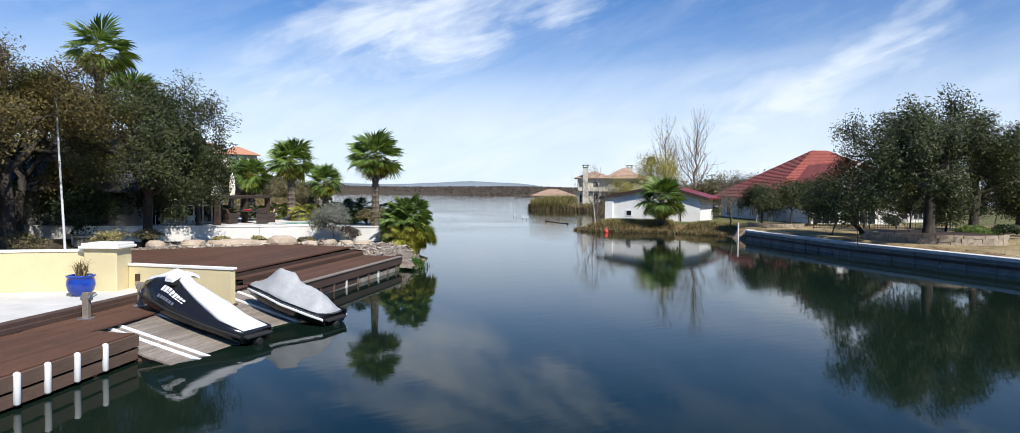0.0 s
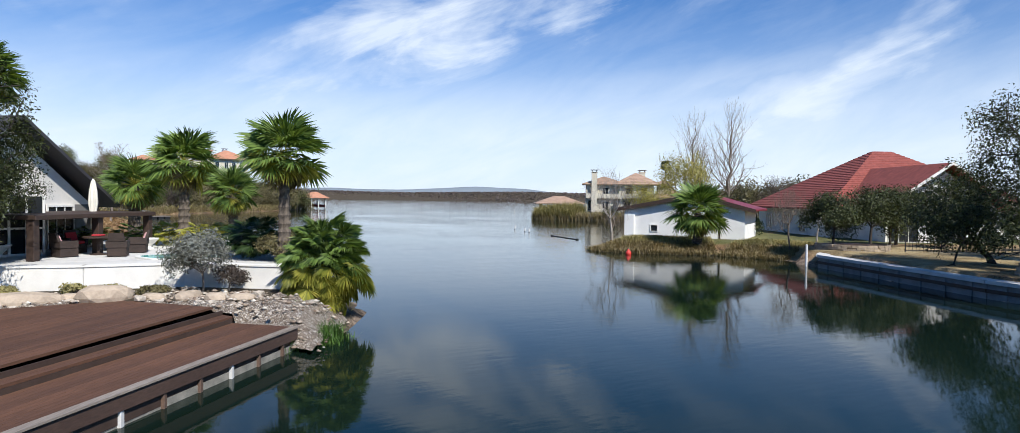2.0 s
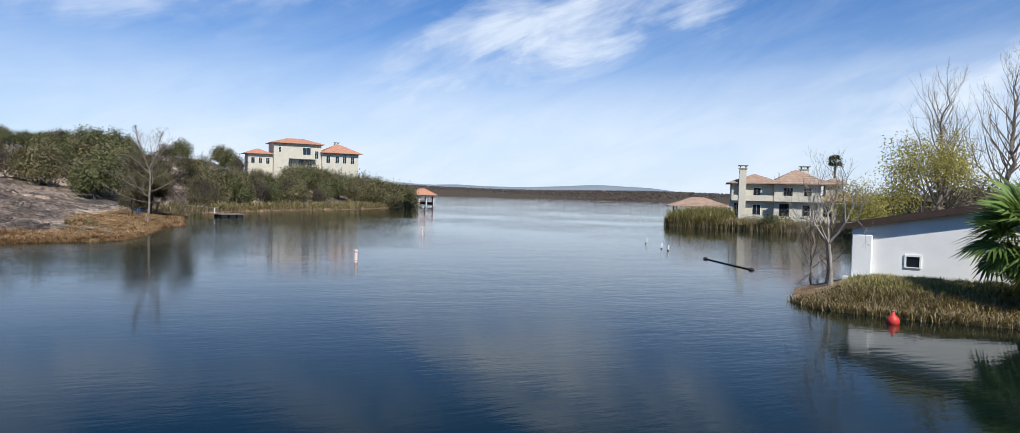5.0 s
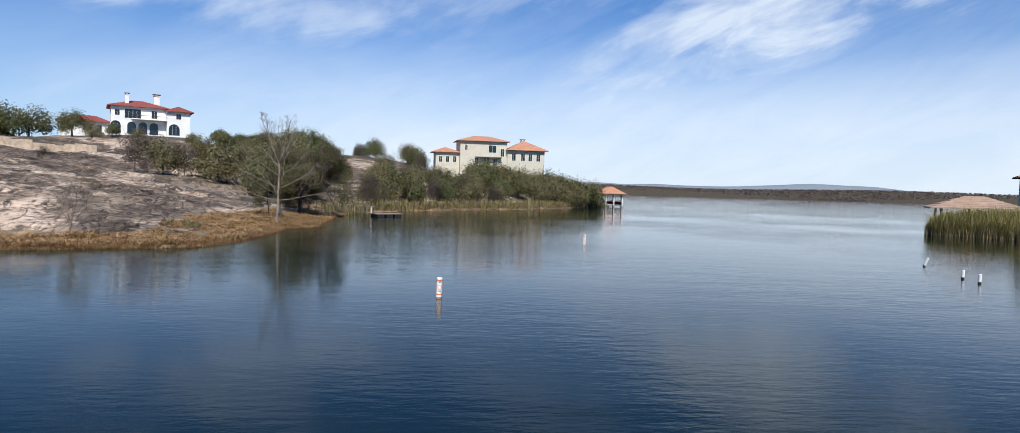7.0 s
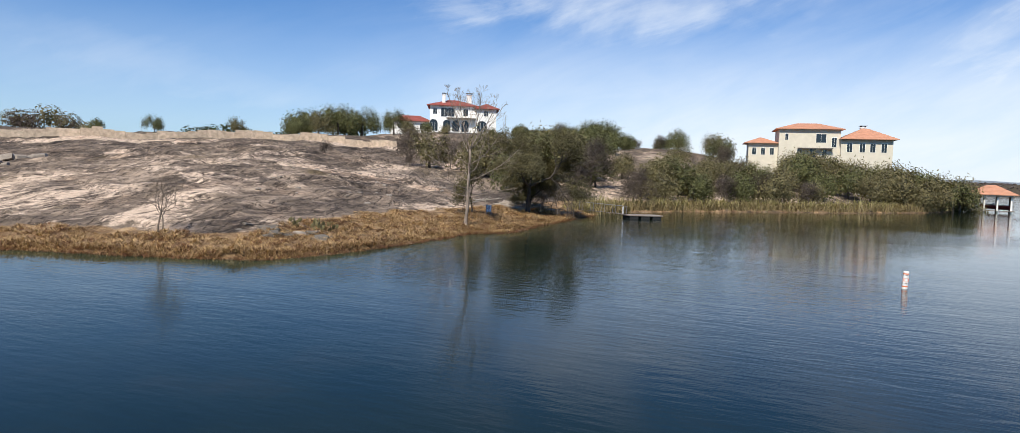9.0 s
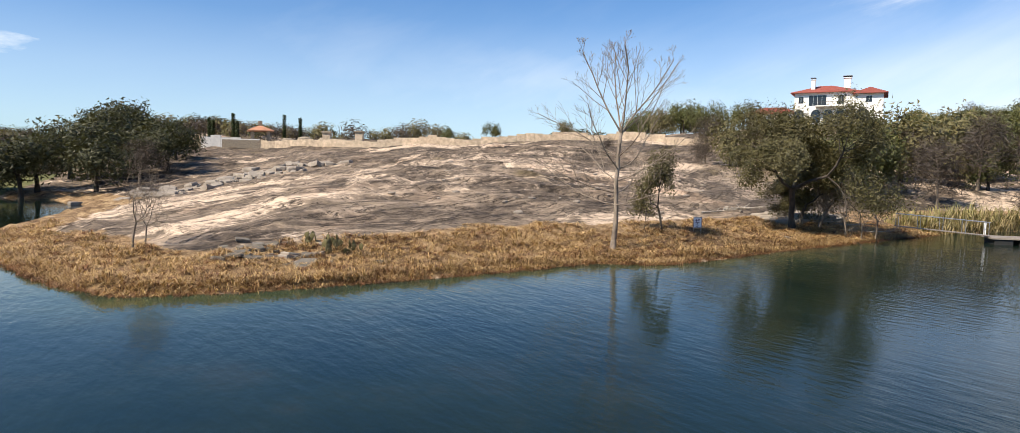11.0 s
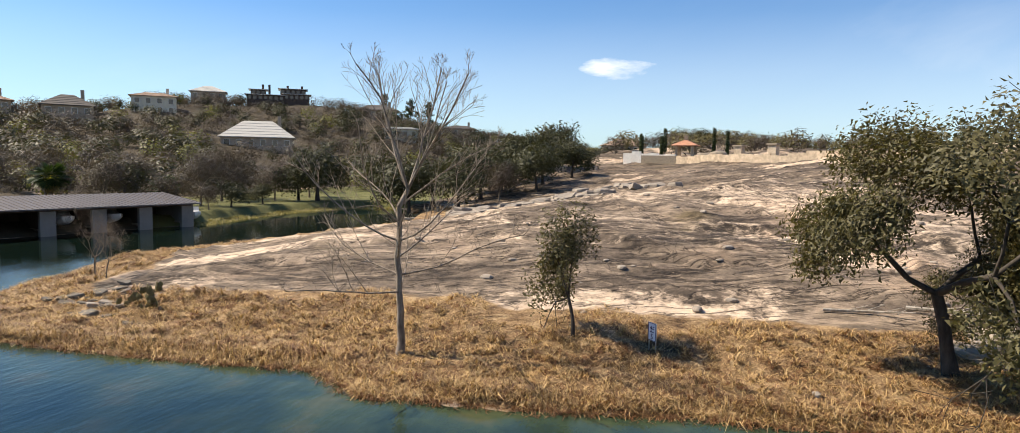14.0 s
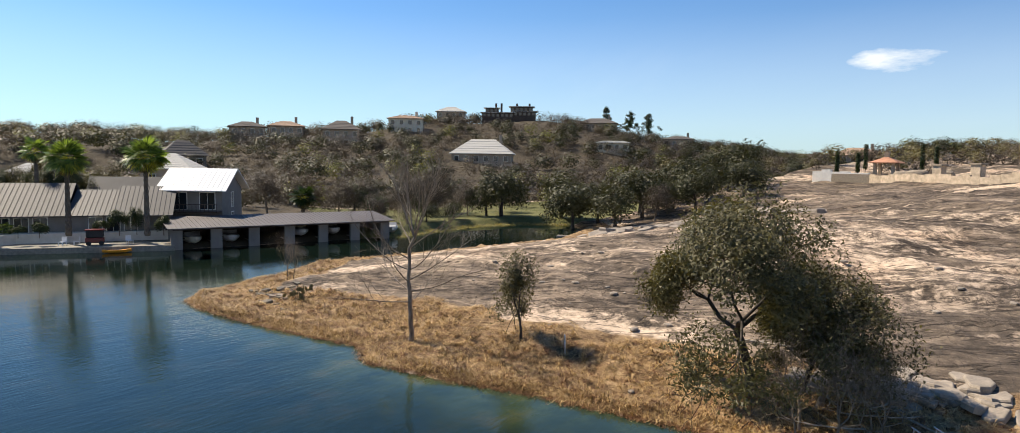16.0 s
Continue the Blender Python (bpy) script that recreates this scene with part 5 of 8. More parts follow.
# gravel, boulders and the white terrace wall
rng = np.random.RandomState(8)
for k in range(260):
    u = rng.rand()
    x = -16.0 + 10.6 * u ** 0.75
    lo = 31.3 - 0.348 * (x + 10.6) if x > -10.6 else 31.3 + 0.69 * (x + 10.6)
    y = lo + (2.9 * rng.rand() if x > -9.5 else 1.6 * rng.rand())
    s = 0.06 + 0.15 * rng.rand() ** 2
    if k < 6:
        stone_base = [rock_mesh(np.random.RandomState(30 + i), 1, 0.8, 0.55, 0.2, 1).obj("stone", "gravel") for i in range(4)] if k == 0 else stone_base
    if k == 0:
        gravel_bed = tagged(stone_base[0], "pale river stone on the bank", "stone", "bank stones")
    ob = stone_base[k % 4] if k < 4 else new("stone", stone_base[k % 4].data)
    tagged(ob, "pale rounded river stone on the bank", "stone", "bank stones")
    ob.matrix_basis = pose(x, y, 0.98 + 0.07 * wave(x, y, 1.1, 4) if x < -6.9 else 0.86, 0, 0, rng.rand() * 360) @ Matrix.Diagonal((s, s, s, 1))
for k, (x, y, sx, sy, sz) in enumerate(((-13.2, 30.4, 1.25, 0.5, 0.3), (-11.1, 31.2, 0.8, 0.5, 0.42), (-14.9, 29.8, 0.7, 0.4, 0.28), (-8.9, 31.6, 0.55, 0.35, 0.25), (-8.0, 31.4, 0.45, 0.32, 0.24),
                                        (-16.2, 28.9, 0.5, 0.4, 0.3), (-9.9, 31.5, 0.4, 0.3, 0.2), (-7.3, 31.6, 0.4, 0.3, 0.2), (-12.1, 31.1, 0.4, 0.25, 0.2))):
    rock("boulder", "pinkish tan sandstone boulder beside the deck", x, y, 0.95, (sx, sy, sz), 18 + 23 * k, "boulder", 60 + k, "boulders by the deck")

gm = []
for j in range(19):
    for i in range(44):
        x, v = -16.6 + 12.2 * i / 43, j / 18
        lo = (31.25 - 0.348 * (x + 10.6) if x > -10.6 else 31.25 + 0.69 * (x + 10.6)) - (0.0 if x < -6.0 else 0.25 * (x + 6.0))
        hi = 33.5 - 0.32 * max(0.0, -10.2 - x) - 0.12 * max(0.0, x + 10.2)
        y = lo + (hi - lo) * v
        edge = min(1.0, (0.85 if x < -6.9 else 0.0) + 4 * v, 6 * (1 - v) + 0.4, 3.2 * (12.2 - 12.2 * i / 43) / 3 + 0.05)
        gm.append((x, y, 0.12 + (0.88 + 0.07 * wave(x, y, 1.1, 4)) * edge))
gf = [(j * 44 + i, j * 44 + i + 1, (j + 1) * 44 + i + 1, (j + 1) * 44 + i) for j in range(18) for i in range(43)]
gme = fast_mesh("gravel_bank", gm, gf, True)
gme.materials.append(M["gravel_bed"])
tagged(new("gravel_bank", gme), "bank of pale river gravel below the white wall", "gravel", kind="structure")

rng = np.random.RandomState(77)
gmx = np.array(gm)
PV, PF = [], []
for k in range(1500):
    p = gmx[rng.randint(0, len(gmx))] + np.array([rng.normal(0, 0.14), rng.normal(0, 0.06), 0.0])
    s = 0.03 + 0.06 * rng.rand() ** 2
    a = rng.rand() * 6.283
    ring = [(p[0] + s * (1.2 + 0.5 * rng.rand()) * math.cos(a + 1.2566 * i), p[1] + s * (0.7 + 0.5 * rng.rand()) * math.sin(a + 1.2566 * i), p[2] + s * 0.1) for i in range(5)]
    b = len(PV)
    PV += ring + [(p[0], p[1], p[2] + s * (0.55 + 0.4 * rng.rand())), (p[0], p[1], p[2] - s * 0.6)]
    PF += [(b + i, b + (i + 1) % 5, b + 5) for i in range(5)] + [(b + (i + 1) % 5, b + i, b + 6) for i in range(5)]
pme = fast_mesh("pebbles", PV, PF)
pme.materials.append(M["pebble"])
tagged(new("pebbles", pme), "loose tan and grey pebbles on the bank", "pebbles", kind="stuff")

footing = Geo().prism([(-11.0, 31.1), (-7.3, 29.9), (-5.2, 29.2), (-5.0, 30.0), (-8.0, 31.4)], -0.5, 0.56).obj("bank_footing", "gravel_bed")
tagged(footing, "gravel footing under the deck's end", "gravel", kind="structure")
terrace = Geo().prism([(-17.6, 32.0), (-12.9, 33.3), (-10.2, 34.5), (-6.2, 33.9), (-5.6, 35.6), (-7.2, 38.6), (-11.5, 43.6), (-19, 47.4), (-21.5, 45.2), (-36.4, 45.2), (-36.4, 33)], 0.2, 1.70).obj("terrace", "concrete")
tagged(terrace, "raised pale paved pool terrace", "terrace", kind="structure")
capped_wall("wall_4", [(-21, 30.6), (-17.6, 31.85), (-12.9, 33.15), (-10.2, 34.3), (-6.3, 33.75)], 0.6, 1.74, 0.28, "white_wall", "white_cap", "whitewashed pool terrace wall, patchy and weathered")
pool = thing("swimming_pool", "small turquoise pool with pale coping", "pool", (-11.6, 37.2, 1.70), 14)
Geo().prism([(1.7 * math.cos(a) * (1 + 0.12 * math.sin(3 * a)), 1.1 * math.sin(a)) for a in np.arange(20) * 0.31416], 0.01, 0.06).obj("coping", "white_cap", pool)
Geo().prism([(1.5 * math.cos(a) * (1 + 0.12 * math.sin(3 * a)), 0.95 * math.sin(a)) for a in np.arange(20) * 0.31416], 0.02, 0.066).obj("pool_water", "pool", pool)


def urn(x, y):
    t = thing("urn_planter", "white footed urn planter on the terrace", "planter", (x, y, 1.7), group="white urns")
    Geo().lathe([(0.24, 0), (0.24, 0.04), (0.12, 0.08), (0.14, 0.14), (0.32, 0.34), (0.40, 0.42), (0.42, 0.47), (0.36, 0.47), (0.3, 0.36)], n=18).obj("urn", "white_cap", t, smooth=True)
    Geo().lathe([(0.002, 0.38), (0.32, 0.37)], n=14).obj("soil", "dark_wood", t)


urn(-15.0, 41.2)
urn(-18.0, 36.4)
parasol = thing("parasol", "closed cream canvas parasol on a dark pole", "parasol", (-17.4, 41.2, 1.7))
Geo().rod((0, 0, 0), (0, 0, 2.9), 0.03, n=8).obj("pole", "dark_wood", parasol)
g = Geo()
g.loft([[(r * (1 + 0.22 * math.cos(8 * a)) * math.cos(a), r * (1 + 0.22 * math.cos(8 * a)) * math.sin(a), z) for a in np.arange(32) * 6.2832 / 32] for r, z in ((0.02, 3.05), (0.08, 2.9), (0.14, 2.5), (0.17, 2.0), (0.12, 1.65), (0.2, 1.2), (0.24, 0.9), (0.14, 0.85))])
g.obj("canopy", "canvas", parasol, smooth=True)
Geo().lathe([(0.28, 0), (0.28, 0.06), (0.08, 0.1), (0.05, 0.3)], n=16).obj("base", "concrete", parasol)


def patio_chair(x, y, rz, cushion):
    t = thing("wicker_armchair", "dark wicker armchair with a bright cushion", "chair", (x, y, 1.7), rz, "wicker chairs")
    Geo().box(-0.33, -0.33, 0.02, 0.33, 0.33, 0.38, 0.03).obj("seat_base", "wicker", t)
    g = Geo()
    g.loft([[(x0 * 1.0, y0, z) for x0, y0 in ((-0.36, -0.36), (0.3, -0.36), (0.3, -0.28), (-0.28, -0.28), (-0.28, 0.28), (0.3, 0.28), (0.3, 0.36), (-0.36, 0.36))] for z in (0.36, 0.62)])
    g.obj("armrest", "wicker", t)
    Geo().loft([[(-0.38, -0.3, 0.6), (-0.28, -0.3, 0.6), (-0.28, 0.3, 0.6), (-0.38, 0.3, 0.6)], [(-0.46, -0.24, 0.92), (-0.38, -0.24, 0.92), (-0.38, 0.24, 0.92), (-0.46, 0.24, 0.92)]]).obj("backrest", "wicker", t)
    Geo().box(-0.28, -0.27, 0.38, 0.3, 0.27, 0.50, 0.04).obj("cushion", cushion, t, "bright seat cushion")
    Geo().loft([[(-0.28, -0.22, 0.5), (-0.16, -0.22, 0.5), (-0.16, 0.22, 0.5), (-0.28, 0.22, 0.5)], [(-0.38, -0.2, 0.82), (-0.28, -0.2, 0.82), (-0.28, 0.2, 0.82), (-0.38, 0.2, 0.82)]]).obj("cushion", cushion, t, "bright back cushion")


for x, y, rz, c in ((-15.9, 36.9, 60, "pink_cloth"), (-14.2, 37.4, 110, "red_cloth"), (-14.4, 39.2, 200, "pink_cloth"), (-16.6, 38.6, -30, "red_cloth")):
    patio_chair(x, y, rz, c)
table = thing("patio_table", "low round dark patio table with a red runner", "table", (-15.3, 38.0, 1.7))
Geo().lathe([(0.5, 0.66), (0.55, 0.68), (0.55, 0.72), (0.5, 0.73)], n=20).obj("tabletop", "dark_wood", table)
Geo().rod((0, 0, 0.02), (0, 0, 0.66), 0.06).obj("column", "dark_wood", table)
Geo().lathe([(0.3, 0), (0.3, 0.03), (0.05, 0.08)], n=16).obj("foot", "dark_wood", table)
Geo().box(-0.18, -0.18, 0.735, 0.18, 0.18, 0.80, 0.02).obj("runner", "red_cloth", table)

cabana = thing("glass_door_screen", "white-framed glazed door screen at the terrace's edge", "door", (-18.1, 36.6, 1.7), 60)
for k in range(6):
    Geo().box(-1.5 + 0.6 * k - 0.045, -0.04, 0, -1.5 + 0.6 * k + 0.045, 0.04, 2.35, 0.008).obj("stile", "white_cap", cabana)
for z in (0, 1.0, 2.27):
    Geo().box(-1.5, -0.03, z, 1.5, 0.03, z + 0.08, 0.006).obj("rail", "white_cap", cabana)
for k in range(5):
    Geo().box(-1.5 + 0.6 * k + 0.05, -0.008, 0.08, -0.9 + 0.6 * k - 0.05, 0.008, 2.26).obj("pane", "glass", cabana)


# ---------------------------------------------------------------- trees
def put(kind, x, y, rz=0.0, s=1.0, sz=None, z=None):
    z = ground_at(x, y) if z is None else z
    return copy_thing(kind, pose(x, y, z - 0.03, 0, 0, rz) @ Matrix.Diagonal((s, s, sz or s, 1)))


def first(kind, x, y, rz=0.0, s=1.0, z=None):
    z = ground_at(x, y) if z is None else z
    kind.matrix_basis = pose(x, y, z - 0.03, 0, 0, rz) @ Matrix.Diagonal((s, s, s, 1))
    return kind


olive = first(tree_kind(21, 9.2, 5.8, 0.30, 70000, 0.038, "oak_olive", "broad live oak with dense olive-brown leaves", fork=0.2, rise=0.15, puff=0.19, flat=0.9, low=0.15, droop=0.7), -21.2, 26.6)
dark_oak = first(tree_kind(22, 9.6, 4.6, 0.26, 52000, 0.039, "oak", "dark green live oak leaning over the terrace wall", fork=0.22, rise=0.3, puff=0.19, low=0.15, droop=0.6), -17.3, 30.4, 40, 0.94)
put(dark_oak, -23.5, 30.5, 160, 1.02)
put(olive, -24.5, 21.5, 80, 0.92)
put(dark_oak, -16.4, 34.0, 250, 0.62)

big_oak = first(tree_kind(31, 10.4, 6.2, 0.36, 62000, 0.050, "oak", "tall dark live oak on the lawn", fork=0.2, rise=0.2, puff=0.17, low=0.2, droop=0.9), 27.0, 39.4, 20)
put(big_oak, 35.2, 46.6, 140, 0.98)
put(big_oak, 41.5, 50.0, 240, 0.9)
lean_tree = first(tree_kind(33, 5.6, 5.0, 0.17, 20000, 0.048, "oak", "small live oak with a leaning dark trunk", fork=0.22, rise=0.1, lean=(-1.0, 0.0), puff=0.30, low=0.2), 27.0, 46.6)
small_oak = first(tree_kind(34, 4.3, 1.9, 0.10, 9500, 0.050, "oak", "small round live oak beside the sea wall", fork=0.2, rise=0.2, puff=0.5, low=0.12, name="small_tree"), 23.3, 56.6)
put(small_oak, 26.2, 57.2, 90, 1.05)
put(small_oak, 28.9, 59.4, 200, 0.95)
put(small_oak, 30.6, 61.5, 30, 1.1)
put(small_oak, 33.4, 58.0, 110, 1.0)
put(small_oak, 36.9, 56.8, 30, 0.8)
put(small_oak, 35.8, 50.5, 30, 0.85)

bare = first(vase_tree(46, 10.6, 0.145, "tall leafless grey-barked tree on the dry shore", "bark_grey"), -49.8, 99.4, 70)
leafy = first(tree_kind(58, 5.0, 1.75, 0.07, 4300, 0.048, "oak_grey", "thin young oak with sparse leaves on the shore", fork=0.2, rise=0.5, lean=(0.1, 0.05), puff=0.32, low=0.2, depth=4, kids=3, wander=0.7, shrink=0.8, name="young_tree", flat=1.1), -54.7, 103.15, 15)
shore_oak = first(tree_kind(52, 9.6, 6.0, 0.21, 46000, 0.052, "oak_grey", "spreading live oak with thin brownish leaves on granite", fork=0.15, rise=0.25, lean=(-0.25, -0.1), puff=0.15, depth=5, low=0.2, droop=0.7, wander=0.5, twig=0.009), -60.5, 113.7, 100)
put(shore_oak, -62.0, 114.8, 225, 0.58)
brush_oak = first(tree_kind(57, 6.4, 3.6, 0.12, 4200, 0.050, "oak_grey", "half-dead scrubby oak with bare twigs beside the larger oak", fork=0.1, rise=0.2, lean=(0.3, 0.4), puff=0.20, depth=5, low=0.1, wander=0.7, bark_mat="bark_twig"), -61.6, 115.9, 20)
thicket = first(tree_kind(53, 4.2, 1.7, 0.05, 0, 0, "", "small leafless multi-stemmed tree on the point", bark_mat="bark_twig", depth=5, kids=3, fork=0.12, rise=0.45, name="bare_tree", wander=0.5), -45.95, 78.2)
put(thicket, -46.4, 78.5, 90, 0.8)
for x, y, rz, sc in ((-61.6, 116.2, 10, 0.8), (-62.6, 114.6, 120, 0.75), (-62.0, 118.0, 220, 0.85), (-63.4, 116.8, 300, 0.7), (-60.4, 119.4, 70, 0.9), (-59.6, 116.8, 160, 1.1), (-59.2, 118.6, 30, 1.1), (-58.8, 117.4, 250, 0.9)):
    put(thicket, x, y, rz, sc)

tall_bare = first(leader_tree(61, 12.8, 3.1, 0.2, "tall leafless winter tree behind the hut", "bark_twig", 0.22, 34, 3, 1.5, 3), 22.6, 86.5, 20)
put(tall_bare, 25.6, 84.6, 150, 1.02)
put(tall_bare, 24.4, 90.0, 250, 0.85)
put(tall_bare, 14.5, 84.0, 80, 0.62)
put(tall_bare, 12.2, 80.0, 190, 0.5)
yellow = first(tree_kind(62, 10.0, 3.4, 0.16, 8000, 0.055, "yellow_leaf", "spring tree with thin yellow-green leaves", fork=0.3, rise=0.7, puff=0.5, low=0.3, bark_mat="bark_twig"), 20.2, 84.0, 30)
put(yellow, 16.2, 83.0, 120, 0.72)
pale_bare = first(tree_kind(63, 7.2, 2.6, 0.11, 0, 0, "", "small pale leafless tree at the water's edge", bark_mat="bark_pale", depth=5, kids=3, fork=0.2, rise=0.5, name="bare_tree"), 10.4, 69.6, 50)
put(thicket, 21.6, 59.5, 40, 1.15)
put(thicket, 22.4, 61.5, 140, 1.3)
put(thicket, 19.7, 74.5, 10, 1.2)
put(pale_bare, 26.0, 64.5, 200, 0.62)

# oaks and scrub along the far shore and up the slope
shrub_oak = tree_kind(71, 6.8, 3.8, 0.2, 3000, 0.135, "oak_brown", "bushy live oak on the wooded shore", fork=0.1, rise=0.1, puff=0.55, depth=3, flat=1.0, low=0.0, droop=2.2)
green_oak = tree_kind(72, 6.5, 3.6, 0.2, 3000, 0.135, "oak_mid", "dark green live oak on the slope", fork=0.12, rise=0.1, puff=0.55, depth=3, flat=1.0, low=0.0, droop=2.2)
scrub_tree = tree_kind(73, 6.0, 3.0, 0.11, 3200, 0.12, "scrub", "grey-brown leafless scrub tree", fork=0.12, rise=0.4, puff=0.45, bark_mat="bark_twig", low=0.05, droop=1.2, long=2.6, wide=0.16)
first(shrub_oak, -78, 152)
first(green_oak, -80, 160, 60)
first(scrub_tree, -72, 141)
rng = np.random.RandomState(17)
for k in range(58):
    y = 150 + 80 * (k / 58) + rng.normal(0, 2)
    edge = np.interp(y, [138, 150, 165, 180, 205, 228], [-73, -73.5, -71.5, -67.5, -65, -68])
    x = edge + 0.6 - 26 * rng.rand() ** 1.5
    kind = (shrub_oak, green_oak, shrub_oak, shrub_oak, scrub_tree)[k % 5]
    put(kind, x, y, rng.rand() * 360, (0.62 + 0.30 * rng.rand()) * (1.3 if y > 196 else 1.0))
for x, y, k, s in ((-84, 132, 1, 1.2), (-90, 140, 0, 1.35), (-86, 146, 2, 1.4), (-96, 150, 0, 1.3), (-104, 160, 1, 1.2), (-78, 136, 2, 1.2), (-92, 132, 2, 0.8),
                   (-112, 172, 1, 1.1), (-118, 158, 0, 0.8), (-126, 170, 1, 0.9), (-135, 160, 0, 0.8), (-128, 190, 1, 1.2), (-140, 200, 1, 1.3), (-150, 205, 1, 1.2),
                   (-158, 214, 1, 1.3), (-146, 190, 2, 1.1), (-160, 178, 1, 0.55), (-168, 168, 0, 0.5), (-176, 166, 1, 0.6), (-172, 158, 0, 0.7), (-180, 158, 1, 1.1),
                   (-188, 152, 1, 1.3), (-196, 148, 1, 1.4), (-205, 150, 1, 1.5), (-198, 140, 1, 1.3), (-208, 140, 1, 1.4), (-190, 140, 0, 1.1), (-162, 196, 1, 0.6),
                   (-110, 212, 1, 0.9), (-120, 222, 0, 1.0), (-128, 236, 1, 1.2), (-140, 232, 1, 1.2), (-100, 200, 2, 1.0), (-105, 190, 0, 0.9), (-174, 232, 1, 1.4), (-185, 240, 1, 1.4),
                   (-66, 221, 0, 1.0), (-65, 227, 1, 0.9), (-68, 231, 0, 1.0), (-72, 226, 1, 1.1), (-70, 214, 0, 1.1), (-98, 120, 2, 0.5), (-106, 110, 2, 0.4), (-166, 112, 0, 0.6), (-168, 96, 1, 0.6), (-172, 86, 1, 0.5), (-170, 128, 1, 0.7)):
    put((shrub_oak, green_oak, scrub_tree)[k], x, y, rng.rand() * 360, s)

for k in range(34):
    u, v = rng.rand(), rng.rand()
    x, y = -178 + 40 * u, 202 + 34 * v - 10 * u
    if math.hypot(x + 192, y - 186) > 24:
        put((green_oak, shrub_oak, green_oak, scrub_tree)[k % 4], x, y, rng.rand() * 360, 0.6 + 0.4 * rng.rand())
for k in range(24):
    x = -170 + 42 * rng.rand()
    y = 77 + 0.678 * (-9.6 - x) + 8 + 18 * rng.rand()
    put((green_oak, shrub_oak, green_oak)[k % 3], x, y, rng.rand() * 360, 0.5 + 0.35 * rng.rand())
for k in range(12):
    x, y = -74 - 30 * rng.rand(), 122 + 30 * rng.rand()
    if inside_by(WEST, np.array([x]), np.array([y]))[0] > 13:
        put((shrub_oak, scrub_tree, shrub_oak, green_oak)[k % 4], x, y, rng.rand() * 360, 0.8 + 0.4 * rng.rand())
for x, y, k, s in ((-88, 234, 0, 1.4), (-95, 231, 1, 1.3), (-81, 236, 0, 1.45), (-101, 230, 0, 1.2), (-85, 239, 1, 1.4), (-92, 237, 0, 1.3), (-77, 240, 0, 1.4), (-62.5, 214, 0, 1.1), (-61.5, 220, 1, 1.0), (-62.5, 226, 0, 1.15), (-64, 231, 0, 1.1), (-66, 217, 1, 1.2), (-62, 208, 0, 0.9)):
    put((shrub_oak, green_oak)[k], x, y, rng.rand() * 360, s)

# the bank of the inlet
bank_oak = first(tree_kind(74, 6.4, 3.7, 0.2, 4200, 0.115, "oak_bank", "dark live oak on the inlet bank", fork=0.1, rise=0.15, puff=0.45, depth=3, flat=1.0, low=0.0, droop=2.2), -86, 25.5, 30)
for x, y, k, s in ((-88, 27.5, 1, 1.15), (-94, 42, 0, 1.0), (-98, 48, 0, 0.9), (-100, 40, 1, 1.0), (-104, 50, 2, 0.9), (-97, 33, 0, 1.0), (-106, 44, 0, 1.1), (-112, 50, 1, 0.9), (-110, 38, 1, 1.1),
                   (-118, 46, 0, 1.0), (-122, 36, 1, 1.2), (-128, 44, 0, 0.9), (-134, 34, 1, 1.2), (-142, 28, 0, 1.3), (-150, 22, 0, 1.2),
                   (-70, 30, 2, 1.1), (-76, 22, 2, 1.2), (-80, 16, 2, 1.3), (-66, 20, 2, 1.1), (-60, 26, 2, 1.0), (-63.5, 21.7, 1, 0.8), (-83, 24, 2, 0.9), (-92, 18, 2, 1.1), (-64, 36, 2, 0.7),
                   (-55, 22, 2, 1.2), (-50, 18, 2, 1.2), (-72, 34.5, 1, 0.45), (-78, 30.5, 1, 0.4), (-68, 37.5, 2, 0.5)):
    put((bank_oak, bank_oak, scrub_tree)[k], x, y, rng.rand() * 360, s * 1.3, s * 1.12)

# behind the red-roofed house and round the far villa
for k in range(26):
    put((green_oak, scrub_tree, shrub_oak)[k % 3], 30 + 34 * rng.rand(), 98 + 40 * rng.rand(), rng.rand() * 360, 0.8 + 0.4 * rng.rand())
for x, y, k, s in ((48, 178, 1, 1.2), (52, 172, 1, 1.1), (28.9, 161.5, 0, 0.78), (24.0, 163.5, 2, 0.8), (40, 158, 2, 0.8), (46, 150, 2, 1.0), (52, 140, 1, 1.0), (22.5, 139.6, 1, 0.42), (18.6, 172, 2, 0.6), (50, 166, 2, 1.1), (55, 160, 0, 1.0), (60, 150, 2, 1.1), (17, 162, 2, 0.6)):
    put((shrub_oak, green_oak, scrub_tree)[k], x, y, rng.rand() * 360, s)


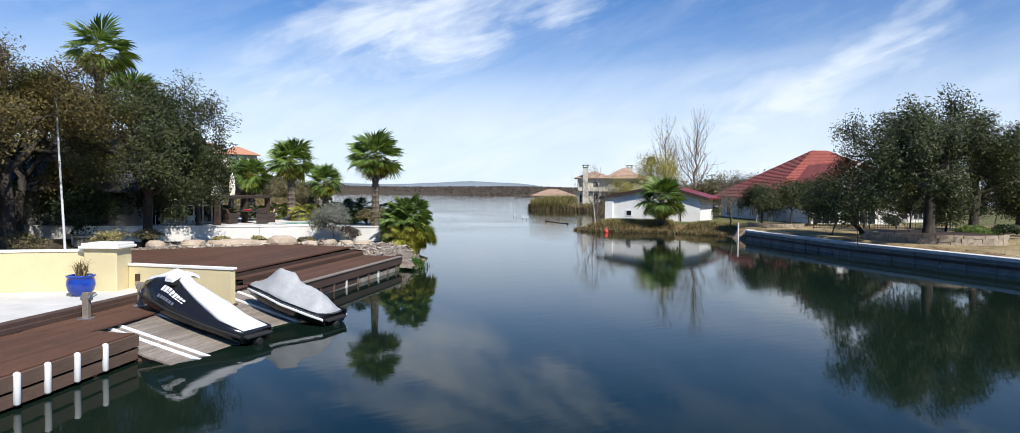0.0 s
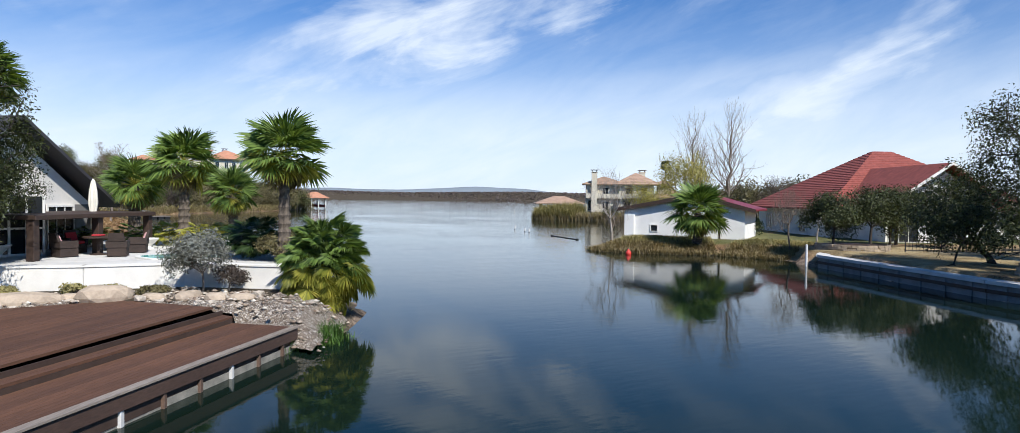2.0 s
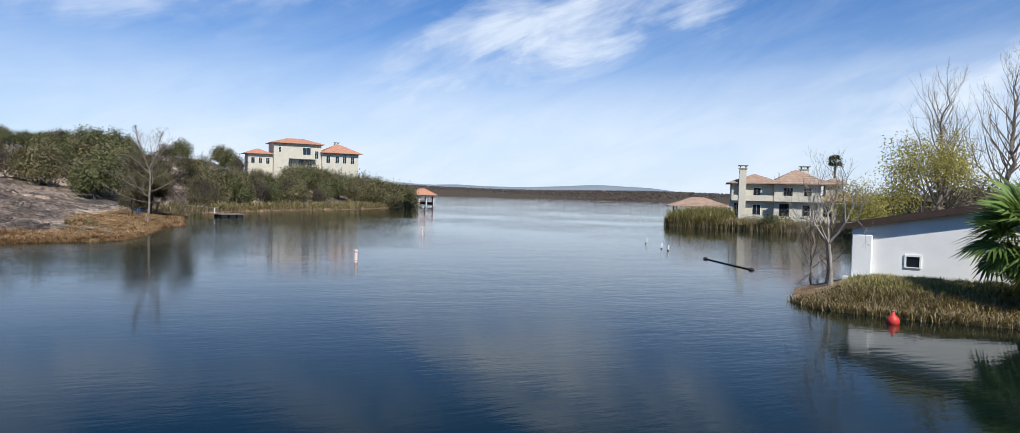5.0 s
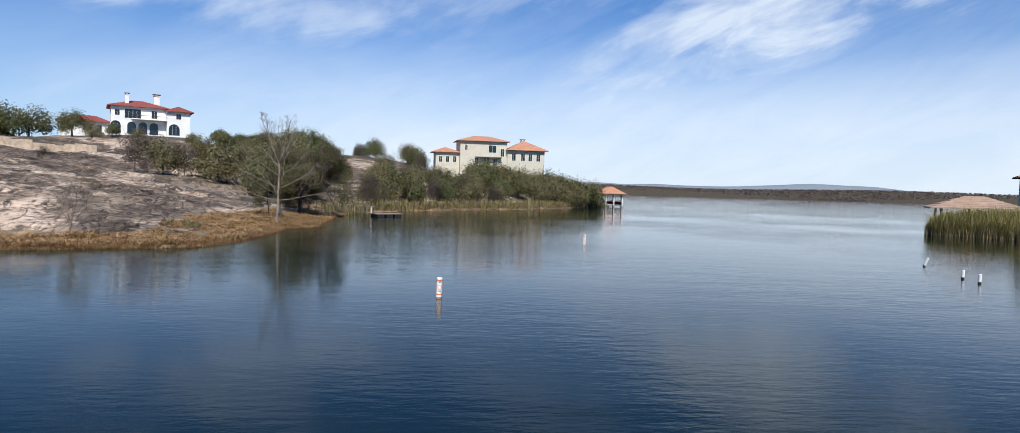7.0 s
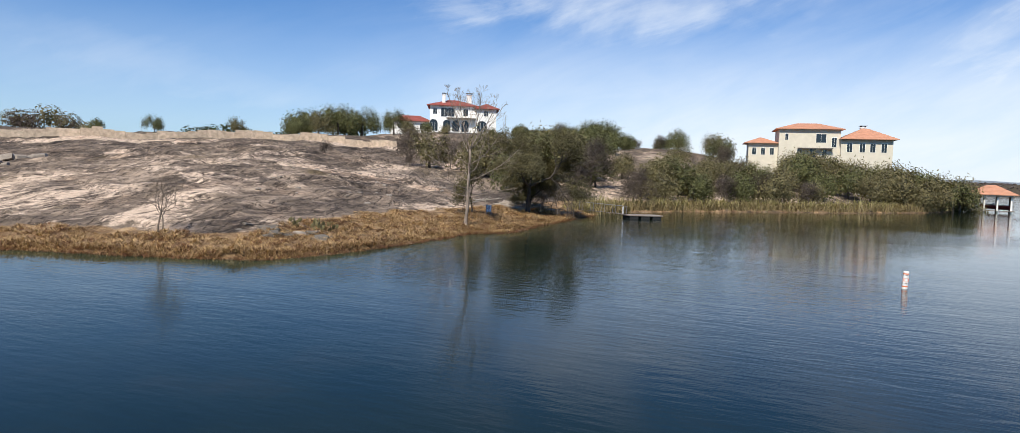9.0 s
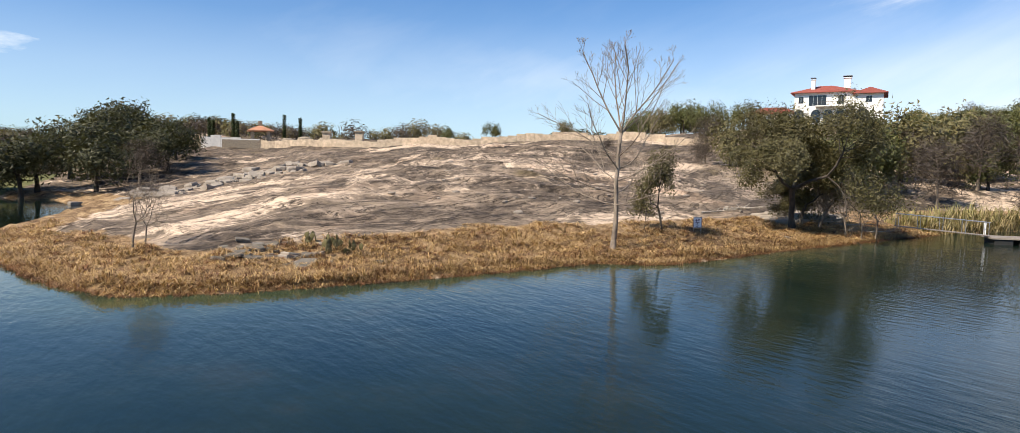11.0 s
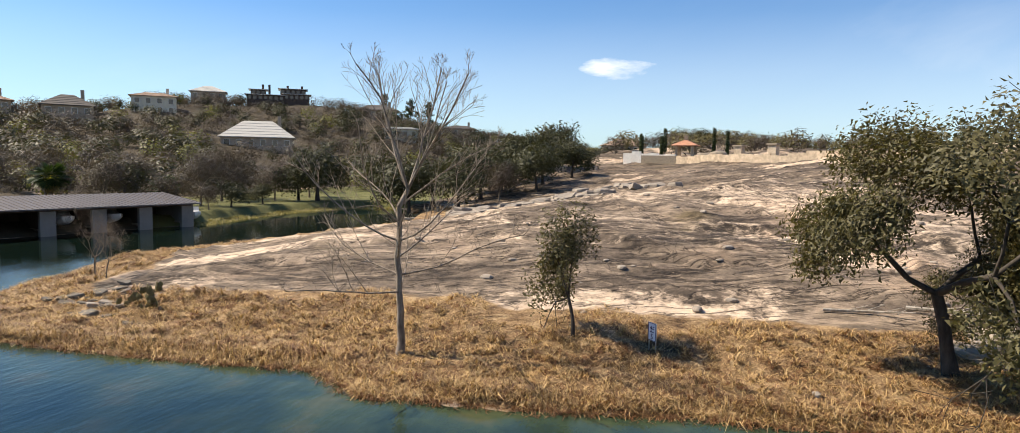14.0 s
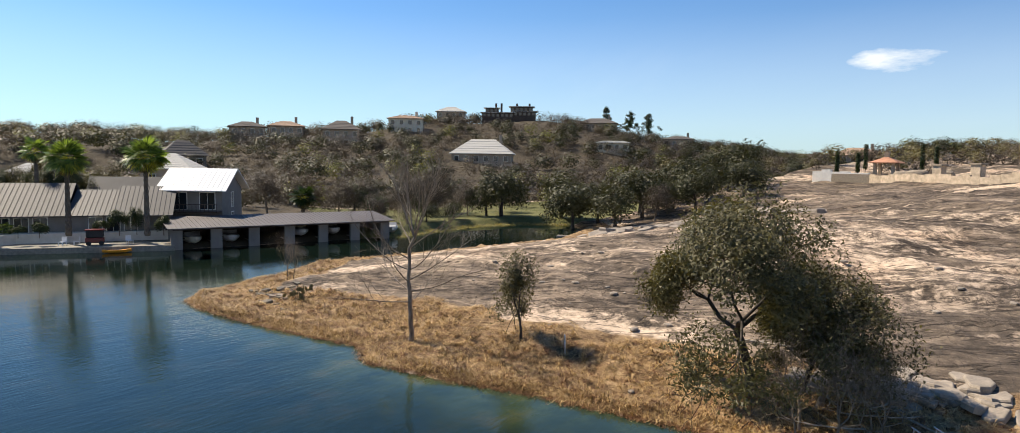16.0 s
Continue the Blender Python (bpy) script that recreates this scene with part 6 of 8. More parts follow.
def woods(name, label, mat, seed, count, spots, per, size, tall, slim=0.7):
    """A far wood: many small crowns of loose leaf clumps over the ground, one object."""
    rng = np.random.RandomState(seed)
    x, y, h = spots(rng, count)
    z = lie(x, y)[0]
    n = len(x)
    c = np.repeat(np.stack([x, y, z], -1), per, 0)
    r = np.repeat(h, per)[:, None]
    d = rng.normal(0, 1, (n * per, 3))
    d /= np.linalg.norm(d, axis=1, keepdims=True)
    d *= rng.rand(n * per, 1) ** 0.4
    c = c + d * r * np.array([0.55, 0.55, 0.42]) + np.array([0, 0, 0.55]) * r * tall
    nn = 0.22 * rng.normal(0, 1, (n * per, 3)) + d + np.array([0, 0, 0.6])
    nn /= np.linalg.norm(nn, axis=1, keepdims=True)
    a = np.cross(nn, rng.normal(0, 1, (n * per, 3)))
    a /= np.linalg.norm(a, axis=1, keepdims=True) + 1e-9
    b = np.cross(nn, a)
    s = size * r / 5 * (0.6 + 0.8 * rng.rand(n * per, 1))
    V = np.stack([c - a * s - b * s * slim, c + a * s, c - a * s * 0.6 + b * s * slim], 1).reshape(-1, 3)
    me = fast_mesh(name, V, np.arange(3 * n * per).reshape(-1, 3))
    me.materials.append(M[mat])
    return tagged(new(name, me), label, "woods", kind="stuff")


def hillside(rng, n):
    x = -330 + 400 * rng.rand(n)
    y = 12 - 225 * rng.rand(n) ** 1.1
    keep = (x < -46 - 0.0 * y) | (y < -10)
    keep &= ~((x > -118) & (x < -66) & (y > 8)) & ((x < -12) | (y < -44))
    keep &= (np.hypot(x + 130, y + 74) > 11) & (np.hypot(x + 178, y + 150) > 20) & (np.hypot(x + 120, y + 132) > 9)
    x, y = x[keep], y[keep]
    return x, y, 4.0 + 3.5 * rng.rand(len(x))


def beyond(rng, n):
    x = -420 + 250 * rng.rand(n)
    y = -60 + 150 * rng.rand(n)
    keep = (x < -172) & (np.hypot(x + 161, y - 47) > 14)
    return x[keep], y[keep], 4 + 3.0 * rng.rand(keep.sum()) ** 2


def north_wood(rng, n):
    x = -330 + 170 * rng.rand(n)
    y = 120 + 200 * rng.rand(n)
    keep = (np.hypot(x + 193, y - 186) > 26) & (x < -178 + 0.2 * (y - 200))
    return x[keep], y[keep], 5 + 3.0 * rng.rand(keep.sum())


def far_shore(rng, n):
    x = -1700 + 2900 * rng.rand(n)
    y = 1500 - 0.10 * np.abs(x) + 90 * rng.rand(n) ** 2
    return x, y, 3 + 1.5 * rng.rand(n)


woods("hill_woods", "mixed evergreen woods on the hillside", "woods", 5, 640, hillside, 340, 0.24, 0.85)
woods("hill_scrub", "leafless grey-brown scrub on the hillside", "scrub", 6, 1700, hillside, 210, 0.46, 0.8, 0.13)
woods("hill_spring_trees", "yellow-green budding trees among the hillside scrub", "bud", 26, 150, hillside, 300, 0.22, 0.85)
woods("ridge_woods", "dark live oaks along the ridge", "oak_brown", 7, 170, beyond, 330, 0.27, 0.9)
woods("ridge_scrub", "grey-brown scrub along the ridge", "scrub", 17, 200, beyond, 180, 0.55, 0.7, 0.16)
woods("north_woods", "dark live oaks behind the white mansion", "oak_dark", 8, 120, north_wood, 300, 0.34, 0.9)
woods("far_woods", "haze-paled brown winter woods on the far lake shore", "far_woods", 9, 6000, far_shore, 20, 1.5, 0.6)

for x, y, kind, s in ((38.4, 156, green_oak, 0.5), (33.5, 140, green_oak, 0.42), (36.5, 145, shrub_oak, 0.6), (40, 150, green_oak, 0.8)):
    put(kind, x, y, rng.rand() * 360, s)

# ---------------------------------------------------------------- palms
palm("fan_palm", -7.3, 35.6, 1.66, 3.9, 1.5, "slim fan palm with a dark ringed trunk by the water", 3, 40, trunk=0.19)
palm("fan_palm", -14.0, 42.4, 1.70, 3.9, 1.62, "fan palm with a shaggy trunk on the terrace", 5, 42, trunk=0.22)
palm("fan_palm", -11.7, 42.2, 1.70, 2.5, 1.25, "short fan palm with yellow-green lower fans", 7, 32, trunk=0.19, dead=14)
palm("fan_palm", -17.4, 44.6, 1.70, 2.9, 1.45, "fan palm with a thick trunk beside the parasol", 8, 34, trunk=0.22)
palm("fan_palm", -18.8, 47.0, 1.70, 2.9, 1.5, "fan palm leaning over the quay", 9, 30, trunk=0.2)
palm("tall_palm", -34.4, 48.9, 1.70, 8.6, 2.3, "tall fan palm on the quay", 11, 40, trunk=0.24)
palm("tall_palm", -26.6, 46.6, 1.70, 8.3, 2.3, "tall fan palm in front of the metal-roofed house", 12, 40, trunk=0.24)
palm("tall_palm", -21.6, 34.0, 1.0, 9.9, 1.75, "tall fan palm rising above the live oaks", 17, 24, trunk=0.24)
palm("fan_palm", 16.2, 64.0, 0.9, 2.3, 2.4, "stout fan palm with a skirt of dead fans by the hut", 13, 44, trunk=0.3, dead=24)
palm("fan_palm", 42.0, 176, 1.6, 11.2, 1.5, "tall dark fan palm beside the far villa", 14, 28, trunk=0.22, mat="palm_dark")
palm("fan_palm", -54.6, 26.5, 2.0, 2.4, 2.0, "dark fan palm on the inlet bank", 15, 34, mat="palm_dark")
palm("fan_palm", -64.6, 33.5, 1.6, 1.8, 1.7, "dark fan palm by the lawn", 16, 34, mat="palm_dark")


def fan_bush(name, x, y, z, r, tall, count, mat, label, seed, length=0.5, yellow=0):
    rng = np.random.RandomState(seed)
    t = thing(name, label, "shrub", (x, y, z), seed * 30.0, "fan palm shrubs")
    V, F, S, T = [], [], [], []
    k = j = 0
    for i in range(count):
        az, u = i * 2.39996, (i + 0.5) / count
        el = math.asin(1 - u * 1.78)
        c = np.array([0, 0, tall * 0.52])
        a, b, s2, t2 = fans(np.random.RandomState(seed * 100 + i), 1, c, r * (0.62 + 0.2 * rng.rand()), length * (0.8 + 0.4 * rng.rand()), el - 0.05, el + 0.05, 0.26, 26, az, 0.42)
        a[:, 2] = c[2] + (a[:, 2] - c[2]) * tall / r * 0.52
        s2[:, 2] = c[2] + (s2[:, 2] - c[2]) * tall / r * 0.5
        V.append(a), F.append(b + k), S.append(s2), T.append(t2 + j)
        k, j = k + len(a), j + len(s2)
    cut = count - yellow
    m = len(V[0])
    mesh_part("crown", fast_mesh("crown", np.concatenate(V[:cut]), np.concatenate(F[:cut])), mat, t)
    if yellow:
        mesh_part("lower_crown", fast_mesh("lower_crown", np.concatenate(V[cut:]), np.concatenate(F[cut:]) - F[cut].min()), "palm_yellow", t, "yellow-green lower fans")
    mesh_part("stalk_ring", fast_mesh("stalk_ring", np.concatenate(S), np.concatenate(T)), "palm_dark", t)
    return t


fan_bush("fan_palm_shrub", -5.25, 33.2, 0.30, 1.36, 3.05, 200, "palm", "big rounded fan palm shrub hanging over the water", 2, 0.55, 100)
for k, (x, y, r, h) in enumerate(((-8.6, 37.0, 1.1, 1.5), (-7.0, 37.4, 1.0, 1.4), (-9.6, 38.6, 1.1, 1.5), (-6.2, 36.4, 0.8, 1.1), (-10.4, 40.4, 1.0, 1.3))):
    fan_bush("fan_palm_shrub", x, y, 1.66, r, h, 44, "palm_dark", "dark low fan palm shrub behind the white wall", 20 + k, 0.5)
for k, (x, y, r, h) in enumerate(((-13.0, 41.6, 0.9, 1.1), (-15.2, 43.6, 0.9, 1.1), (-12.4, 43.2, 0.8, 1.1), (-16.4, 42.8, 0.8, 1.0), (-18.6, 42.5, 0.9, 1.0), (-20.2, 44.6, 1.0, 1.2))):
    fan_bush("fan_palm_shrub", x, y, 1.70, r, h, 34, "palm_yellow" if k < 3 else "palm", "low bright green fan palm shrub on the terrace", 30 + k, 0.45)


def bush(x, y, z, r, h, count, size, mat, label, seed, bark_mat="bark_twig", name="shrub", group=""):
    rng = np.random.RandomState(seed)
    t = thing(name, label, "shrub", (x, y, z), group=group)
    pieces, tips = limbs(rng, h * 0.92, r * 0.9, 0.035, 4, 3, 0.08, 0.4)
    mesh_part("stem", limb_mesh(pieces, 0.003), bark_mat, t)
    spots = [p for p, _ in tips]
    mesh_part("foliage", leaf_mesh(rng, spots, count, size, (r * 0.12, r * 0.12, h * 0.09), name="leaves"), mat, t)
    return t


bush(-9.0, 32.9, 0.95, 1.1, 2.0, 8000, 0.028, "sage", "grey-leaved sage bush against the white wall", 41)
bush(-8.3, 33.2, 0.95, 0.6, 0.9, 1600, 0.026, "scrub", "grey-brown twiggy shrub by the white wall", 42)
bush(-7.6, 36.2, 1.66, 0.9, 1.2, 3500, 0.035, "oak_brown", "brown-green shrub round the palm's foot", 43)
for k, (x, y, r, h) in enumerate(((-11.2, 31.9, 0.5, 0.4), (-10.2, 32.3, 0.5, 0.35), (-14.0, 31.2, 0.6, 0.4), (-16.8, 29.8, 0.9, 0.8), (-17.6, 27.6, 0.9, 0.9), (-19.6, 25.6, 1.0, 0.9), (-12.6, 32.2, 0.4, 0.4))):
    bush(x, y, 0.95, r, h, 1200, 0.03, "oak_brown" if k % 2 else "reed_green", "low olive garden shrub beside the deck", 44 + k, group="garden shrubs")
# shrubs added to stand for the dark shade beneath the oaks
for k, (x, y) in enumerate(((-21.5, 31.5), (-20, 34.2), (-23, 27.5), (-26, 25), (-26, 31), (-22.6, 34.5))):
    bush(x, y, 0.95, 1.8, 3.2, 3500, 0.06, "oak_dark", "dark shrub added for the shade under the trees", 52 + k, group="shade shrubs")
for k, (x, y, r, h) in enumerate(((24.0, 73.0, 1.2, 1.9), (33.5, 44.0, 1.3, 0.9), (35.0, 43.2, 1.2, 1.0), (42, 60, 1.5, 1.6), (38, 62, 1.2, 1.2))):
    bush(x, y, 0.9, r, h, 3000, 0.05, "oak_dark" if k != 1 else "palm", "dark green clipped garden shrub on the lawn", 60 + k, group="lawn shrubs")
for k, (x, y, r, h) in enumerate(((-24, 47.3, 0.8, 1.4), (-29.6, 47.2, 0.9, 1.5), (-31.5, 47.0, 1.0, 2.6), (-33.2, 46.6, 1.0, 2.8), (-36.0, 48.0, 0.9, 2.0), (-22.0, 46.8, 0.8, 1.0))):
    bush(x, y, 1.7, r, h, 2600, 0.05, "oak_dark", "dark leafy shrub along the quay terrace", 70 + k, group="quay shrubs")


# ---------------------------------------------------------------- reeds and grass
def reed_bed(name, label, mat, seed, count, where, height, width, lean=0.35, per=5):
    rng = np.random.RandomState(seed)
    x, y = where(rng, count)
    z = lie(x, y)[0]
    me = blades(rng, x, y, np.maximum(z, -0.15) - 0.05, height, width, lean, per, name)
    me.materials.append(M[mat])
    return tagged(new(name, me), label, "grass", kind="stuff")


def along(points, inner, outer):
    """Scatters spots along a line of corners, from inner to outer metres to its left."""
    def where(rng, n):
        p = np.array(points, float)
        seg = np.diff(p, axis=0)
        ln = np.hypot(*seg.T)
        i = rng.choice(len(seg), n, p=ln / ln.sum())
        u = rng.rand(n)
        d = inner + (outer - inner) * rng.rand(n)
        nrm = np.stack([-seg[:, 1], seg[:, 0]], -1) / ln[:, None]
        q = p[i] + seg[i] * u[:, None] + nrm[i] * d[:, None]
        return q[:, 0], q[:, 1]
    return where


POINT = [(-50, 67), (-46, 73), (-41, 78), (-38.8, 81.5), (-39.8, 85), (-42.5, 90), (-45.5, 95), (-47.6, 98), (-47.1, 101), (-49.8, 105), (-53, 109), (-56.5, 114.5), (-61, 121), (-64, 126)]


def shore_band(lo, hi, box):
    """Spots on the granite point whose distance from the water lies between lo and hi."""
    def where(rng, n):
        xs, ys = [], []
        while sum(map(len, xs)) < n:
            x, y = box[0] + (box[2] - box[0]) * rng.rand(4000), box[1] + (box[3] - box[1]) * rng.rand(4000)
            w = inside_by(WEST, x, y) + 1.1 * wave(x, y, 9, 21)
            k = (w > lo) & (w < np.minimum(hi, 3.9 + 3.0 * ease(y, 80, 92))) & (inside_by(WEST, x, y) > -0.25) & (y > 66 + 0.2 * (x + 50))
            xs.append(x[k]), ys.append(y[k])
        return np.concatenate(xs)[:n], np.concatenate(ys)[:n]
    return where


SHORE = (-66, 66, -37, 128)
reed_bed("dry_grass", "flattened golden dry grass along the rock's shore", "straw", 3, 14000, shore_band(-0.5, 7.0, SHORE), 0.17, 0.013, 2.3, 7)
reed_bed("grass_clumps", "tangled clumps of taller dry grass on the shore", "straw", 33, 1700, shore_band(-0.4, 6.6, SHORE), 0.30, 0.016, 1.7, 11)
reed_bed("rusty_grass", "rust-brown matted dead grass on the shore", "rust", 31, 10000, shore_band(-0.5, 6.6, SHORE), 0.16, 0.014, 2.2, 5)
reed_bed("rusty_reeds", "rust-coloured dead reeds at the waterline", "rust", 4, 4500, along(POINT, -0.5, 1.0), 0.24, 0.014, 1.3, 5)
reed_bed("shore_tussocks", "taller dry grass tussocks on the bank's lip", "straw", 5, 2600, along(POINT, -0.1, 0.7), 0.34, 0.014, 1.3, 6)
HUT = [(8.1, 66.5), (8.6, 64.3), (12, 62.6), (17, 61.6), (20.6, 57.8)]
reed_bed("brown_reeds", "brown winter reeds below the hut", "reed", 6, 2600, along(HUT, -0.3, 2.2), 0.42, 0.02, 0.7, 6)
reed_bed("hut_grass", "olive grass around the hut", "reed_green", 7, 2600, along(HUT, 1.5, 6.0), 0.3, 0.016, 0.6, 6)
CANE = [(8.6, 151.5), (8.2, 148.5), (15.8, 144.3), (23, 138), (33, 134)]
reed_bed("tall_reeds", "tall olive-yellow cane reeds on the low point", "reed_green", 8, 4200, along(CANE[:3], -0.2, 6.5), 1.1 + 1.6 * np.random.RandomState(88).rand(4200), 0.032, 0.42, 6)
reed_bed("reed_fringe", "brown reed fringe along the low point", "reed", 9, 2000, along(CANE, -0.5, 1.6), 1.3, 0.035, 0.35, 6)
reed_bed("low_cane", "lower olive reeds before the villa lawn", "reed_green", 19, 1500, along(CANE[2:], 0.0, 3.5), 0.9, 0.035, 0.4, 5)
WESTERN = [(-64, 126), (-69, 138), (-69, 150), (-67, 165), (-63, 180), (-61, 205), (-63, 225)]
reed_bed("shore_reeds", "tan and olive reeds along the wooded shore", "reed", 10, 4200, along(WESTERN, 0.0, 3.2), 0.35 + 1.1 * np.random.RandomState(89).rand(4200) ** 1.5, 0.035, 0.6, 5)
reed_bed("shore_cane", "tan cane along the wooded shore", "reed_green", 11, 2000, along(WESTERN, 0.8, 4.5), 0.5 + 1.3 * np.random.RandomState(90).rand(2000) ** 1.5, 0.035, 0.6, 5)
reed_bed("green_sedge", "bright green sedge at the deck's corner", "grass_green", 12, 420, lambda r, n: (-4.75 + r.normal(0, 0.32, n), 30.35 + r.normal(0, 0.42, n)), 0.50, 0.011, 0.5, 6)
INLET = [(-62, 45.5), (-70, 39), (-80, 33), (-90, 31), (-97, 36)]
reed_bed("inlet_grass", "rough olive grass on the inlet's bank", "reed_green", 13, 1800, along(INLET[::-1], 0.0, 2.5), 0.4, 0.025, 0.7, 5)
reed_bed("lawn_tufts", "thin dry tufts on the lawn by the sea wall", "straw", 14, 2200, lambda r, n: (24.5 + 18 * r.rand(n), 28 + 30 * r.rand(n)), 0.10, 0.012, 0.8, 5)


# ---------------------------------------------------------------- buildings
def hip_roof(g, x0, y0, x1, y1, z0, z1, courses=8, lip=0.05):
    """A hipped roof in stepped courses; the ridge runs along the longer side."""
    half = min(x1 - x0, y1 - y0) / 2 * 0.985
    rings = []
    for k in range(courses):
        for u, dz in ((k / courses, lip), ((k + 1) / courses, 0.0)):
            i, z = half * u, z0 + (z1 - z0) * u + dz
            rings.append([(x0 + i, y0 + i, z), (x1 - i, y0 + i, z), (x1 - i, y1 - i, z), (x0 + i, y1 - i, z)])
    rings.insert(0, [(x0, y0, z0 - 0.12), (x1, y0, z0 - 0.12), (x1, y1, z0 - 0.12), (x0, y1, z0 - 0.12)])
    return g.loft(rings)


def gable_roof(g, x0, y0, x1, y1, z0, z1, thick=0.12):
    """A gabled roof as a slab of two slopes; the ridge runs along x."""
    ym = (y0 + y1) / 2
    prof = [(y0, z0), (ym, z1), (y1, z0), (y1, z0 + thick), (ym, z1 + thick), (y0, z0 + thick)]
    return g.loft([[(x, y, z) for y, z in prof] for x in (x0, x1)])


def seams(g, x0, y0, x1, y1, z0, z1, pitch=0.5, thick=0.12):
    """Standing seams on both slopes of such a roof."""
    ym, n = (y0 + y1) / 2, int((x1 - x0) / pitch)
    for k in range(n + 1):
        x = x0 + (x1 - x0) * k / n
        for ya in (y0, y1):
            g.loft([[(x - 0.02, ya, z0 + thick), (x + 0.02, ya, z0 + thick), (x + 0.02, ya, z0 + thick + 0.05), (x - 0.02, ya, z0 + thick + 0.05)],
                    [(x - 0.02, ym, z1 + thick), (x + 0.02, ym, z1 + thick), (x + 0.02, ym, z1 + thick + 0.05), (x - 0.02, ym, z1 + thick + 0.05)]])
    return g


def outline(w, h, arch, n=7):
    if not arch:
        return [(-w / 2, 0), (w / 2, 0), (w / 2, h), (-w / 2, h)]
    r = w / 2
    return [(-r, 0), (r, 0)] + [(r * math.cos(a), h - r + r * math.sin(a)) for a in np.linspace(0, math.pi, n)]


def window(house, m, x, z, w, h, arch=False, frame_mat="white_cap", bars=1, name="window"):
    """A window in a wall whose plane is m's xz plane, facing -y: a raised frame, a pane set back, and a bar."""
    win = new(name)
    win.parent = house
    out, inn = outline(w + 0.16, h + 0.14, arch), outline(w, h, arch)
    g = Geo()
    f = lambda p, y, dz=0.0: tuple(m @ Vector((x + p[0], y, z + p[1] + dz)))
    n = len(out)
    g.loft([[f(p, 0.0, -0.04) for p in out], [f(p, -0.06, -0.04) for p in out], [f(p, -0.06, 0.0) for p in inn], [f(p, -0.004, 0.0) for p in inn]], caps=False)
    g.obj("frame", frame_mat, win)
    g = Geo()
    g.face(*[f(p, -0.012) for p in inn])
    g.obj("pane", "glass", win)
    if bars:
        g = Geo()
        for k in range(bars):
            bx = -w / 2 + w * (k + 1) / (bars + 1)
            g.loft([[f((bx - 0.02, zz), -0.014) for zz in (0, h * (0.8 if arch else 1))] + [f((bx + 0.02, zz), -0.014) for zz in (h * (0.8 if arch else 1), 0)],
                    [f((bx - 0.02, zz), -0.04) for zz in (0, h * (0.8 if arch else 1))] + [f((bx + 0.02, zz), -0.04) for zz in (h * (0.8 if arch else 1), 0)]])
        g.obj("bar", frame_mat, win)
    return win


def side(x0, y0, x1, y1, which):
    """The frame of one wall of a box in its house: south, east, north or west; x from its left end, seen from outside."""
    return {"s": pose(x0, y0, 0, 0, 0, 0), "e": pose(x1, y0, 0, 0, 0, 90), "n": pose(x1, y1, 0, 0, 0, 180), "w": pose(x0, y1, 0, 0, 0, -90)}[which]


def block(house, x0, y0, x1, y1, z0, z1, mat):
    return Geo().box(x0, y0, z0, x1, y1, z1).obj("wall", mat, house)


def chimney(house, x, y, z0, z1, w, mat="mansion_wall", cap="shingle_dark"):
    c = Geo().box(x - w / 2, y - w / 2, z0, x + w / 2, y + w / 2, z1, 0.02).obj("chimney", mat, house)
    Geo().box(x - w * 0.62, y - w * 0.62, z1, x + w * 0.62, y + w * 0.62, z1 + 0.12, 0.01).obj("cap", mat, c)
    for sx in (-0.4, 0.4):
        for sy in (-0.4, 0.4):
            Geo().box(x + w * sx - 0.07, y + w * sy - 0.07, z1 + 0.12, x + w * sx + 0.07, y + w * sy + 0.07, z1 + 0.5).obj("pier", cap, c)
    Geo().box(x - w * 0.7, y - w * 0.7, z1 + 0.5, x + w * 0.7, y + w * 0.7, z1 + 0.62, 0.02).obj("hood", cap, c)


def house_at(label, x, y, z, rz, category="house", name="house", group=""):
    return thing(name, label, category, (x, y, z), rz, group)


# white mansion on the hill, arcaded front to local -y
h = house_at("white two-storey mansion with arches and red tile roofs", -191.9, 186.9, 17.6, 58)
block(h, -9.2, -4.0, 5.2, 8, -3, 8.2, "mansion_wall")
block(h, 5.2, -6.0, 11.6, 6, -3, 7.4, "mansion_wall")
block(h, -22, 2.0, -9.2, 9, -3, 3.4, "mansion_wall")
hip_roof(Geo(), -10.2, -5.0, 6.2, 9, 8.2, 10.5, 8, 0.08).obj("roof", "tile_red", h)
hip_roof(Geo(), 4.6, -7.0, 12.6, 7, 7.4, 9.2, 6, 0.08).obj("roof", "tile_red", h)
hip_roof(Geo(), -23, 1.0, -8.6, 10, 3.4, 5.4, 6, 0.08).obj("roof", "tile_red", h)
s_ = side(-9.2, -4.0, 5.2, 8, "s")
for k, (x, w, hh) in enumerate(((1.2, 2.6, 3.7), (5.3, 2.3, 3.6), (8.2, 2.3, 3.6), (11.1, 2.3, 3.6))):
    window(h, s_, x, 0.1, w, hh, True, bars=2 if k == 0 else 0)
window(h, s_, 5.6, 4.7, 4.2, 2.7, bars=3)
window(h, s_, 11.2, 5.0, 1.4, 2.2)
window(h, s_, 1.6, 5.4, 1.2, 1.7)
s_ = side(5.2, -6.0, 11.6, 6, "s")
window(h, s_, 2.0, 0.2, 3.0, 3.4, True, bars=2)
window(h, s_, 3.2, 5.1, 1.3, 1.6)
s_ = side(-9.2, -4.0, 5.2, 8, "w")
window(h, s_, 9.5, 0.6, 1.4, 2.6, True)
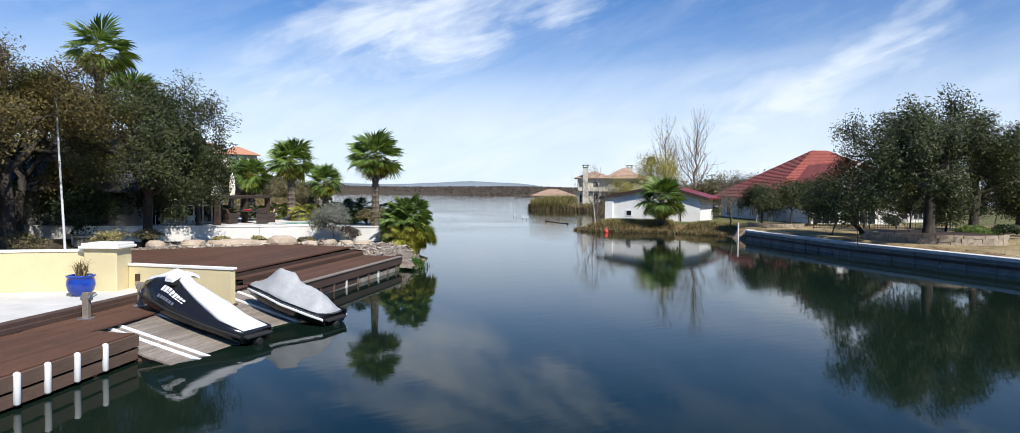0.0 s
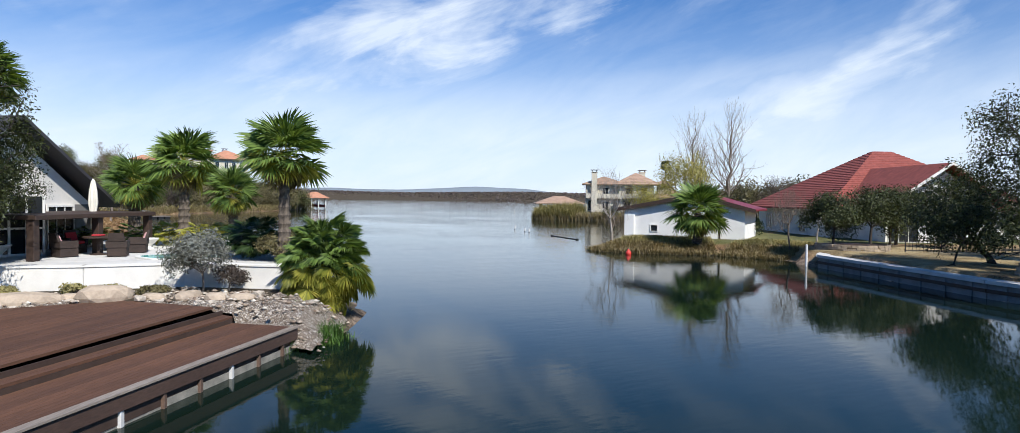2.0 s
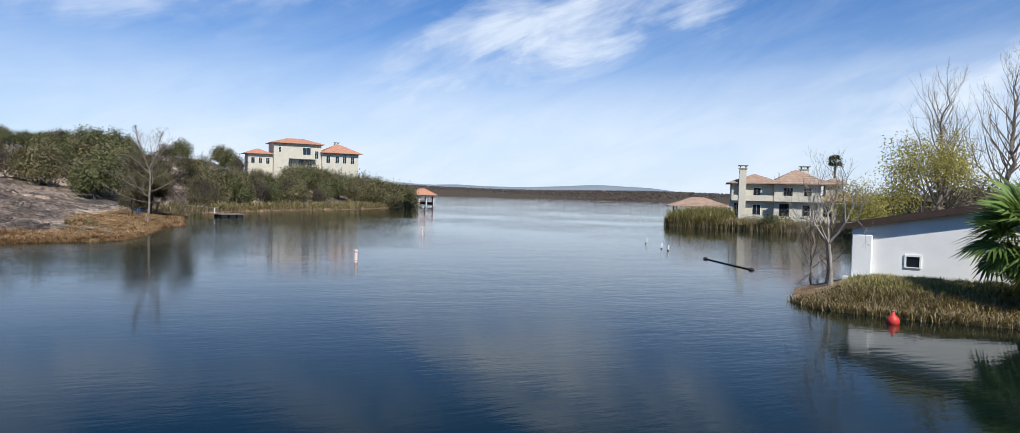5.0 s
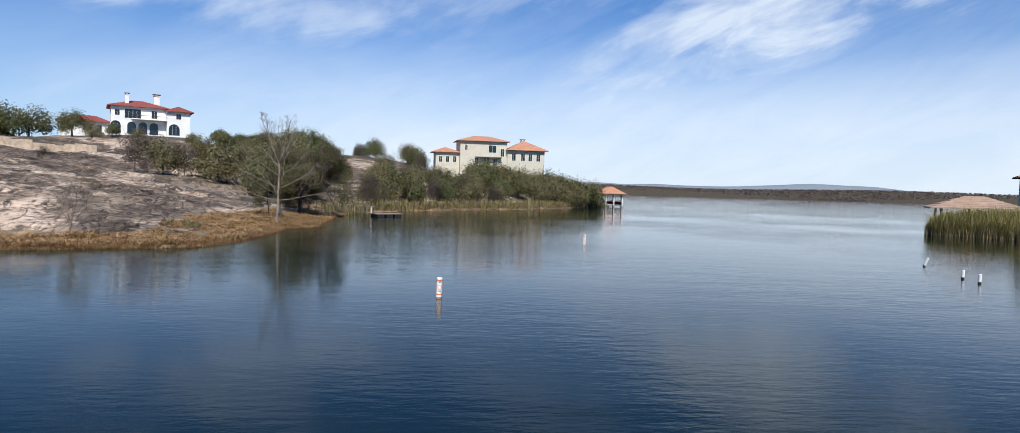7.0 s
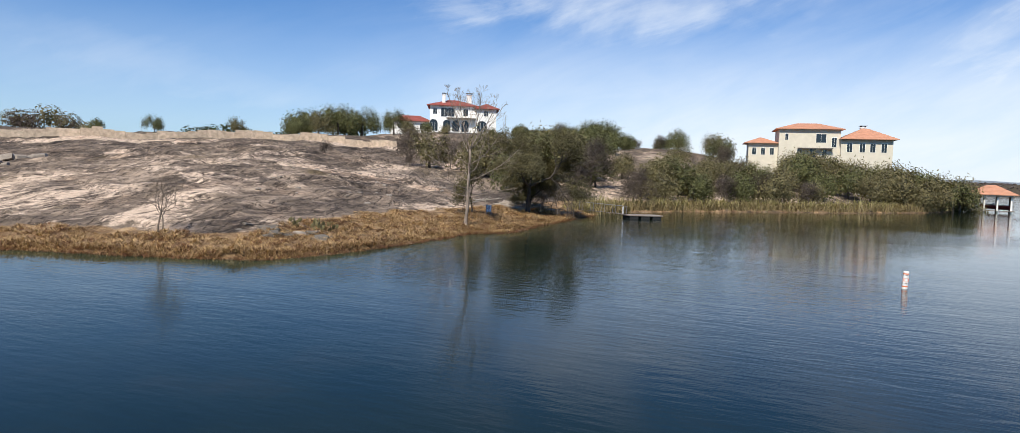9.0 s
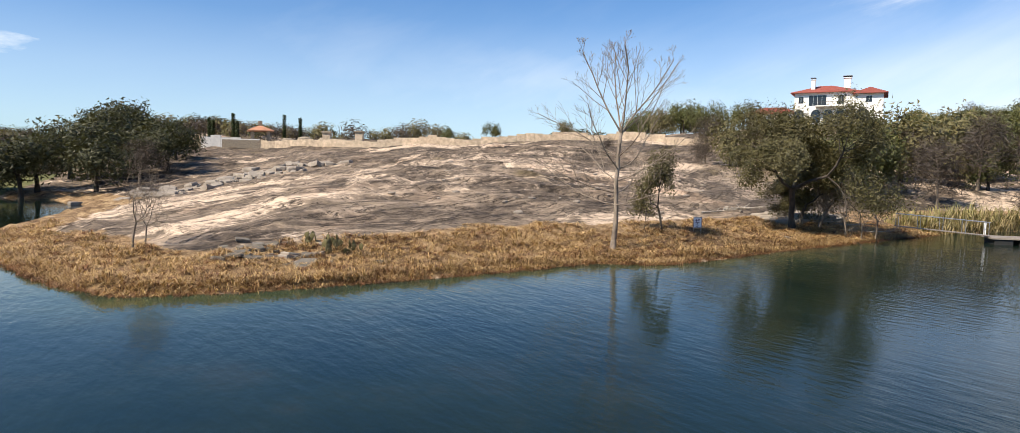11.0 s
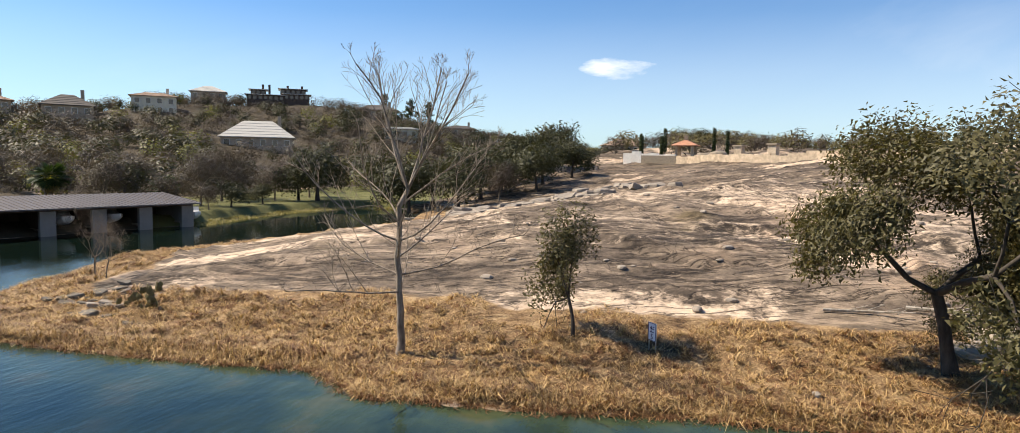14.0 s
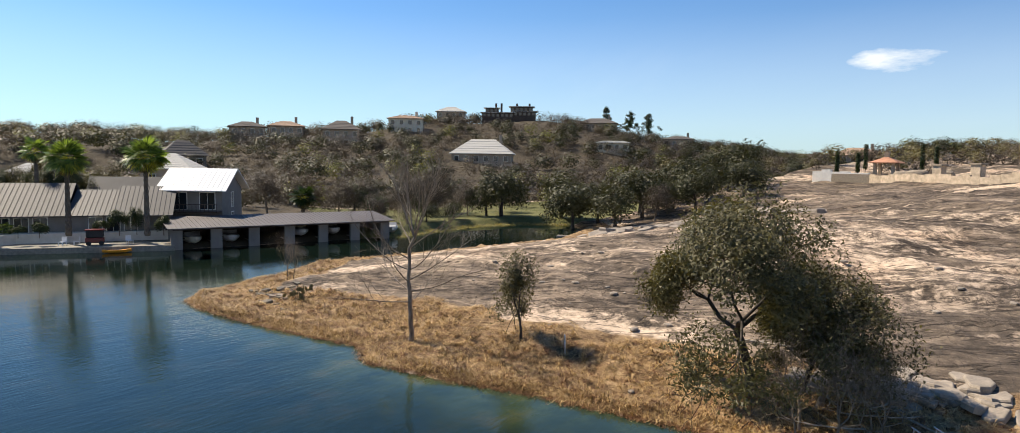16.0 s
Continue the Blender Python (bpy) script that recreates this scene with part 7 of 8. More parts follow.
window(h, s_, 9.6, 5.4, 1.1, 1.6)
s_ = side(-22, 2, -9.2, 9, "s")
for x in (3, 6.5, 10):
    window(h, s_, x, 0.8, 1.2, 1.6)
Geo().box(-4.0, -6.4, 4.3, 5.2, -4.0, 4.55, 0.02).obj("balcony_slab", "mansion_wall", h)
for k in range(24):
    Geo().rod((-3.9 + 0.39 * k, -6.3, 4.55), (-3.9 + 0.39 * k, -6.3, 5.5), 0.02, n=4).obj("baluster", "dark_wood", h)
Geo().box(-4.0, -6.36, 5.48, 5.2, -6.24, 5.56).obj("handrail", "dark_wood", h)
Geo().box(-4.5, -9.5, -3, 12.6, -6.0, -0.5).obj("terrace", "shingle_dark", h, "dark terrace front")
chimney(h, -5.0, -1.5, 9.0, 11.7, 1.0)
chimney(h, 3.0, 1.5, 9.5, 12.2, 1.6)

# the second villa, above the wooded shore
h = house_at("cream villa with orange tile roofs above the trees", -112, 256, 9.7, 38)
block(h, -9, -4, 7, 7, -3, 10.6, "villa_wall")
block(h, -17, -2, -9, 6, -3, 6.6, "villa_wall")
block(h, 7, -5, 20, 6, -3, 7.9, "villa_wall")
hip_roof(Geo(), -10, -5, 8, 8, 10.6, 12.6, 6, 0.08).obj("roof", "tile_orange", h)
hip_roof(Geo(), -18.2, -3, -8.8, 7, 6.6, 8.4, 5, 0.08).obj("roof", "tile_orange", h)
hip_roof(Geo(), 6.6, -6.2, 21.2, 7.2, 7.9, 11.2, 7, 0.08).obj("roof", "tile_orange", h)
s_ = side(-9, -4, 7, 7, "s")
for x, z, w, hh in ((2, 7.4, 0.8, 1.8), (11, 6.8, 2.6, 2.4), (14.4, 5.6, 1.2, 2.6), (5.5, 2.6, 1.2, 2.2), (9, 2.6, 1.6, 2.4), (12, 2.6, 1.2, 2.2)):
    window(h, s_, x, z, w, hh)
Geo().box(-4, -5.6, 5.0, 5, -4.0, 5.25, 0.02).obj("awning", "shingle_dark", h)
s_ = side(7, -5, 20, 6, "s")
for x in (2.2, 5.4, 8.0, 10.8):
    window(h, s_, x, 4.3, 1.3, 2.4)
s_ = side(-17, -2, -9, 6, "s")
for x in (1.6, 4, 6.4):
    window(h, s_, x, 3.2, 1.1, 2.0)
chimney(h, 13.5, 1, 9, 11.4, 1.4)

# the villa on the low point: two hipped blocks, a tall chimney, and lower wings towards the lawn
h = house_at("cream villa with tan tile roofs and a tall chimney", 21.4, 169.0, 1.5, -7)
block(h, 0, 0, 7.6, 9, -1.5, 6.4, "villa_wall")
block(h, 7.6, -1.2, 15.6, 10, -1.5, 6.4, "villa_wall")
block(h, 15.6, 2.5, 24, 10, -1.5, 3.4, "villa_wall")
block(h, 17.2, 3.5, 20.2, 6.5, 3.4, 6.6, "villa_wall")
hip_roof(Geo(), -0.9, -0.9, 9.5, 9.8, 6.4, 8.3, 7, 0.08).obj("roof", "tile_tan", h)
hip_roof(Geo(), 6.4, -2.3, 17.2, 11, 6.4, 9.2, 8, 0.08).obj("roof", "tile_tan", h)
hip_roof(Geo(), 15.0, 1.6, 25, 10.6, 3.4, 5.4, 6, 0.08).obj("roof", "tile_tan", h)
hip_roof(Geo(), 16.4, 2.7, 21.0, 7.3, 6.6, 7.8, 5, 0.06).obj("roof", "tile_tan", h)
s_ = side(0, 0, 7.6, 9, "s")
for x, z, w, hh in ((1.0, 0.2, 0.9, 2.3), (4.6, 0.4, 1.4, 1.9), (4.6, 3.9, 1.3, 1.6)):
    window(h, s_, x, z, w, hh)
s_ = side(7.6, -1.2, 15.6, 10, "s")
for x, z, w, hh in ((1.8, 0.4, 1.6, 2.1), (5.6, 0.5, 1.1, 1.8), (2.4, 3.9, 1.4, 1.6), (5.8, 3.9, 1.1, 1.6)):
    window(h, s_, x, z, w, hh, frame_mat="dark_wood")
s_ = side(7.6, -1.2, 15.6, 10, "e")
for x in (1.2, 2.4):
    window(h, s_, x, 2.9, 0.6, 2.6, frame_mat="dark_wood")
s_ = side(15.6, 2.5, 24, 10, "s")
for x in (1.8, 4.4, 6.8):
    window(h, s_, x, 0.4, 1.2, 1.8, frame_mat="dark_wood")
for x0, y0, x1 in ((0.0, -1.0, 7.4), (7.4, -2.2, 16.0)):
    Geo().box(x0, y0, 3.0, x1, y0 + 0.98, 3.25, 0.02).obj("balcony", "villa_wall", h)
    Geo().box(x0, y0, 3.25, x1, y0 + 0.14, 4.1, 0.02).obj("parapet", "villa_wall", h)
chimney(h, 1.9, -0.55, -0.8, 9.1, 1.3, "villa_wall")
chimney(h, 13.4, 4.5, 8.4, 9.3, 1.4, "villa_wall")

# pavilion behind the cane
h = house_at("open lakeside pavilion with a hipped tan roof", 14.2, 160.5, 0.6, 0, "pavilion", "pavilion")
for x in (-4, 0, 4):
    for y in (-3, 3):
        Geo().rod((x, y, -1.5), (x, y, 3.0), 0.14, n=8).obj("post", "dark_wood", h)
hip_roof(Geo(), -5.4, -4.4, 5.4, 4.4, 2.7, 4.3, 7, 0.06).obj("roof", "tile_tan", h)
Geo().box(-4.6, -3.6, -0.2, 4.6, 3.6, 0.0).obj("floor_deck", "grey_wood", h)

# boathouse off the wooded shore, with a boat on the lift
h = house_at("lake boathouse on posts with an orange hipped roof", -60.5, 236.0, 0.0, 20, "boathouse", "boathouse")
for x in (-3.4, -1.1, 1.1, 3.4):
    for y in (-2.7, 2.7):
        Geo().box(x - 0.14, y - 0.14, -2, x + 0.14, y + 0.14, 3.8, 0.01).obj("post", "white_cap" if y < 0 else "dark_wood", h)
Geo().box(-3.8, -3.1, 3.3, 3.8, 3.1, 3.68, 0.02).obj("beam", "white_cap", h)
hip_roof(Geo(), -4.5, -3.8, 4.5, 3.8, 3.75, 5.7, 7, 0.06).obj("roof", "tile_orange", h)
Geo().box(-4.0, -3.3, 0.35, -2.8, 3.3, 0.5, 0.01).obj("walkway", "grey_wood", h)
Geo().box(-4.0, -3.6, 0.35, 4.0, -2.8, 0.5, 0.01).obj("walkway", "grey_wood", h)


def hull_rings(L, w, d, up):
    st = [(0.0, 0.04, 0.75, 1.15), (0.12, 0.5, 0.42, 1.08), (0.3, 0.85, 0.2, 1.02), (0.55, 1.0, 0.1, 0.96), (1.0, 0.94, 0.06, 0.92)]
    return [[(L * x, y * w * a, d * (k + (r - k) * zz)) for y, zz in ((a_, b_) for a_, b_ in ((1, 1), (0.93, 0.6), (0.55, 0.2), (0, 0), (-0.55, 0.2), (-0.93, 0.6), (-1, 1)))] for x, a, k, r in st]


def motor_boat(label, x, y, z, rz, L=6.2, w=1.15, mat="white_gel", stripe="dark"):
    t = thing("motor_boat", label, "boat", (x, y, z), rz, "moored boats")
    Geo().loft(hull_rings(L, w, 1.0, 0)).obj("hull", mat, t, smooth=False)
    Geo().loft([[(xx, -ww, 0.98), (xx, ww, 0.98), (xx, ww * 0.92, hh), (xx, -ww * 0.92, hh)] for xx, ww, hh in ((L * 0.25, w * 0.6, 1.06), (L * 0.42, w * 0.8, 1.2), (L * 0.5, w * 0.85, 1.55), (L * 0.53, w * 0.85, 1.1), (L * 0.95, w * 0.9, 1.05))]).obj("deckhouse", "cover", t)
    Geo().loft([[(xx, s * (w * a + 0.012), 0.78) for s in (1,)] + [(xx, w * a + 0.02, 0.9), (xx, w * a - 0.02, 0.9), (xx, w * a - 0.02, 0.78)] for xx, a in ((L * 0.3, 0.85), (L * 0.55, 1.0), (L, 0.94))]).obj("stripe", stripe, t)
    Geo().box(L - 0.05, -0.22, 0.1, L + 0.3, 0.22, 0.95, 0.05).obj("engine", "rubber", t)
    return t


motor_boat("dark red motor boat on a lift under the boathouse", -62.6, 235.4, 0.55, 20, 5.6, 1.0, "van_red")

# the red-roofed house on the lawn
h = house_at("white single-storey house with a broad red tile roof", 32.8, 73.7, 0.9, 0)
block(h, -2.4, -2.8, 15.9, 13.8, -0.5, 2.7, "white_wall")
block(h, -0.9, -8.6, 8.5, -2.8, -0.5, 2.7, "white_wall")
hip_roof(Geo(), -3.5, -4.0, 17.0, 15.0, 2.7, 8.5, 30, 0.05).obj("roof", "tile_red", h)
g = Geo()
gable_roof(g, 0, -5.5, 13, 5.5, 0, 3.7, 0.14)
g.v = [(3.8 + y, -9.7 + x, 2.7 + z) for x, y, z in g.v]
g.obj("roof", "tile_red", h)
Geo().loft([[(-0.9, yy, 2.7), (8.5, yy, 2.7), (3.8, yy, 5.9)] for yy in (-8.6, -8.4)]).obj("gable", "white_wall", h)
for sgn in (-1, 1):
    Geo().loft([[(3.8 + sgn * a, -9.72, 6.36 - 0.673 * a), (3.8 + sgn * a, -9.65, 6.36 - 0.673 * a), (3.8 + sgn * a, -9.65, 6.6 - 0.673 * a), (3.8 + sgn * a, -9.72, 6.6 - 0.673 * a)] for a in (0, 5.5)]).obj("bargeboard", "white_wall", h)
Geo().box(1.6, -0.2, 4.3, 2.4, 0.6, 5.0, 0.02).obj("roof_vent", "white_cap", h)
s_ = side(-0.9, -8.6, 8.5, -2.8, "s")
for x in (1.5, 5.4):
    window(h, s_, x, 0.1, 2.4, 2.0, bars=2)
for k in range(7):
    window(h, s_, 1.5 + 1.05 * k, 2.3, 0.34, 0.3, bars=0, frame_mat="dark_wood")
s_ = side(-2.4, -2.8, 15.9, 13.8, "s")
for x in (12.4, 14.4, 16.6):
    window(h, s_, x, 0.5, 1.5, 1.5, bars=2)
s_ = side(-2.4, -2.8, 15.9, 13.8, "w")
for x in (3, 7, 11):
    window(h, s_, x, 0.4, 1.4, 1.6, bars=2)

# white hut by the water; its gable to local -y
ang = math.degrees(math.atan2(66.2 - 71.0, 20.8 - 11.75))
h = house_at("low whitewashed hut with a dark red gabled roof", 11.75, 71.0, 0.9, ang, "hut", "hut")
Wd = math.dist((11.75, 71.0), (20.8, 66.2))
Geo().prism([(0, 0), (Wd, 0), (Wd, 7.5), (0, 7.5)], -0.4, 2.45).obj("wall", "hut_white", h)
Geo().loft([[(0, y, 2.45), (Wd, y, 2.45), (Wd * 0.62, y, 3.6)] for y in (0.0, 0.2)]).obj("gable", "hut_white", h)
for (xa, za), (xb, zb) in (((-0.7, 2.36), (Wd * 0.62, 3.72)), ((Wd * 0.62, 3.72), (Wd + 0.9, 2.42))):
    Geo().loft([[(xa, y, za), (xb, y, zb), (xb, y, zb + 0.14), (xa, y, za + 0.14)] for y in (-0.4, 8.2)]).obj("roof", "red_metal", h)
Geo().loft([[(xx, -0.43, zz - 0.16), (xx, -0.405, zz - 0.16), (xx, -0.405, zz + 0.15), (xx, -0.43, zz + 0.15)] for xx, zz in ((-0.7, 2.36), (Wd * 0.62, 3.72), (Wd + 0.9, 2.42))]).obj("bargeboard", "dark_wood", h)
window(h, pose(0, 0, 0), 2.7, 0.55, 0.55, 0.5, bars=0, frame_mat="hut_white")
Geo().box(Wd * 0.80, -0.06, -0.1, Wd * 0.80 + 0.12, 0.0, 2.1, 0.01).obj("downpipe", "dark_wood", h)
Geo().box(0.05, -0.22, -0.4, 0.95, 0.0, 2.0, 0.03).obj("buttress", "hut_white", h)
Geo().box(-0.3, -0.5, -0.5, Wd + 0.3, 0.0, -0.12, 0.02).obj("plinth", "concrete", h)

# ---------------------------------------------------------------- the east bank
sea_wall = thing("sea_wall", "grey sheet-piled sea wall with a pale concrete cap", "wall", kind="structure")
wall_pts = [(31.0, -30), (27.9, 10), (24.4, 29), (21.9, 40), (20.85, 53.0), (22.3, 55.4)]
for (a, b) in zip(wall_pts, wall_pts[1:]):
    L = math.dist(a, b)
    d = Vector((b[0] - a[0], b[1] - a[1])) / L
    nv = Vector((-d.y, d.x))
    off = lambda p, o: (p[0] + nv.x * o, p[1] + nv.y * o)
    Geo().prism([off(a, 0.3), off(b, 0.3), off(b, -0.2), off(a, -0.2)], -2, 0.66).obj("sheet", "timber_bank", sea_wall)
    Geo().prism([off(a, 0.42), off(b, 0.42), off(b, -0.35), off(a, -0.35)], 0.665, 0.83).obj("cap", "concrete", sea_wall)
    Geo().prism([off(a, 0.37), off(b, 0.37), off(b, 0.302), off(a, 0.302)], 0.28, 0.44).obj("waler", "dark_wood", sea_wall)
    for k in range(int(L / 1.6)):
        p = (a[0] + d.x * 1.6 * (k + 0.5), a[1] + d.y * 1.6 * (k + 0.5))
        if p[1] > 12:
            Geo().prism([off((p[0] - d.x * 0.05, p[1] - d.y * 0.05), 0.36), off((p[0] + d.x * 0.05, p[1] + d.y * 0.05), 0.36), off((p[0] + d.x * 0.05, p[1] + d.y * 0.05), 0.302), off((p[0] - d.x * 0.05, p[1] - d.y * 0.05), 0.302)], -1.5, 0.655).obj("rib", "timber_bank", sea_wall)


def stone_ring(label, cx, cy, r, z, h, a0, a1, seed):
    """A low dry-stone planter wall along an arc, stone by stone."""
    t = thing("stone_planter", label, "planter wall", (cx, cy, z))
    rng = np.random.RandomState(seed)
    rows = 3
    for row in range(rows):
        a = a0 + 0.06 * row
        while a < a1:
            w = (0.35 + 0.35 * rng.rand()) / r
            z0, z1 = h * row / rows, h * (row + 0.94) / rows
            da = w * 0.95
            ri, ro = r - 0.18, r + 0.06 * rng.rand()
            Geo().prism([(ro * math.cos(a), ro * math.sin(a)), (ro * math.cos(a + da), ro * math.sin(a + da)), (ri * math.cos(a + da), ri * math.sin(a + da)), (ri * math.cos(a), ri * math.sin(a))], z0, z1 + 0.02 * rng.rand()).obj("stone", "stone", t)
            a += w
    Geo().lathe([(r - 0.2, 0.0), (r - 0.2, h * 0.85), (0.01, h * 0.95)], n=20, caps=False).obj("soil", "dark_wood", t)
    return t


stone_ring("curved dry-stone planter of tan limestone round the oak", 27.4, 39.6, 3.9, 0.9, 0.62, 2.7, 5.7, 3)
stone_ring("low dry-stone planter of tan limestone by the sea wall", 24.6, 56.6, 2.3, 0.9, 0.42, 2.4, 5.8, 4)

post = thing("mooring_post", "white-painted mooring post standing in the water", "post", (20.15, 53.75, 0.0))
Geo().rod((0, 0, -2), (0, 0, 1.35), 0.075, 0.07, 10).obj("shaft", "white_bumper", post)
Geo().lathe([(0.085, 1.35), (0.085, 1.39), (0.01, 1.42)], n=10).obj("cap", "white_bumper", post)
fence = thing("iron_fence", "thin black iron garden fence on the lawn", "fence")
for k in range(60):
    x, y = 27 + 0.26 * k, 54.5 + 0.03 * k
    if k % 10 == 0:
        Geo().box(x - 0.03, y - 0.03, 0.85, x + 0.03, y + 0.03, 2.0).obj("post", "dark", fence)
    else:
        Geo().box(x - 0.01, y - 0.01, 0.95, x + 0.01, y + 0.01, 1.9).obj("picket", "dark", fence)
for z in (1.02, 1.82):
    Geo().loft([[(27, 54.48, z), (27, 54.52, z), (27, 54.52, z + 0.04), (27, 54.48, z + 0.04)], [(42.4, 56.25, z), (42.4, 56.29, z), (42.4, 56.29, z + 0.04), (42.4, 56.25, z + 0.04)]]).obj("rail", "dark", fence)
float_ = thing("mooring_float", "round faded red mooring float on the water", "buoy", (10.3, 61.7, 0.0))
Geo().lathe([(0.02, -0.16), (0.17, -0.1), (0.23, 0.06), (0.20, 0.22), (0.08, 0.31), (0.04, 0.44)], n=16).obj("ball", "red_float", float_, smooth=True)
Geo().lathe([(0.03, 0.43), (0.05, 0.47), (0.03, 0.5)], n=8).obj("eye", "steel", float_)
boom = thing("floating_boom", "dark floating boom lying on the water", "boom")
pts = [Vector((8.6, 79.7, 0.03)), Vector((8.0, 81.6, 0.03)), Vector((7.5, 83.4, 0.03)), Vector((7.0, 85.1, 0.03)), Vector((6.6, 86.6, 0.03))]
for a, b in zip(pts, pts[1:]):
    Geo().rod(a, b, 0.045, n=8).obj("tube", "rubber", boom)
for p in (pts[0], pts[-1]):
    Geo().lathe([(0.02, -0.1), (0.14, -0.05), (0.18, 0.04), (0.12, 0.13), (0.02, 0.16)], p.x, p.y, 12).obj("end_float", "rubber", boom)


def buoy(x, y, h, tilt, label, marks=True):
    t = new("marker_buoy")
    t.matrix_basis = pose(x, y, 0, tilt, tilt * 0.6, 40)
    tagged(t, label, "buoy", "marker buoys")
    br = 0.112 if marks else 0.075
    Geo().lathe([(0.04, -0.6), (br, -0.5), (br, h - 0.03), (br * 0.88, h), (0.02, h + 0.01)], n=18).obj("tube", "buoy_white", t, smooth=False)
    if marks:
        for z in (0.08, h - 0.12):
            Geo().lathe([(0.114, z), (0.114, z + 0.05)], n=18, caps=False).obj("band", "orange", t, "orange reflective band")
        for q in range(4):
            g = Geo()
            for a in np.arange(12) * 0.5236:
                g.rod((0.116 * math.cos(q * 1.571 + 0.75 * 0.6 * math.cos(a) / 0.6 * 0.9), 0.116 * math.sin(q * 1.571 + 0.75 * 0.6 * math.cos(a) / 0.6 * 0.9), h * 0.52 + 0.09 * math.sin(a)),
                      (0.116 * math.cos(q * 1.571 + 0.675 * math.cos(a + 0.5236)), 0.116 * math.sin(q * 1.571 + 0.675 * math.cos(a + 0.5236)), h * 0.52 + 0.09 * math.sin(a + 0.5236)), 0.007, n=4)
            g.obj("ring_mark", "orange", t, "orange ring mark")
            g = Geo()
            for r_ in range(2):
                for c_ in range(4):
                    aa = q * 1.571 - 0.4 + 0.25 * c_
                    z = h * (0.28 if r_ else 0.76)
                    g.face(*[(0.1145 * math.cos(a_), 0.1145 * math.sin(a_), zz) for a_, zz in ((aa, z), (aa + 0.15, z), (aa + 0.15, z + 0.05), (aa, z + 0.05))])
            g.obj("lettering", "dark", t, "dark lettering bars")
    else:
        Geo().lathe([(br + 0.002, 0.0), (br + 0.002, 0.1)], n=18, caps=False).obj("band", "dark", t)


buoy(-15.95, 74.2, 0.74, 2, "white no-wake marker buoy with orange ring marks")
buoy(-20.25, 102.6, 0.74, 3, "white marker buoy standing in calm water")
buoy(2.75, 101.8, 0.6, 18, "white marker buoy leaning in the water", False)
buoy(3.9, 95.4, 0.48, 2, "slim white marker buoy", False)
buoy(4.35, 93.5, 0.48, 2, "slim white marker buoy with a dark foot", False)
buoy(5.6, 208.0, 0.9, 2, "distant white marker buoy", False)

# ---------------------------------------------------------------- the granite shore
sign = thing("notice_sign", "small white notice sign with dark lettering on two legs", "sign", (-55.9, 105.7, ground_at(-55.9, 105.7)), 66)
for x in (-0.2, 0.2):
    Geo().box(x - 0.015, -0.015, -0.1, x + 0.015, 0.015, 0.9).obj("leg", "steel", sign)
Geo().box(-0.24, -0.03, 0.28, 0.24, -0.016, 0.92, 0.004).obj("face", "sign_white", sign)
g = Geo()
for x0, z0, x1, z1 in ((-0.23, 0.29, -0.205, 0.91), (0.205, 0.29, 0.23, 0.91), (-0.2, 0.29, 0.2, 0.31), (-0.2, 0.89, 0.2, 0.91)):
    g.box(x0, -0.036, z0, x1, -0.031, z1)
g.obj("border", "sign_ink", sign)
g = Geo()
for x0, z0, x1, z1 in ((-0.12, 0.70, 0.02, 0.735), (-0.07, 0.63, -0.035, 0.80), (0.03, 0.76, 0.13, 0.79), (0.03, 0.68, 0.12, 0.71), (-0.12, 0.58, 0.12, 0.61)):
    g.box(x0, -0.036, z0, x1, -0.031, z1)
g.obj("emblem", "sign_ink", sign, "dark bars of an unreadable emblem")
fc = bpy.data.curves.new("numeral", "FONT")
fc.body, fc.size, fc.extrude, fc.align_x = "5", 0.28, 0.003, "CENTER"
fo = new("numeral", fc)
fo.parent = sign
fo.matrix_basis = pose(0, -0.036, 0.34, 90, 0, 0)
fc.materials.append(M["sign_ink"])

jetty = thing("floating_jetty", "small grey floating jetty with a gangway", "jetty", (-58.0, 127.6, 0.14), 69)
jetty.matrix_basis = jetty.matrix_basis @ Matrix.Diagonal((0.85, 0.85, 0.9, 1))
Geo().box(-2.4, -1.2, 0.22, 2.4, 1.2, 0.34, 0.01).obj("deck", "grey_wood", jetty)
for x in (-1.6, 0, 1.6):
    Geo().box(x - 0.6, -1.1, -0.25, x + 0.6, 1.1, 0.2, 0.04).obj("pontoon", "rubber", jetty)
Geo().loft([[(-2.3, -0.45, 0.36), (-2.3, 0.45, 0.36), (-2.3, 0.45, 0.42), (-2.3, -0.45, 0.42)], [(-8.6, -0.45, 0.82), (-8.6, 0.45, 0.82), (-8.6, 0.45, 0.88), (-8.6, -0.45, 0.88)]]).obj("gangway", "grey_wood", jetty)
for y in (-0.45, 0.45):
    Geo().rod((-2.3, y, 1.35), (-8.6, y, 1.78), 0.025, n=6).obj("handrail", "steel", jetty)
    for k in range(5):
        x = -2.4 - 1.52 * k
        Geo().rod((x, y, 0.4 + 0.068 * (-2.3 - x)), (x, y, 1.36 + 0.066 * (-2.3 - x)), 0.02, n=6).obj("rail_post", "steel", jetty)
Geo().box(-2.3, 0.9, 0.3, -2.16, 1.04, 1.25, 0.01).obj("mooring_post", "white_bumper", jetty)

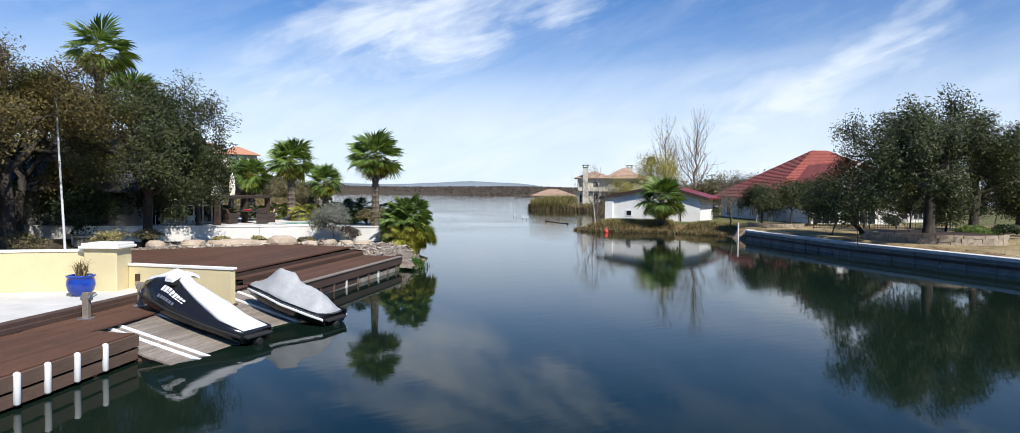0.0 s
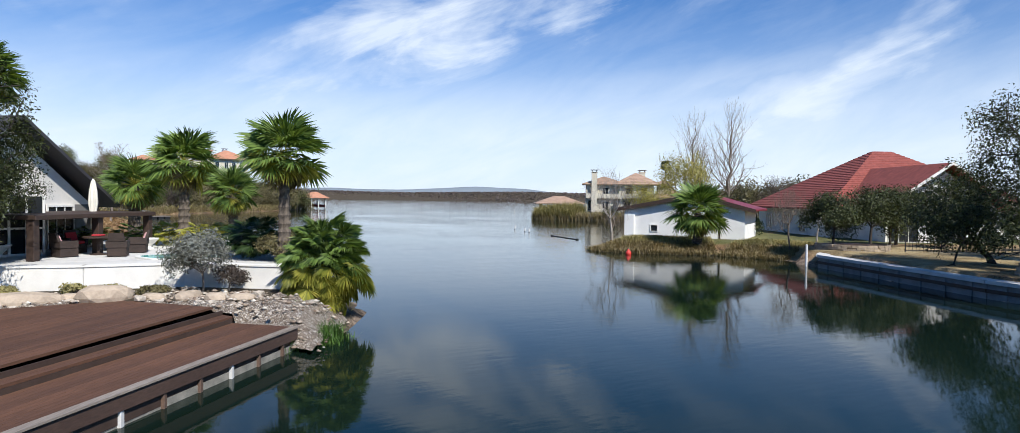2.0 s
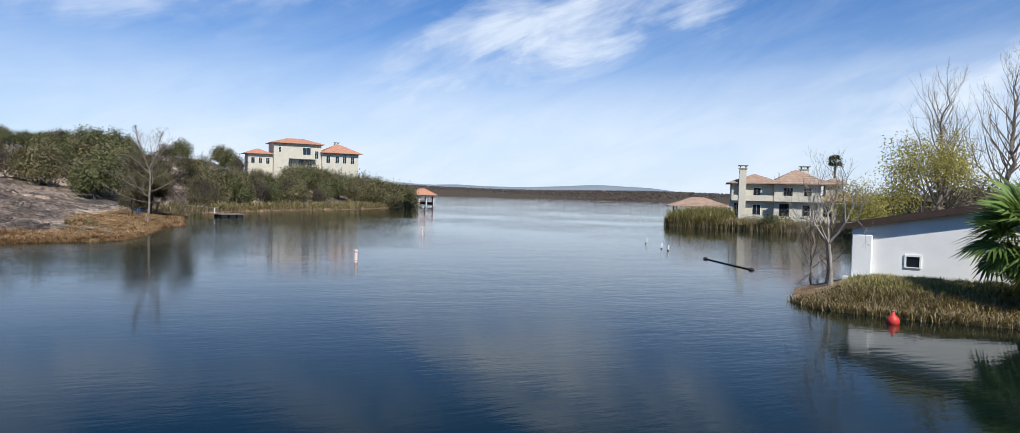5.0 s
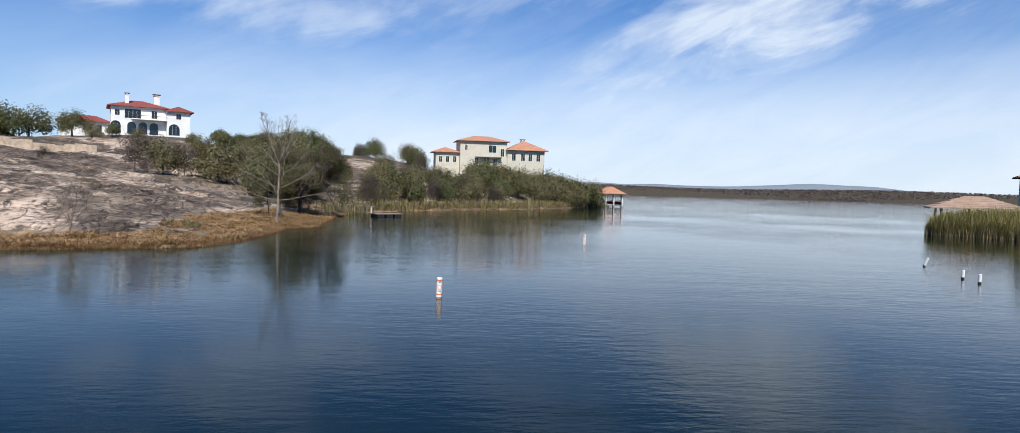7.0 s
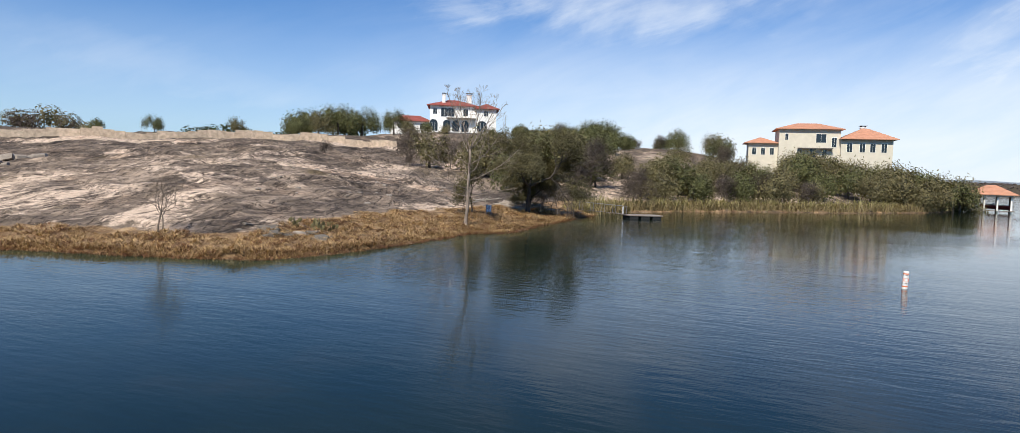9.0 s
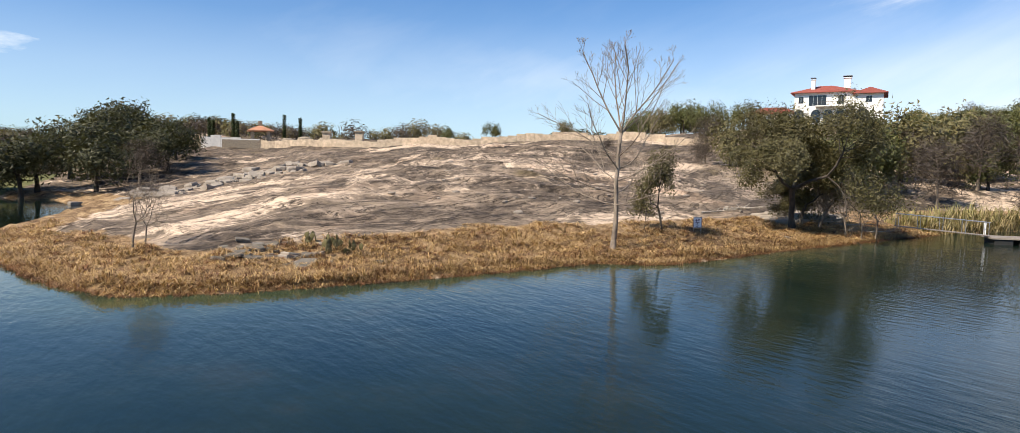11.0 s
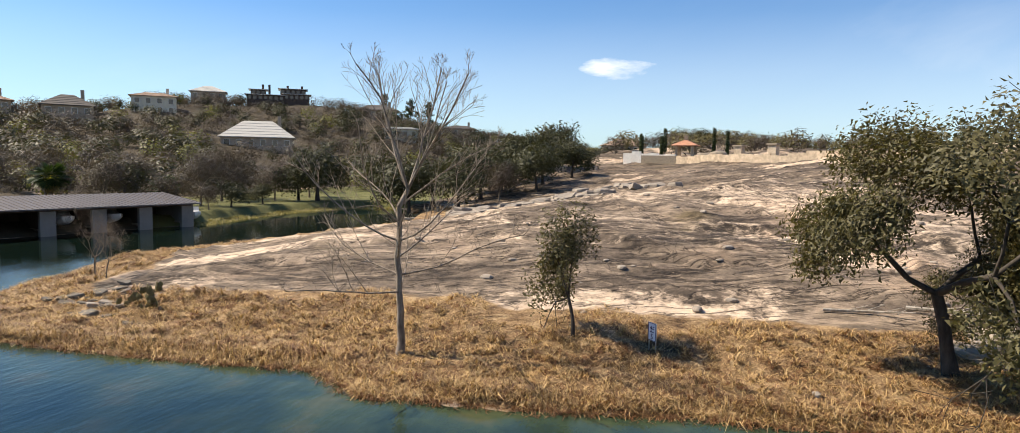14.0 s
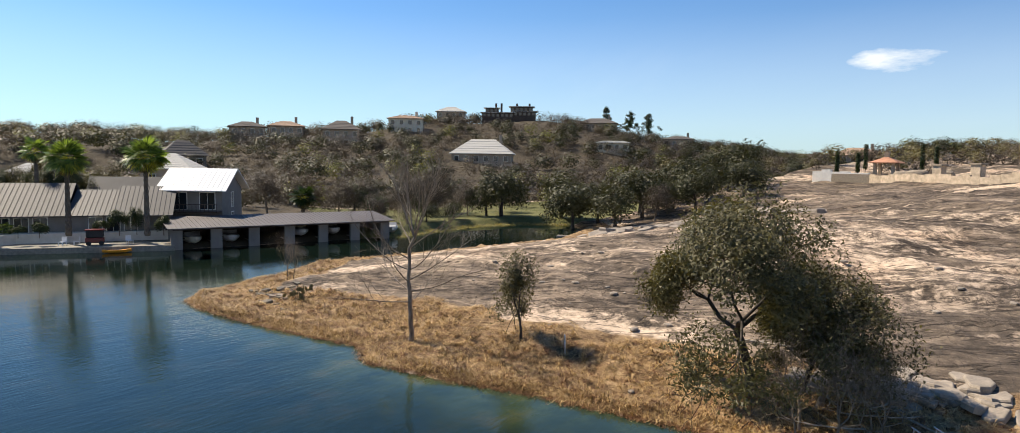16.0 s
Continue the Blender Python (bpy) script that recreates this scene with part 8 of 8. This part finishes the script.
def slab(name, label, x, y, z, size, rz, mat, seed, group=""):
    """A split stone with flat faces, an uneven outline and a tilt."""
    rng = np.random.RandomState(seed)
    n = 6 + seed % 3
    ang = np.sort(np.arange(n) * 6.2832 / n + rng.normal(0, 0.22, n))
    rad = 0.75 + 0.4 * rng.rand(n)
    ring = lambda s, zz: [(s * r * math.cos(a) * size[0], s * r * math.sin(a) * size[1], zz + 0.08 * size[2] * math.sin(3 * a + seed)) for a, r in zip(ang, rad)]
    g = Geo().loft([ring(1.0, -0.4 * size[2]), ring(1.04, 0.3 * size[2]), ring(0.98, 0.55 * size[2]), ring(0.88, 0.62 * size[2])])
    ob = g.obj(name, mat)
    ob.matrix_basis = pose(x, y, z, rng.normal(0, 8), rng.normal(0, 8), rz)
    return tagged(ob, label, "rock", group)


rng = np.random.RandomState(12)
for k in range(34):
    x, y = -44.4 + rng.normal(0, 1.0), 85.4 + rng.normal(0, 1.5)
    s = 0.16 + 0.3 * rng.rand() ** 2
    slab("rock", "dark lichen-covered rock in a heap on the shore", x, y, ground_at(x, y) - 0.03, (s * 1.6, s, s * 0.5), rng.rand() * 360, "lichen_rock" if k % 3 else "slab", 100 + k, "heap of shore rocks")
for k in range(110):
    u = rng.rand()
    x, y = -85 - 26 * u + rng.normal(0, 1.5), 57 + 15 * u + rng.normal(0, 2.0)
    s = 0.35 + 0.75 * rng.rand() ** 2
    slab("rock_slab", "broken grey granite slab on the dome's edge", x, y, ground_at(x, y) - 0.06, (s * 1.8, s, s * 0.7), 20 + rng.normal(0, 25), "slab", 200 + k, "broken slabs by the inlet")
for k in range(60):
    u = rng.rand()
    x, y = -63.5 - 5.5 * u + rng.normal(0, 0.7), 113.6 + 6.5 * u + rng.normal(0, 0.9)
    s = 0.3 + 0.5 * rng.rand()
    slab("rock_slab", "pale fractured granite slab beside the oak", x, y, ground_at(x, y) - 0.05, (s * 1.6, s * 0.9, s * 0.5), 40 + rng.normal(0, 20), "slab", 300 + k, "fractured slabs by the oak")
for k in range(40):
    x, y = -52 - 30 * rng.rand(), 86 + 28 * rng.rand()
    s = 0.08 + 0.16 * rng.rand()
    rock("stone", "loose granite stone on the bare slope", x, y, ground_at(x, y) - 0.02, (s * 1.5, s, s * 0.7), rng.rand() * 360, "slab", 400 + k, "loose stones on the slope")


def log(x, y, rz, L, r, seed):
    rng = np.random.RandomState(seed)
    t = thing("fallen_branch", "weathered grey fallen branch on the granite", "log", (x, y, ground_at(x, y) + r), rz, "fallen branches")
    g = Geo()
    g.loft([[(L * u, 0.06 * L * math.sin(3 * u) + rr * math.cos(a), 0.05 + rr * math.sin(a) + 0.2 * u * u) for a in np.arange(7) * 0.8976] for u, rr in ((0, r), (0.3, r * 0.9), (0.6, r * 0.7), (1, r * 0.25))])
    g.obj("stem", "bark_pale", t)
    for k in range(4):
        u = 0.3 + 0.17 * k
        Geo().rod((L * u, 0.06 * L * math.sin(3 * u), 0.1), (L * (u + 0.22), (0.5 if k % 2 else -0.5) + 0.05 * L, 0.35 + 0.2 * rng.rand()), r * 0.4, r * 0.1, 5).obj("twig", "bark_pale", t)


for k, (x, y, rz, L, r) in enumerate(((-63.8, 108.6, 110, 3.2, 0.07), (-66.0, 111.0, 95, 3.6, 0.10), (-66.5, 112.5, 150, 3.0, 0.10), (-62.8, 116.2, 60, 2.6, 0.06), (-64.6, 117.0, 20, 2.8, 0.06), (-63.2, 114.8, -20, 2.4, 0.05), (-65.4, 115.6, 80, 3.0, 0.05))):
    log(x, y, rz, L, r, 500 + k)
for k in range(16):
    u = rng.rand()
    log(-61.4 - 4.0 * u + rng.normal(0, 0.5), 115.6 + 3.2 * rng.rand(), rng.rand() * 360, 1.8 + 1.6 * rng.rand(), 0.03 + 0.03 * rng.rand(), 520 + k)

# cactus clumps by the rock heap
def cactus(x, y, seed):
    rng = np.random.RandomState(seed)
    t = thing("prickly_pear", "dull green prickly pear cactus among rocks", "cactus", (x, y, ground_at(x, y)), group="prickly pears")
    for k in range(9):
        bm = bmesh.new()
        bmesh.ops.create_icosphere(bm, subdivisions=1, radius=0.13)
        m = pose(rng.normal(0, 0.2), rng.normal(0, 0.2), 0.12 + 0.16 * (k % 3), 0, rng.normal(0, 25), rng.rand() * 180) @ Matrix.Diagonal((1, 0.28, 1.3, 1))
        Geo().take(bm, m).obj("pad", "oak_brown", t)


for k in range(4):
    cactus(-45.2 + rng.normal(0, 0.9), 87.2 + rng.normal(0, 1.2), 600 + k)

# terrace wall and ruined stonework on the ridge
ridge = thing("ridge_wall", "long pale block retaining wall along the ridge", "wall", kind="structure")
rp = [(-151.5, 38.5), (-154, 49), (-150.5, 62), (-148, 78), (-146, 95), (-145, 112), (-142, 126), (-138, 138)]
for k, (a, b) in enumerate(zip(rp, rp[1:])):
    L = math.dist(a, b)
    n = int(L / 1.6)
    for i in range(n):
        p, q = line_at(a, b, i / n), line_at(a, b, (i + 0.985) / n)
        zb = ground_at((p[0] + q[0]) / 2, (p[1] + q[1]) / 2)
        hh = 2.0 if k < 1 else 1.45 + 0.14 * math.sin(i * 1.7 + k) * math.sin(i * 0.61 + 2 * k) + 0.08 * math.sin(i * 5.1)
        Geo().prism([p, q, (q[0] - 0.5, q[1]), (p[0] - 0.5, p[1])], zb - 0.6, zb + hh).obj("panel", "white_wall" if k < 1 else "ridge_stone", ridge)
zt = ground_at(-154, 49)
Geo().prism([(-153.9, 49.2), (-151.6, 38.6), (-166, 30), (-170, 46)], zt - 2, zt + 1.6).obj("terrace_fill", "stone", ridge)
for k, (x, y) in enumerate(((-156, 54), (-157, 57), (-158, 61), (-156, 66), (-154, 58))):
    rock("rubble", "heap of broken tan limestone blocks on the ridge", x, y, ground_at(x, y), (1.6, 1.3, 1.3), 30 * k, "stone", 700 + k, "rubble heaps")
for x, y in ((-153.5, 62.5), (-153.0, 69.0)):
    t = thing("gate_pier", "square tan stone pier with a flat cap on the ridge", "pillar", (x, y, ground_at(x, y)), group="gate piers")
    Geo().box(-0.75, -0.75, -0.5, 0.75, 0.75, 2.7, 0.03).obj("shaft", "ridge_stone", t)
    Geo().box(-0.95, -0.95, 2.7, 0.95, 0.95, 3.0, 0.03).obj("cap", "stone", t)
gz = thing("gazebo", "tan stone gazebo with a hipped tile roof on the ridge", "gazebo", (-162.5, 46.5, zt + 1.6), 20)
for x in (-1.6, 1.6):
    for y in (-1.6, 1.6):
        Geo().box(x - 0.28, y - 0.28, -1, x + 0.28, y + 0.28, 2.3, 0.02).obj("pier", "stone", gz)
hip_roof(Geo(), -2.6, -2.6, 2.6, 2.6, 2.3, 3.5, 5, 0.05).obj("roof", "tile_orange", gz)
Geo().box(-0.4, -0.4, 3.2, 0.4, 0.4, 4.4, 0.02).obj("chimney", "stone", gz)
for k, (x, y, hh) in enumerate(((-159, 38, 4.2), (-161, 36.5, 4.6), (-165, 40, 5.0), (-168, 50, 5.5), (-166, 54, 4.8), (-158.8, 43, 3.6))):
    t = thing("cypress", "slim dark Italian cypress on the terrace", "tree", (x, y, ground_at(x, y) + 0.6), group="cypresses")
    rr = np.random.RandomState(800 + k)
    Geo().rod((0, 0, -1), (0, 0, hh * 0.8), 0.08, 0.03, 6).obj("trunk", "bark", t)
    zz = rr.rand(900)
    mesh_part("crown", leaf_mesh(rr, np.stack([np.zeros(900), np.zeros(900), 0.3 + hh * zz], -1), 1400, 0.09, (0.22, 0.22, 0.12)), "oak_dark", t)

# ---------------------------------------------------------------- the boat dock across the inlet
d0, d1 = Vector((-37.4, 51.0)), Vector((-62.2, 46.9))
dl = (d1 - d0).length
dz_ = math.degrees(math.atan2(d1.y - d0.y, d1.x - d0.x))
dock = thing("covered_boat_dock", "long covered boat dock with six bays and a metal roof", "boat dock", (d0.x, d0.y, 0.0), dz_)
# local x runs along the front, y towards the water is negative after the turn
bays, depth = 6, 6.2
for k in range(bays + 1):
    x = dl * k / bays
    Geo().box(x - 0.62, 0.05, -0.1, x + 0.62, 0.5, 2.32, 0.02).obj("pillar", "grey_wall", dock)
    for y in (0.2, 2.8, depth - 0.2):
        Geo().rod((x, y, -2.5), (x, y, 0.1), 0.14, n=8).obj("pile", "dark_wood", dock)
    Geo().box(x - 0.28, 0.5, 0.38, x + 0.28, depth, 0.52, 0.01).obj("finger", "grey_wood", dock)
    Geo().box(x - 0.06, 0.5, 0.5, x + 0.06, depth, 2.4, 0.01).obj("divider", "dark_wood", dock)
Geo().box(-0.4, 0.0, 2.18, dl + 0.4, 0.3, 2.4, 0.01).obj("beam", "dark_wood", dock)
Geo().box(-0.3, depth, 0.2, dl + 0.3, depth + 0.2, 3.0).obj("back_wall", "dark_wood", dock)
Geo().loft([[(x, -0.7, 2.35), (x, depth + 0.6, 3.15), (x, depth + 0.6, 3.27), (x, -0.7, 2.47)] for x in (-1.0, dl + 1.0)]).obj("roof", "dock_roof", dock)
g = Geo()
for k in range(54):
    x = -1.0 + (dl + 2.0) * k / 53
    g.loft([[(x - 0.02, yy, zz), (x + 0.02, yy, zz), (x + 0.02, yy, zz + 0.05), (x - 0.02, yy, zz + 0.05)] for yy, zz in ((-0.7, 2.47), (depth + 0.6, 3.27))])
g.obj("roof_seam", "dock_roof", dock)
for x in (0.0, dl):
    Geo().loft([[(x - 0.08, 0.3, 0.5), (x + 0.08, 0.3, 0.5), (x + 0.08, 0.3, 2.35), (x - 0.08, 0.3, 2.35)], [(x - 0.08, depth, 0.5), (x + 0.08, depth, 0.5), (x + 0.08, depth, 3.1), (x - 0.08, depth, 3.1)]]).obj("end_wall", "grey_wall", dock)
dm = pose(d0.x, d0.y, 0, 0, 0, dz_)
for k, (mat, lab) in enumerate((("canvas", "covered motor boat in a dock bay"), ("white_gel", "white motor boat in a dock bay"), (None, ""), ("white_gel", "white motor boat with a windscreen in a dock bay"), ("white_gel", "bright white motor boat on a lift in a dock bay"), (None, ""))):
    if mat:
        p = dm @ Vector((dl * (k + 0.5) / bays, 0.7, 0))
        motor_boat(lab, p.x, p.y, 0.15 + (0.35 if k > 2 else 0), dz_ + 90, 5.4, 1.1, mat)
p = dm @ Vector((dl + 1.9, 2.0, 0))
motor_boat("white motor boat moored beside the dock's end", p.x, p.y, 0.2, dz_ + 70, 4.8, 1.0)

# the quay in front of the house
# darker footing concrete stands in for the planting's shade on the pale quay
quay = Geo().prism([(-37.2, 51.4), (-20.5, 49.6), (-20.5, 45.0), (-37.2, 46.0)], -1.5, 0.62).obj("quay", "pile")
tagged(quay, "low pale concrete quay along the inlet", "quay", kind="structure")
kay = thing("kayak", "short orange kayak at the quay's edge", "kayak", (-31.6, 51.4, 0.02), 8)
Geo().loft([[(x, y * w, z0 + zz * 0.3) for y, zz in ((1, 1), (0.7, 0.3), (0, 0), (-0.7, 0.3), (-1, 1))] for x, w, z0 in ((-1.4, 0.03, 0.12), (-0.8, 0.26, 0.0), (0, 0.34, -0.02), (0.8, 0.26, 0.0), (1.4, 0.03, 0.12))]).obj("hull", "kayak", kay)
Geo().box(-0.45, -0.2, 0.2, 0.45, 0.2, 0.3, 0.03).obj("cockpit", "dark", kay)
cart = thing("utility_cart", "dark red covered utility cart parked on the quay", "cart", (-29.3, 48.6, 0.62), 5)
Geo().box(-0.9, -0.6, 0.3, 0.9, 0.6, 0.85, 0.06).obj("body", "van_red", cart)
Geo().box(-0.85, -0.55, 0.85, 0.85, 0.55, 1.65, 0.08).obj("cab", "dark", cart)
Geo().box(-0.95, -0.65, 1.65, 0.95, 0.65, 1.75, 0.04).obj("roof", "van_red", cart)
for x in (-0.6, 0.6):
    for y in (-0.6, 0.6):
        Geo().rod((x, y - 0.08, 0.24), (x, y + 0.08, 0.24), 0.24, n=14).obj("wheel", "rubber", cart)
for k, (x, y) in enumerate(((-27.5, 48.0), (-26.2, 48.2), (-32.6, 48.6))):
    t = thing("lounge_chair", "white garden chair on the quay", "chair", (x, y, 0.62), 60 * k, "quay chairs")
    Geo().box(-0.3, -0.3, 0.36, 0.3, 0.3, 0.42, 0.01).obj("seat", "white_gel", t)
    Geo().box(-0.34, -0.3, 0.4, -0.28, 0.3, 0.95, 0.01).obj("backrest", "white_gel", t)
    for x_ in (-0.27, 0.23):
        for y_ in (-0.27, 0.23):
            Geo().box(x_, y_, 0, x_ + 0.05, y_ + 0.05, 0.36).obj("leg", "white_gel", t)

# the house behind the terrace: metal roofs, seen from both sides
h = house_at("long grey house with steep standing-seam metal roofs", -28.0, 38.8, 1.7, -4)
block(h, -8.2, -5.0, 9.0, 5.0, -1.0, 1.9, "grey_wall")
for x0, x1, z1, off in ((1.6, 9.8, 5.3, 0.0), (-3.2, 1.6, 4.5, -0.3), (-9.4, -3.2, 5.0, 0.5)):
    gable_roof(Geo(), x0, -5.9 + off, x1, 5.9 + off, 1.75, z1).obj("roof", "metal_roof", h)
    seams(Geo(), x0 + 0.02, -5.9 + off, x1 - 0.02, 5.9 + off, 1.75, z1).obj("roof_seam", "metal_roof", h)
Geo().loft([[(xx, -5.0, 1.9), (xx, 5.0, 1.9), (xx, 0, 5.1)] for xx in (8.8, 9.0)]).obj("gable", "white_wall", h)
Geo().loft([[(xx, -4.6, 1.9), (xx, 5.2, 1.9), (xx, 0.4, 4.8)] for xx in (-8.2, -8.0)]).obj("gable", "grey_wall", h)
s_ = side(-8.2, -5, 9, 5, "n")
for x in (1.2, 3.0, 4.8, 10.2, 12.0, 13.8):
    window(h, s_, x, -0.6, 1.3, 2.2, bars=1)
s_ = side(-8.2, -5, 9, 5, "e")
for x in (1.6, 3.6, 5.6, 8.0):
    window(h, s_, x, -0.1, 1.5, 1.9, bars=2)
gable_roof(Geo(), -9.4, -12.5, 2.0, -6.0, 3.4, 5.9).obj("roof", "metal_roof", h)
block(h, -8.8, -11.8, 1.4, -6.6, -1, 3.4, "grey_wall")
Geo().box(9.0, -3.0, 1.45, 12.6, 4.2, 1.62, 0.02).obj("porch_roof", "dark_wood", h)
for y in (-2.8, 0.6, 4.0):
    Geo().box(12.2, y - 0.14, -0.02, 12.48, y + 0.14, 1.45, 0.01).obj("porch_post", "dark_wood", h)

h = house_at("two-storey grey house with a metal roof whitened for sun glare", -40.6, 37.0, 1.0, -19)
block(h, -3.4, -4.2, 3.6, 4.2, -0.5, 5.4, "grey_wall")
gable_roof(Geo(), -4.2, -5.2, 4.4, 5.2, 5.2, 7.9).obj("roof", "glare_roof", h)
seams(Geo(), -4.18, -5.2, 4.38, 5.2, 5.2, 7.9, 0.6).obj("roof_seam", "glare_roof", h)
for xx in (-3.4, 3.4):
    Geo().loft([[(q, -4.2, 5.4), (q, 4.2, 5.4), (q, 0, 7.6)] for q in (xx, xx + 0.2)]).obj("gable", "grey_wall", h)
s_ = side(-3.4, -4.2, 3.6, 4.2, "n")
for x, w in ((1.8, 1.8), (5.2, 1.8)):
    window(h, s_, x, 2.9, w, 2.1, bars=1)
s_ = side(-3.4, -4.2, 3.6, 4.2, "w")
window(h, s_, 4.2, 3.0, 0.9, 1.9)
window(h, s_, 4.2, 0.4, 0.9, 1.9)
Geo().box(-3.4, 4.2, 2.6, 3.6, 6.2, 2.75, 0.01).obj("balcony", "dark_wood", h)
for k in range(15):
    Geo().box(-3.35 + 0.49 * k, 6.1, 2.75, -3.3 + 0.49 * k, 6.15, 3.6).obj("baluster", "dark_wood", h)
Geo().box(-3.4, 6.08, 3.58, 3.6, 6.17, 3.66).obj("handrail", "dark_wood", h)

h = house_at("small white-roofed outbuilding behind the house", -36.0, 4.0, 3.0, -20)
block(h, -4, -3.5, 4, 3.5, -2, 5.6, "tan_wall")
hip_roof(Geo(), -4.6, -4.1, 4.6, 4.1, 5.6, 8.2, 8, 0.05).obj("roof", "shingle_pale", h)
s_ = side(-4, -3.5, 4, 3.5, "n")
for x in (2, 5.6):
    window(h, s_, x, 3.2, 1.0, 1.4)


# ---------------------------------------------------------------- houses on the wooded hill
def hill_house(label, x, y, z, rz, w, d, hh, rise, wall, roof, rows, stack=0, group="hill houses"):
    t = house_at(label, x, y, z - 1.5, rz, group=group)
    block(t, -w / 2, -d / 2, w / 2, d / 2, -4, hh, wall)
    hip_roof(Geo(), -w / 2 - 0.8, -d / 2 - 0.8, w / 2 + 0.8, d / 2 + 0.8, hh, hh + rise, 6, 0.08).obj("roof", roof, t)
    s = side(-w / 2, -d / 2, w / 2, d / 2, "n")
    for r in range(rows):
        n = int(w / 3)
        for k in range(n):
            window(t, s, w * (k + 0.5) / n, hh - 2.5 - 3.1 * r, 1.4, 1.7, bars=0)
    for k in range(stack):
        Geo().box(-w * 0.3 + k * w * 0.35 - 0.5, -0.5, hh + rise * 0.4, -w * 0.3 + k * w * 0.35 + 0.5, 0.5, hh + rise + 1.6, 0.03).obj("chimney", wall, t)
    return t


for lab, x, y, rz, w, d, hh, rise, wall, roof, rows, st, lift in (
        ("grey hipped house above the woods", -36.4, -76, 10, 11, 8, 5.0, 4.2, "grey_wall", "shingle_dark", 1, 0, 0.5),
        ("low brown house on the hill", -57.5, -135, 0, 12, 9, 5.5, 2.0, "tan_wall", "shingle_dark", 1, 1, 1.0),
        ("brown two-storey house on the hill", -71.3, -134, -5, 12, 9, 6.0, 2.0, "tan_wall", "tile_tan", 2, 1, 1.0),
        ("pinkish two-storey house on the hill", -89.5, -121, -12, 13, 10, 6.5, 3.4, "tan_wall", "shingle_dark", 2, 1, 0.0),
        ("pink and white villa below the hilltop", -120.2, -140, -20, 14, 9, 6.8, 1.5, "villa_wall", "tile_tan", 2, 1, -1.0),
        ("brown tiered house near the hilltop", -152, -172, -25, 13, 10, 7.0, 2.6, "tan_wall", "shingle_pale", 2, 0, 0.0),
        ("broad pale-roofed house among the trees", -129.5, -79, -30, 20, 12, 2.6, 5.0, "tan_wall", "shingle_pale", 1, 1, 1.2),
        ("long dark house with deep eaves on the slope", -216, -142, -38, 18, 11, 4.6, 2.6, "tan_wall", "shingle_dark", 1, 1, 1.5),
        ("low dark house on the ridge", -248, -121, -42, 14, 9, 4.4, 1.6, "tan_wall", "shingle_dark", 1, 1, 1.5),
        ("low pale cabin roof in the woods", -184, -81, -35, 12, 5, 3.2, 0.8, "villa_wall", "shingle_pale", 1, 0, 2.0),
        ("brown hipped house behind the ridge", -277, -48, -50, 18, 12, 5.0, 3.0, "tan_wall", "tile_tan", 1, 1, 3.0),
        ("long brown house behind the ridge", -292, -26, -55, 22, 10, 4.0, 2.4, "tan_wall", "shingle_dark", 1, 0, 3.0),
        ("small pale-roofed house in the woods", -4, -62, 5, 9, 7, 3.2, 2.0, "villa_wall", "shingle_pale", 1, 0, 2.5)):
    hill_house(lab, x, y, ground_at(x, y) + lift, rz, w, d, hh, rise, wall, roof, rows, st)

# the long hilltop house with terraces and chimneys
h = house_at("long dark hilltop house with flat roofs and chimneys", -178, -160, ground_at(-178, -160) + 1.0, -28)
h.matrix_basis = h.matrix_basis @ Matrix.Diagonal((0.75, 0.75, 0.75, 1))
for x0, y0, x1, y1, z0, z1 in ((-2, -6, 18, 6, -4, 4.0), (-16, -6, -2, 5, -4, 5.0), (-14, -5, 0, 4, 5.0, 8.0), (8, -4, 16, 4, 4.0, 7.0)):
    block(h, x0, y0, x1, y1, z0, z1, "dark_wood")
    Geo().box(x0 - 1.2, y0 - 1.2, z1, x1 + 1.2, y1 + 1.2, z1 + 0.35, 0.03).obj("roof", "shingle_pale", h)
    s_ = side(x0, y0, x1, y1, "n")
    n = max(2, int((x1 - x0) / 2.6))
    for k in range(n):
        window(h, s_, (x1 - x0) * (k + 0.5) / n, z1 - 2.4, 1.7, 1.8, bars=0, frame_mat="dark")
for x in (-12, -4, 6.0, 9.5):
    Geo().box(x - 0.6, -0.6, 5, x + 0.6, 0.6, 10.4, 0.03).obj("chimney", "dark_wood", h)
for k, (x, y) in enumerate(((-232, -138), (-240, -134), (-226, -150))):
    rr = np.random.RandomState(900 + k)
    t = thing("pine_tree", "tall dark pine standing above the hill woods", "tree", (x, y, ground_at(x, y)), group="pines")
    Geo().rod((0, 0, -1), (0, 0, 12), 0.3, 0.1, 7).obj("trunk", "bark", t)
    zz = 5 + 9 * rr.rand(60)
    spots = np.stack([rr.normal(0, 1, 60) * (14.5 - zz) * 0.3, rr.normal(0, 1, 60) * (14.5 - zz) * 0.3, zz], -1)
    mesh_part("crown", leaf_mesh(rr, spots, 2200, 0.22, (0.5, 0.5, 0.35)), "oak_dark", t)
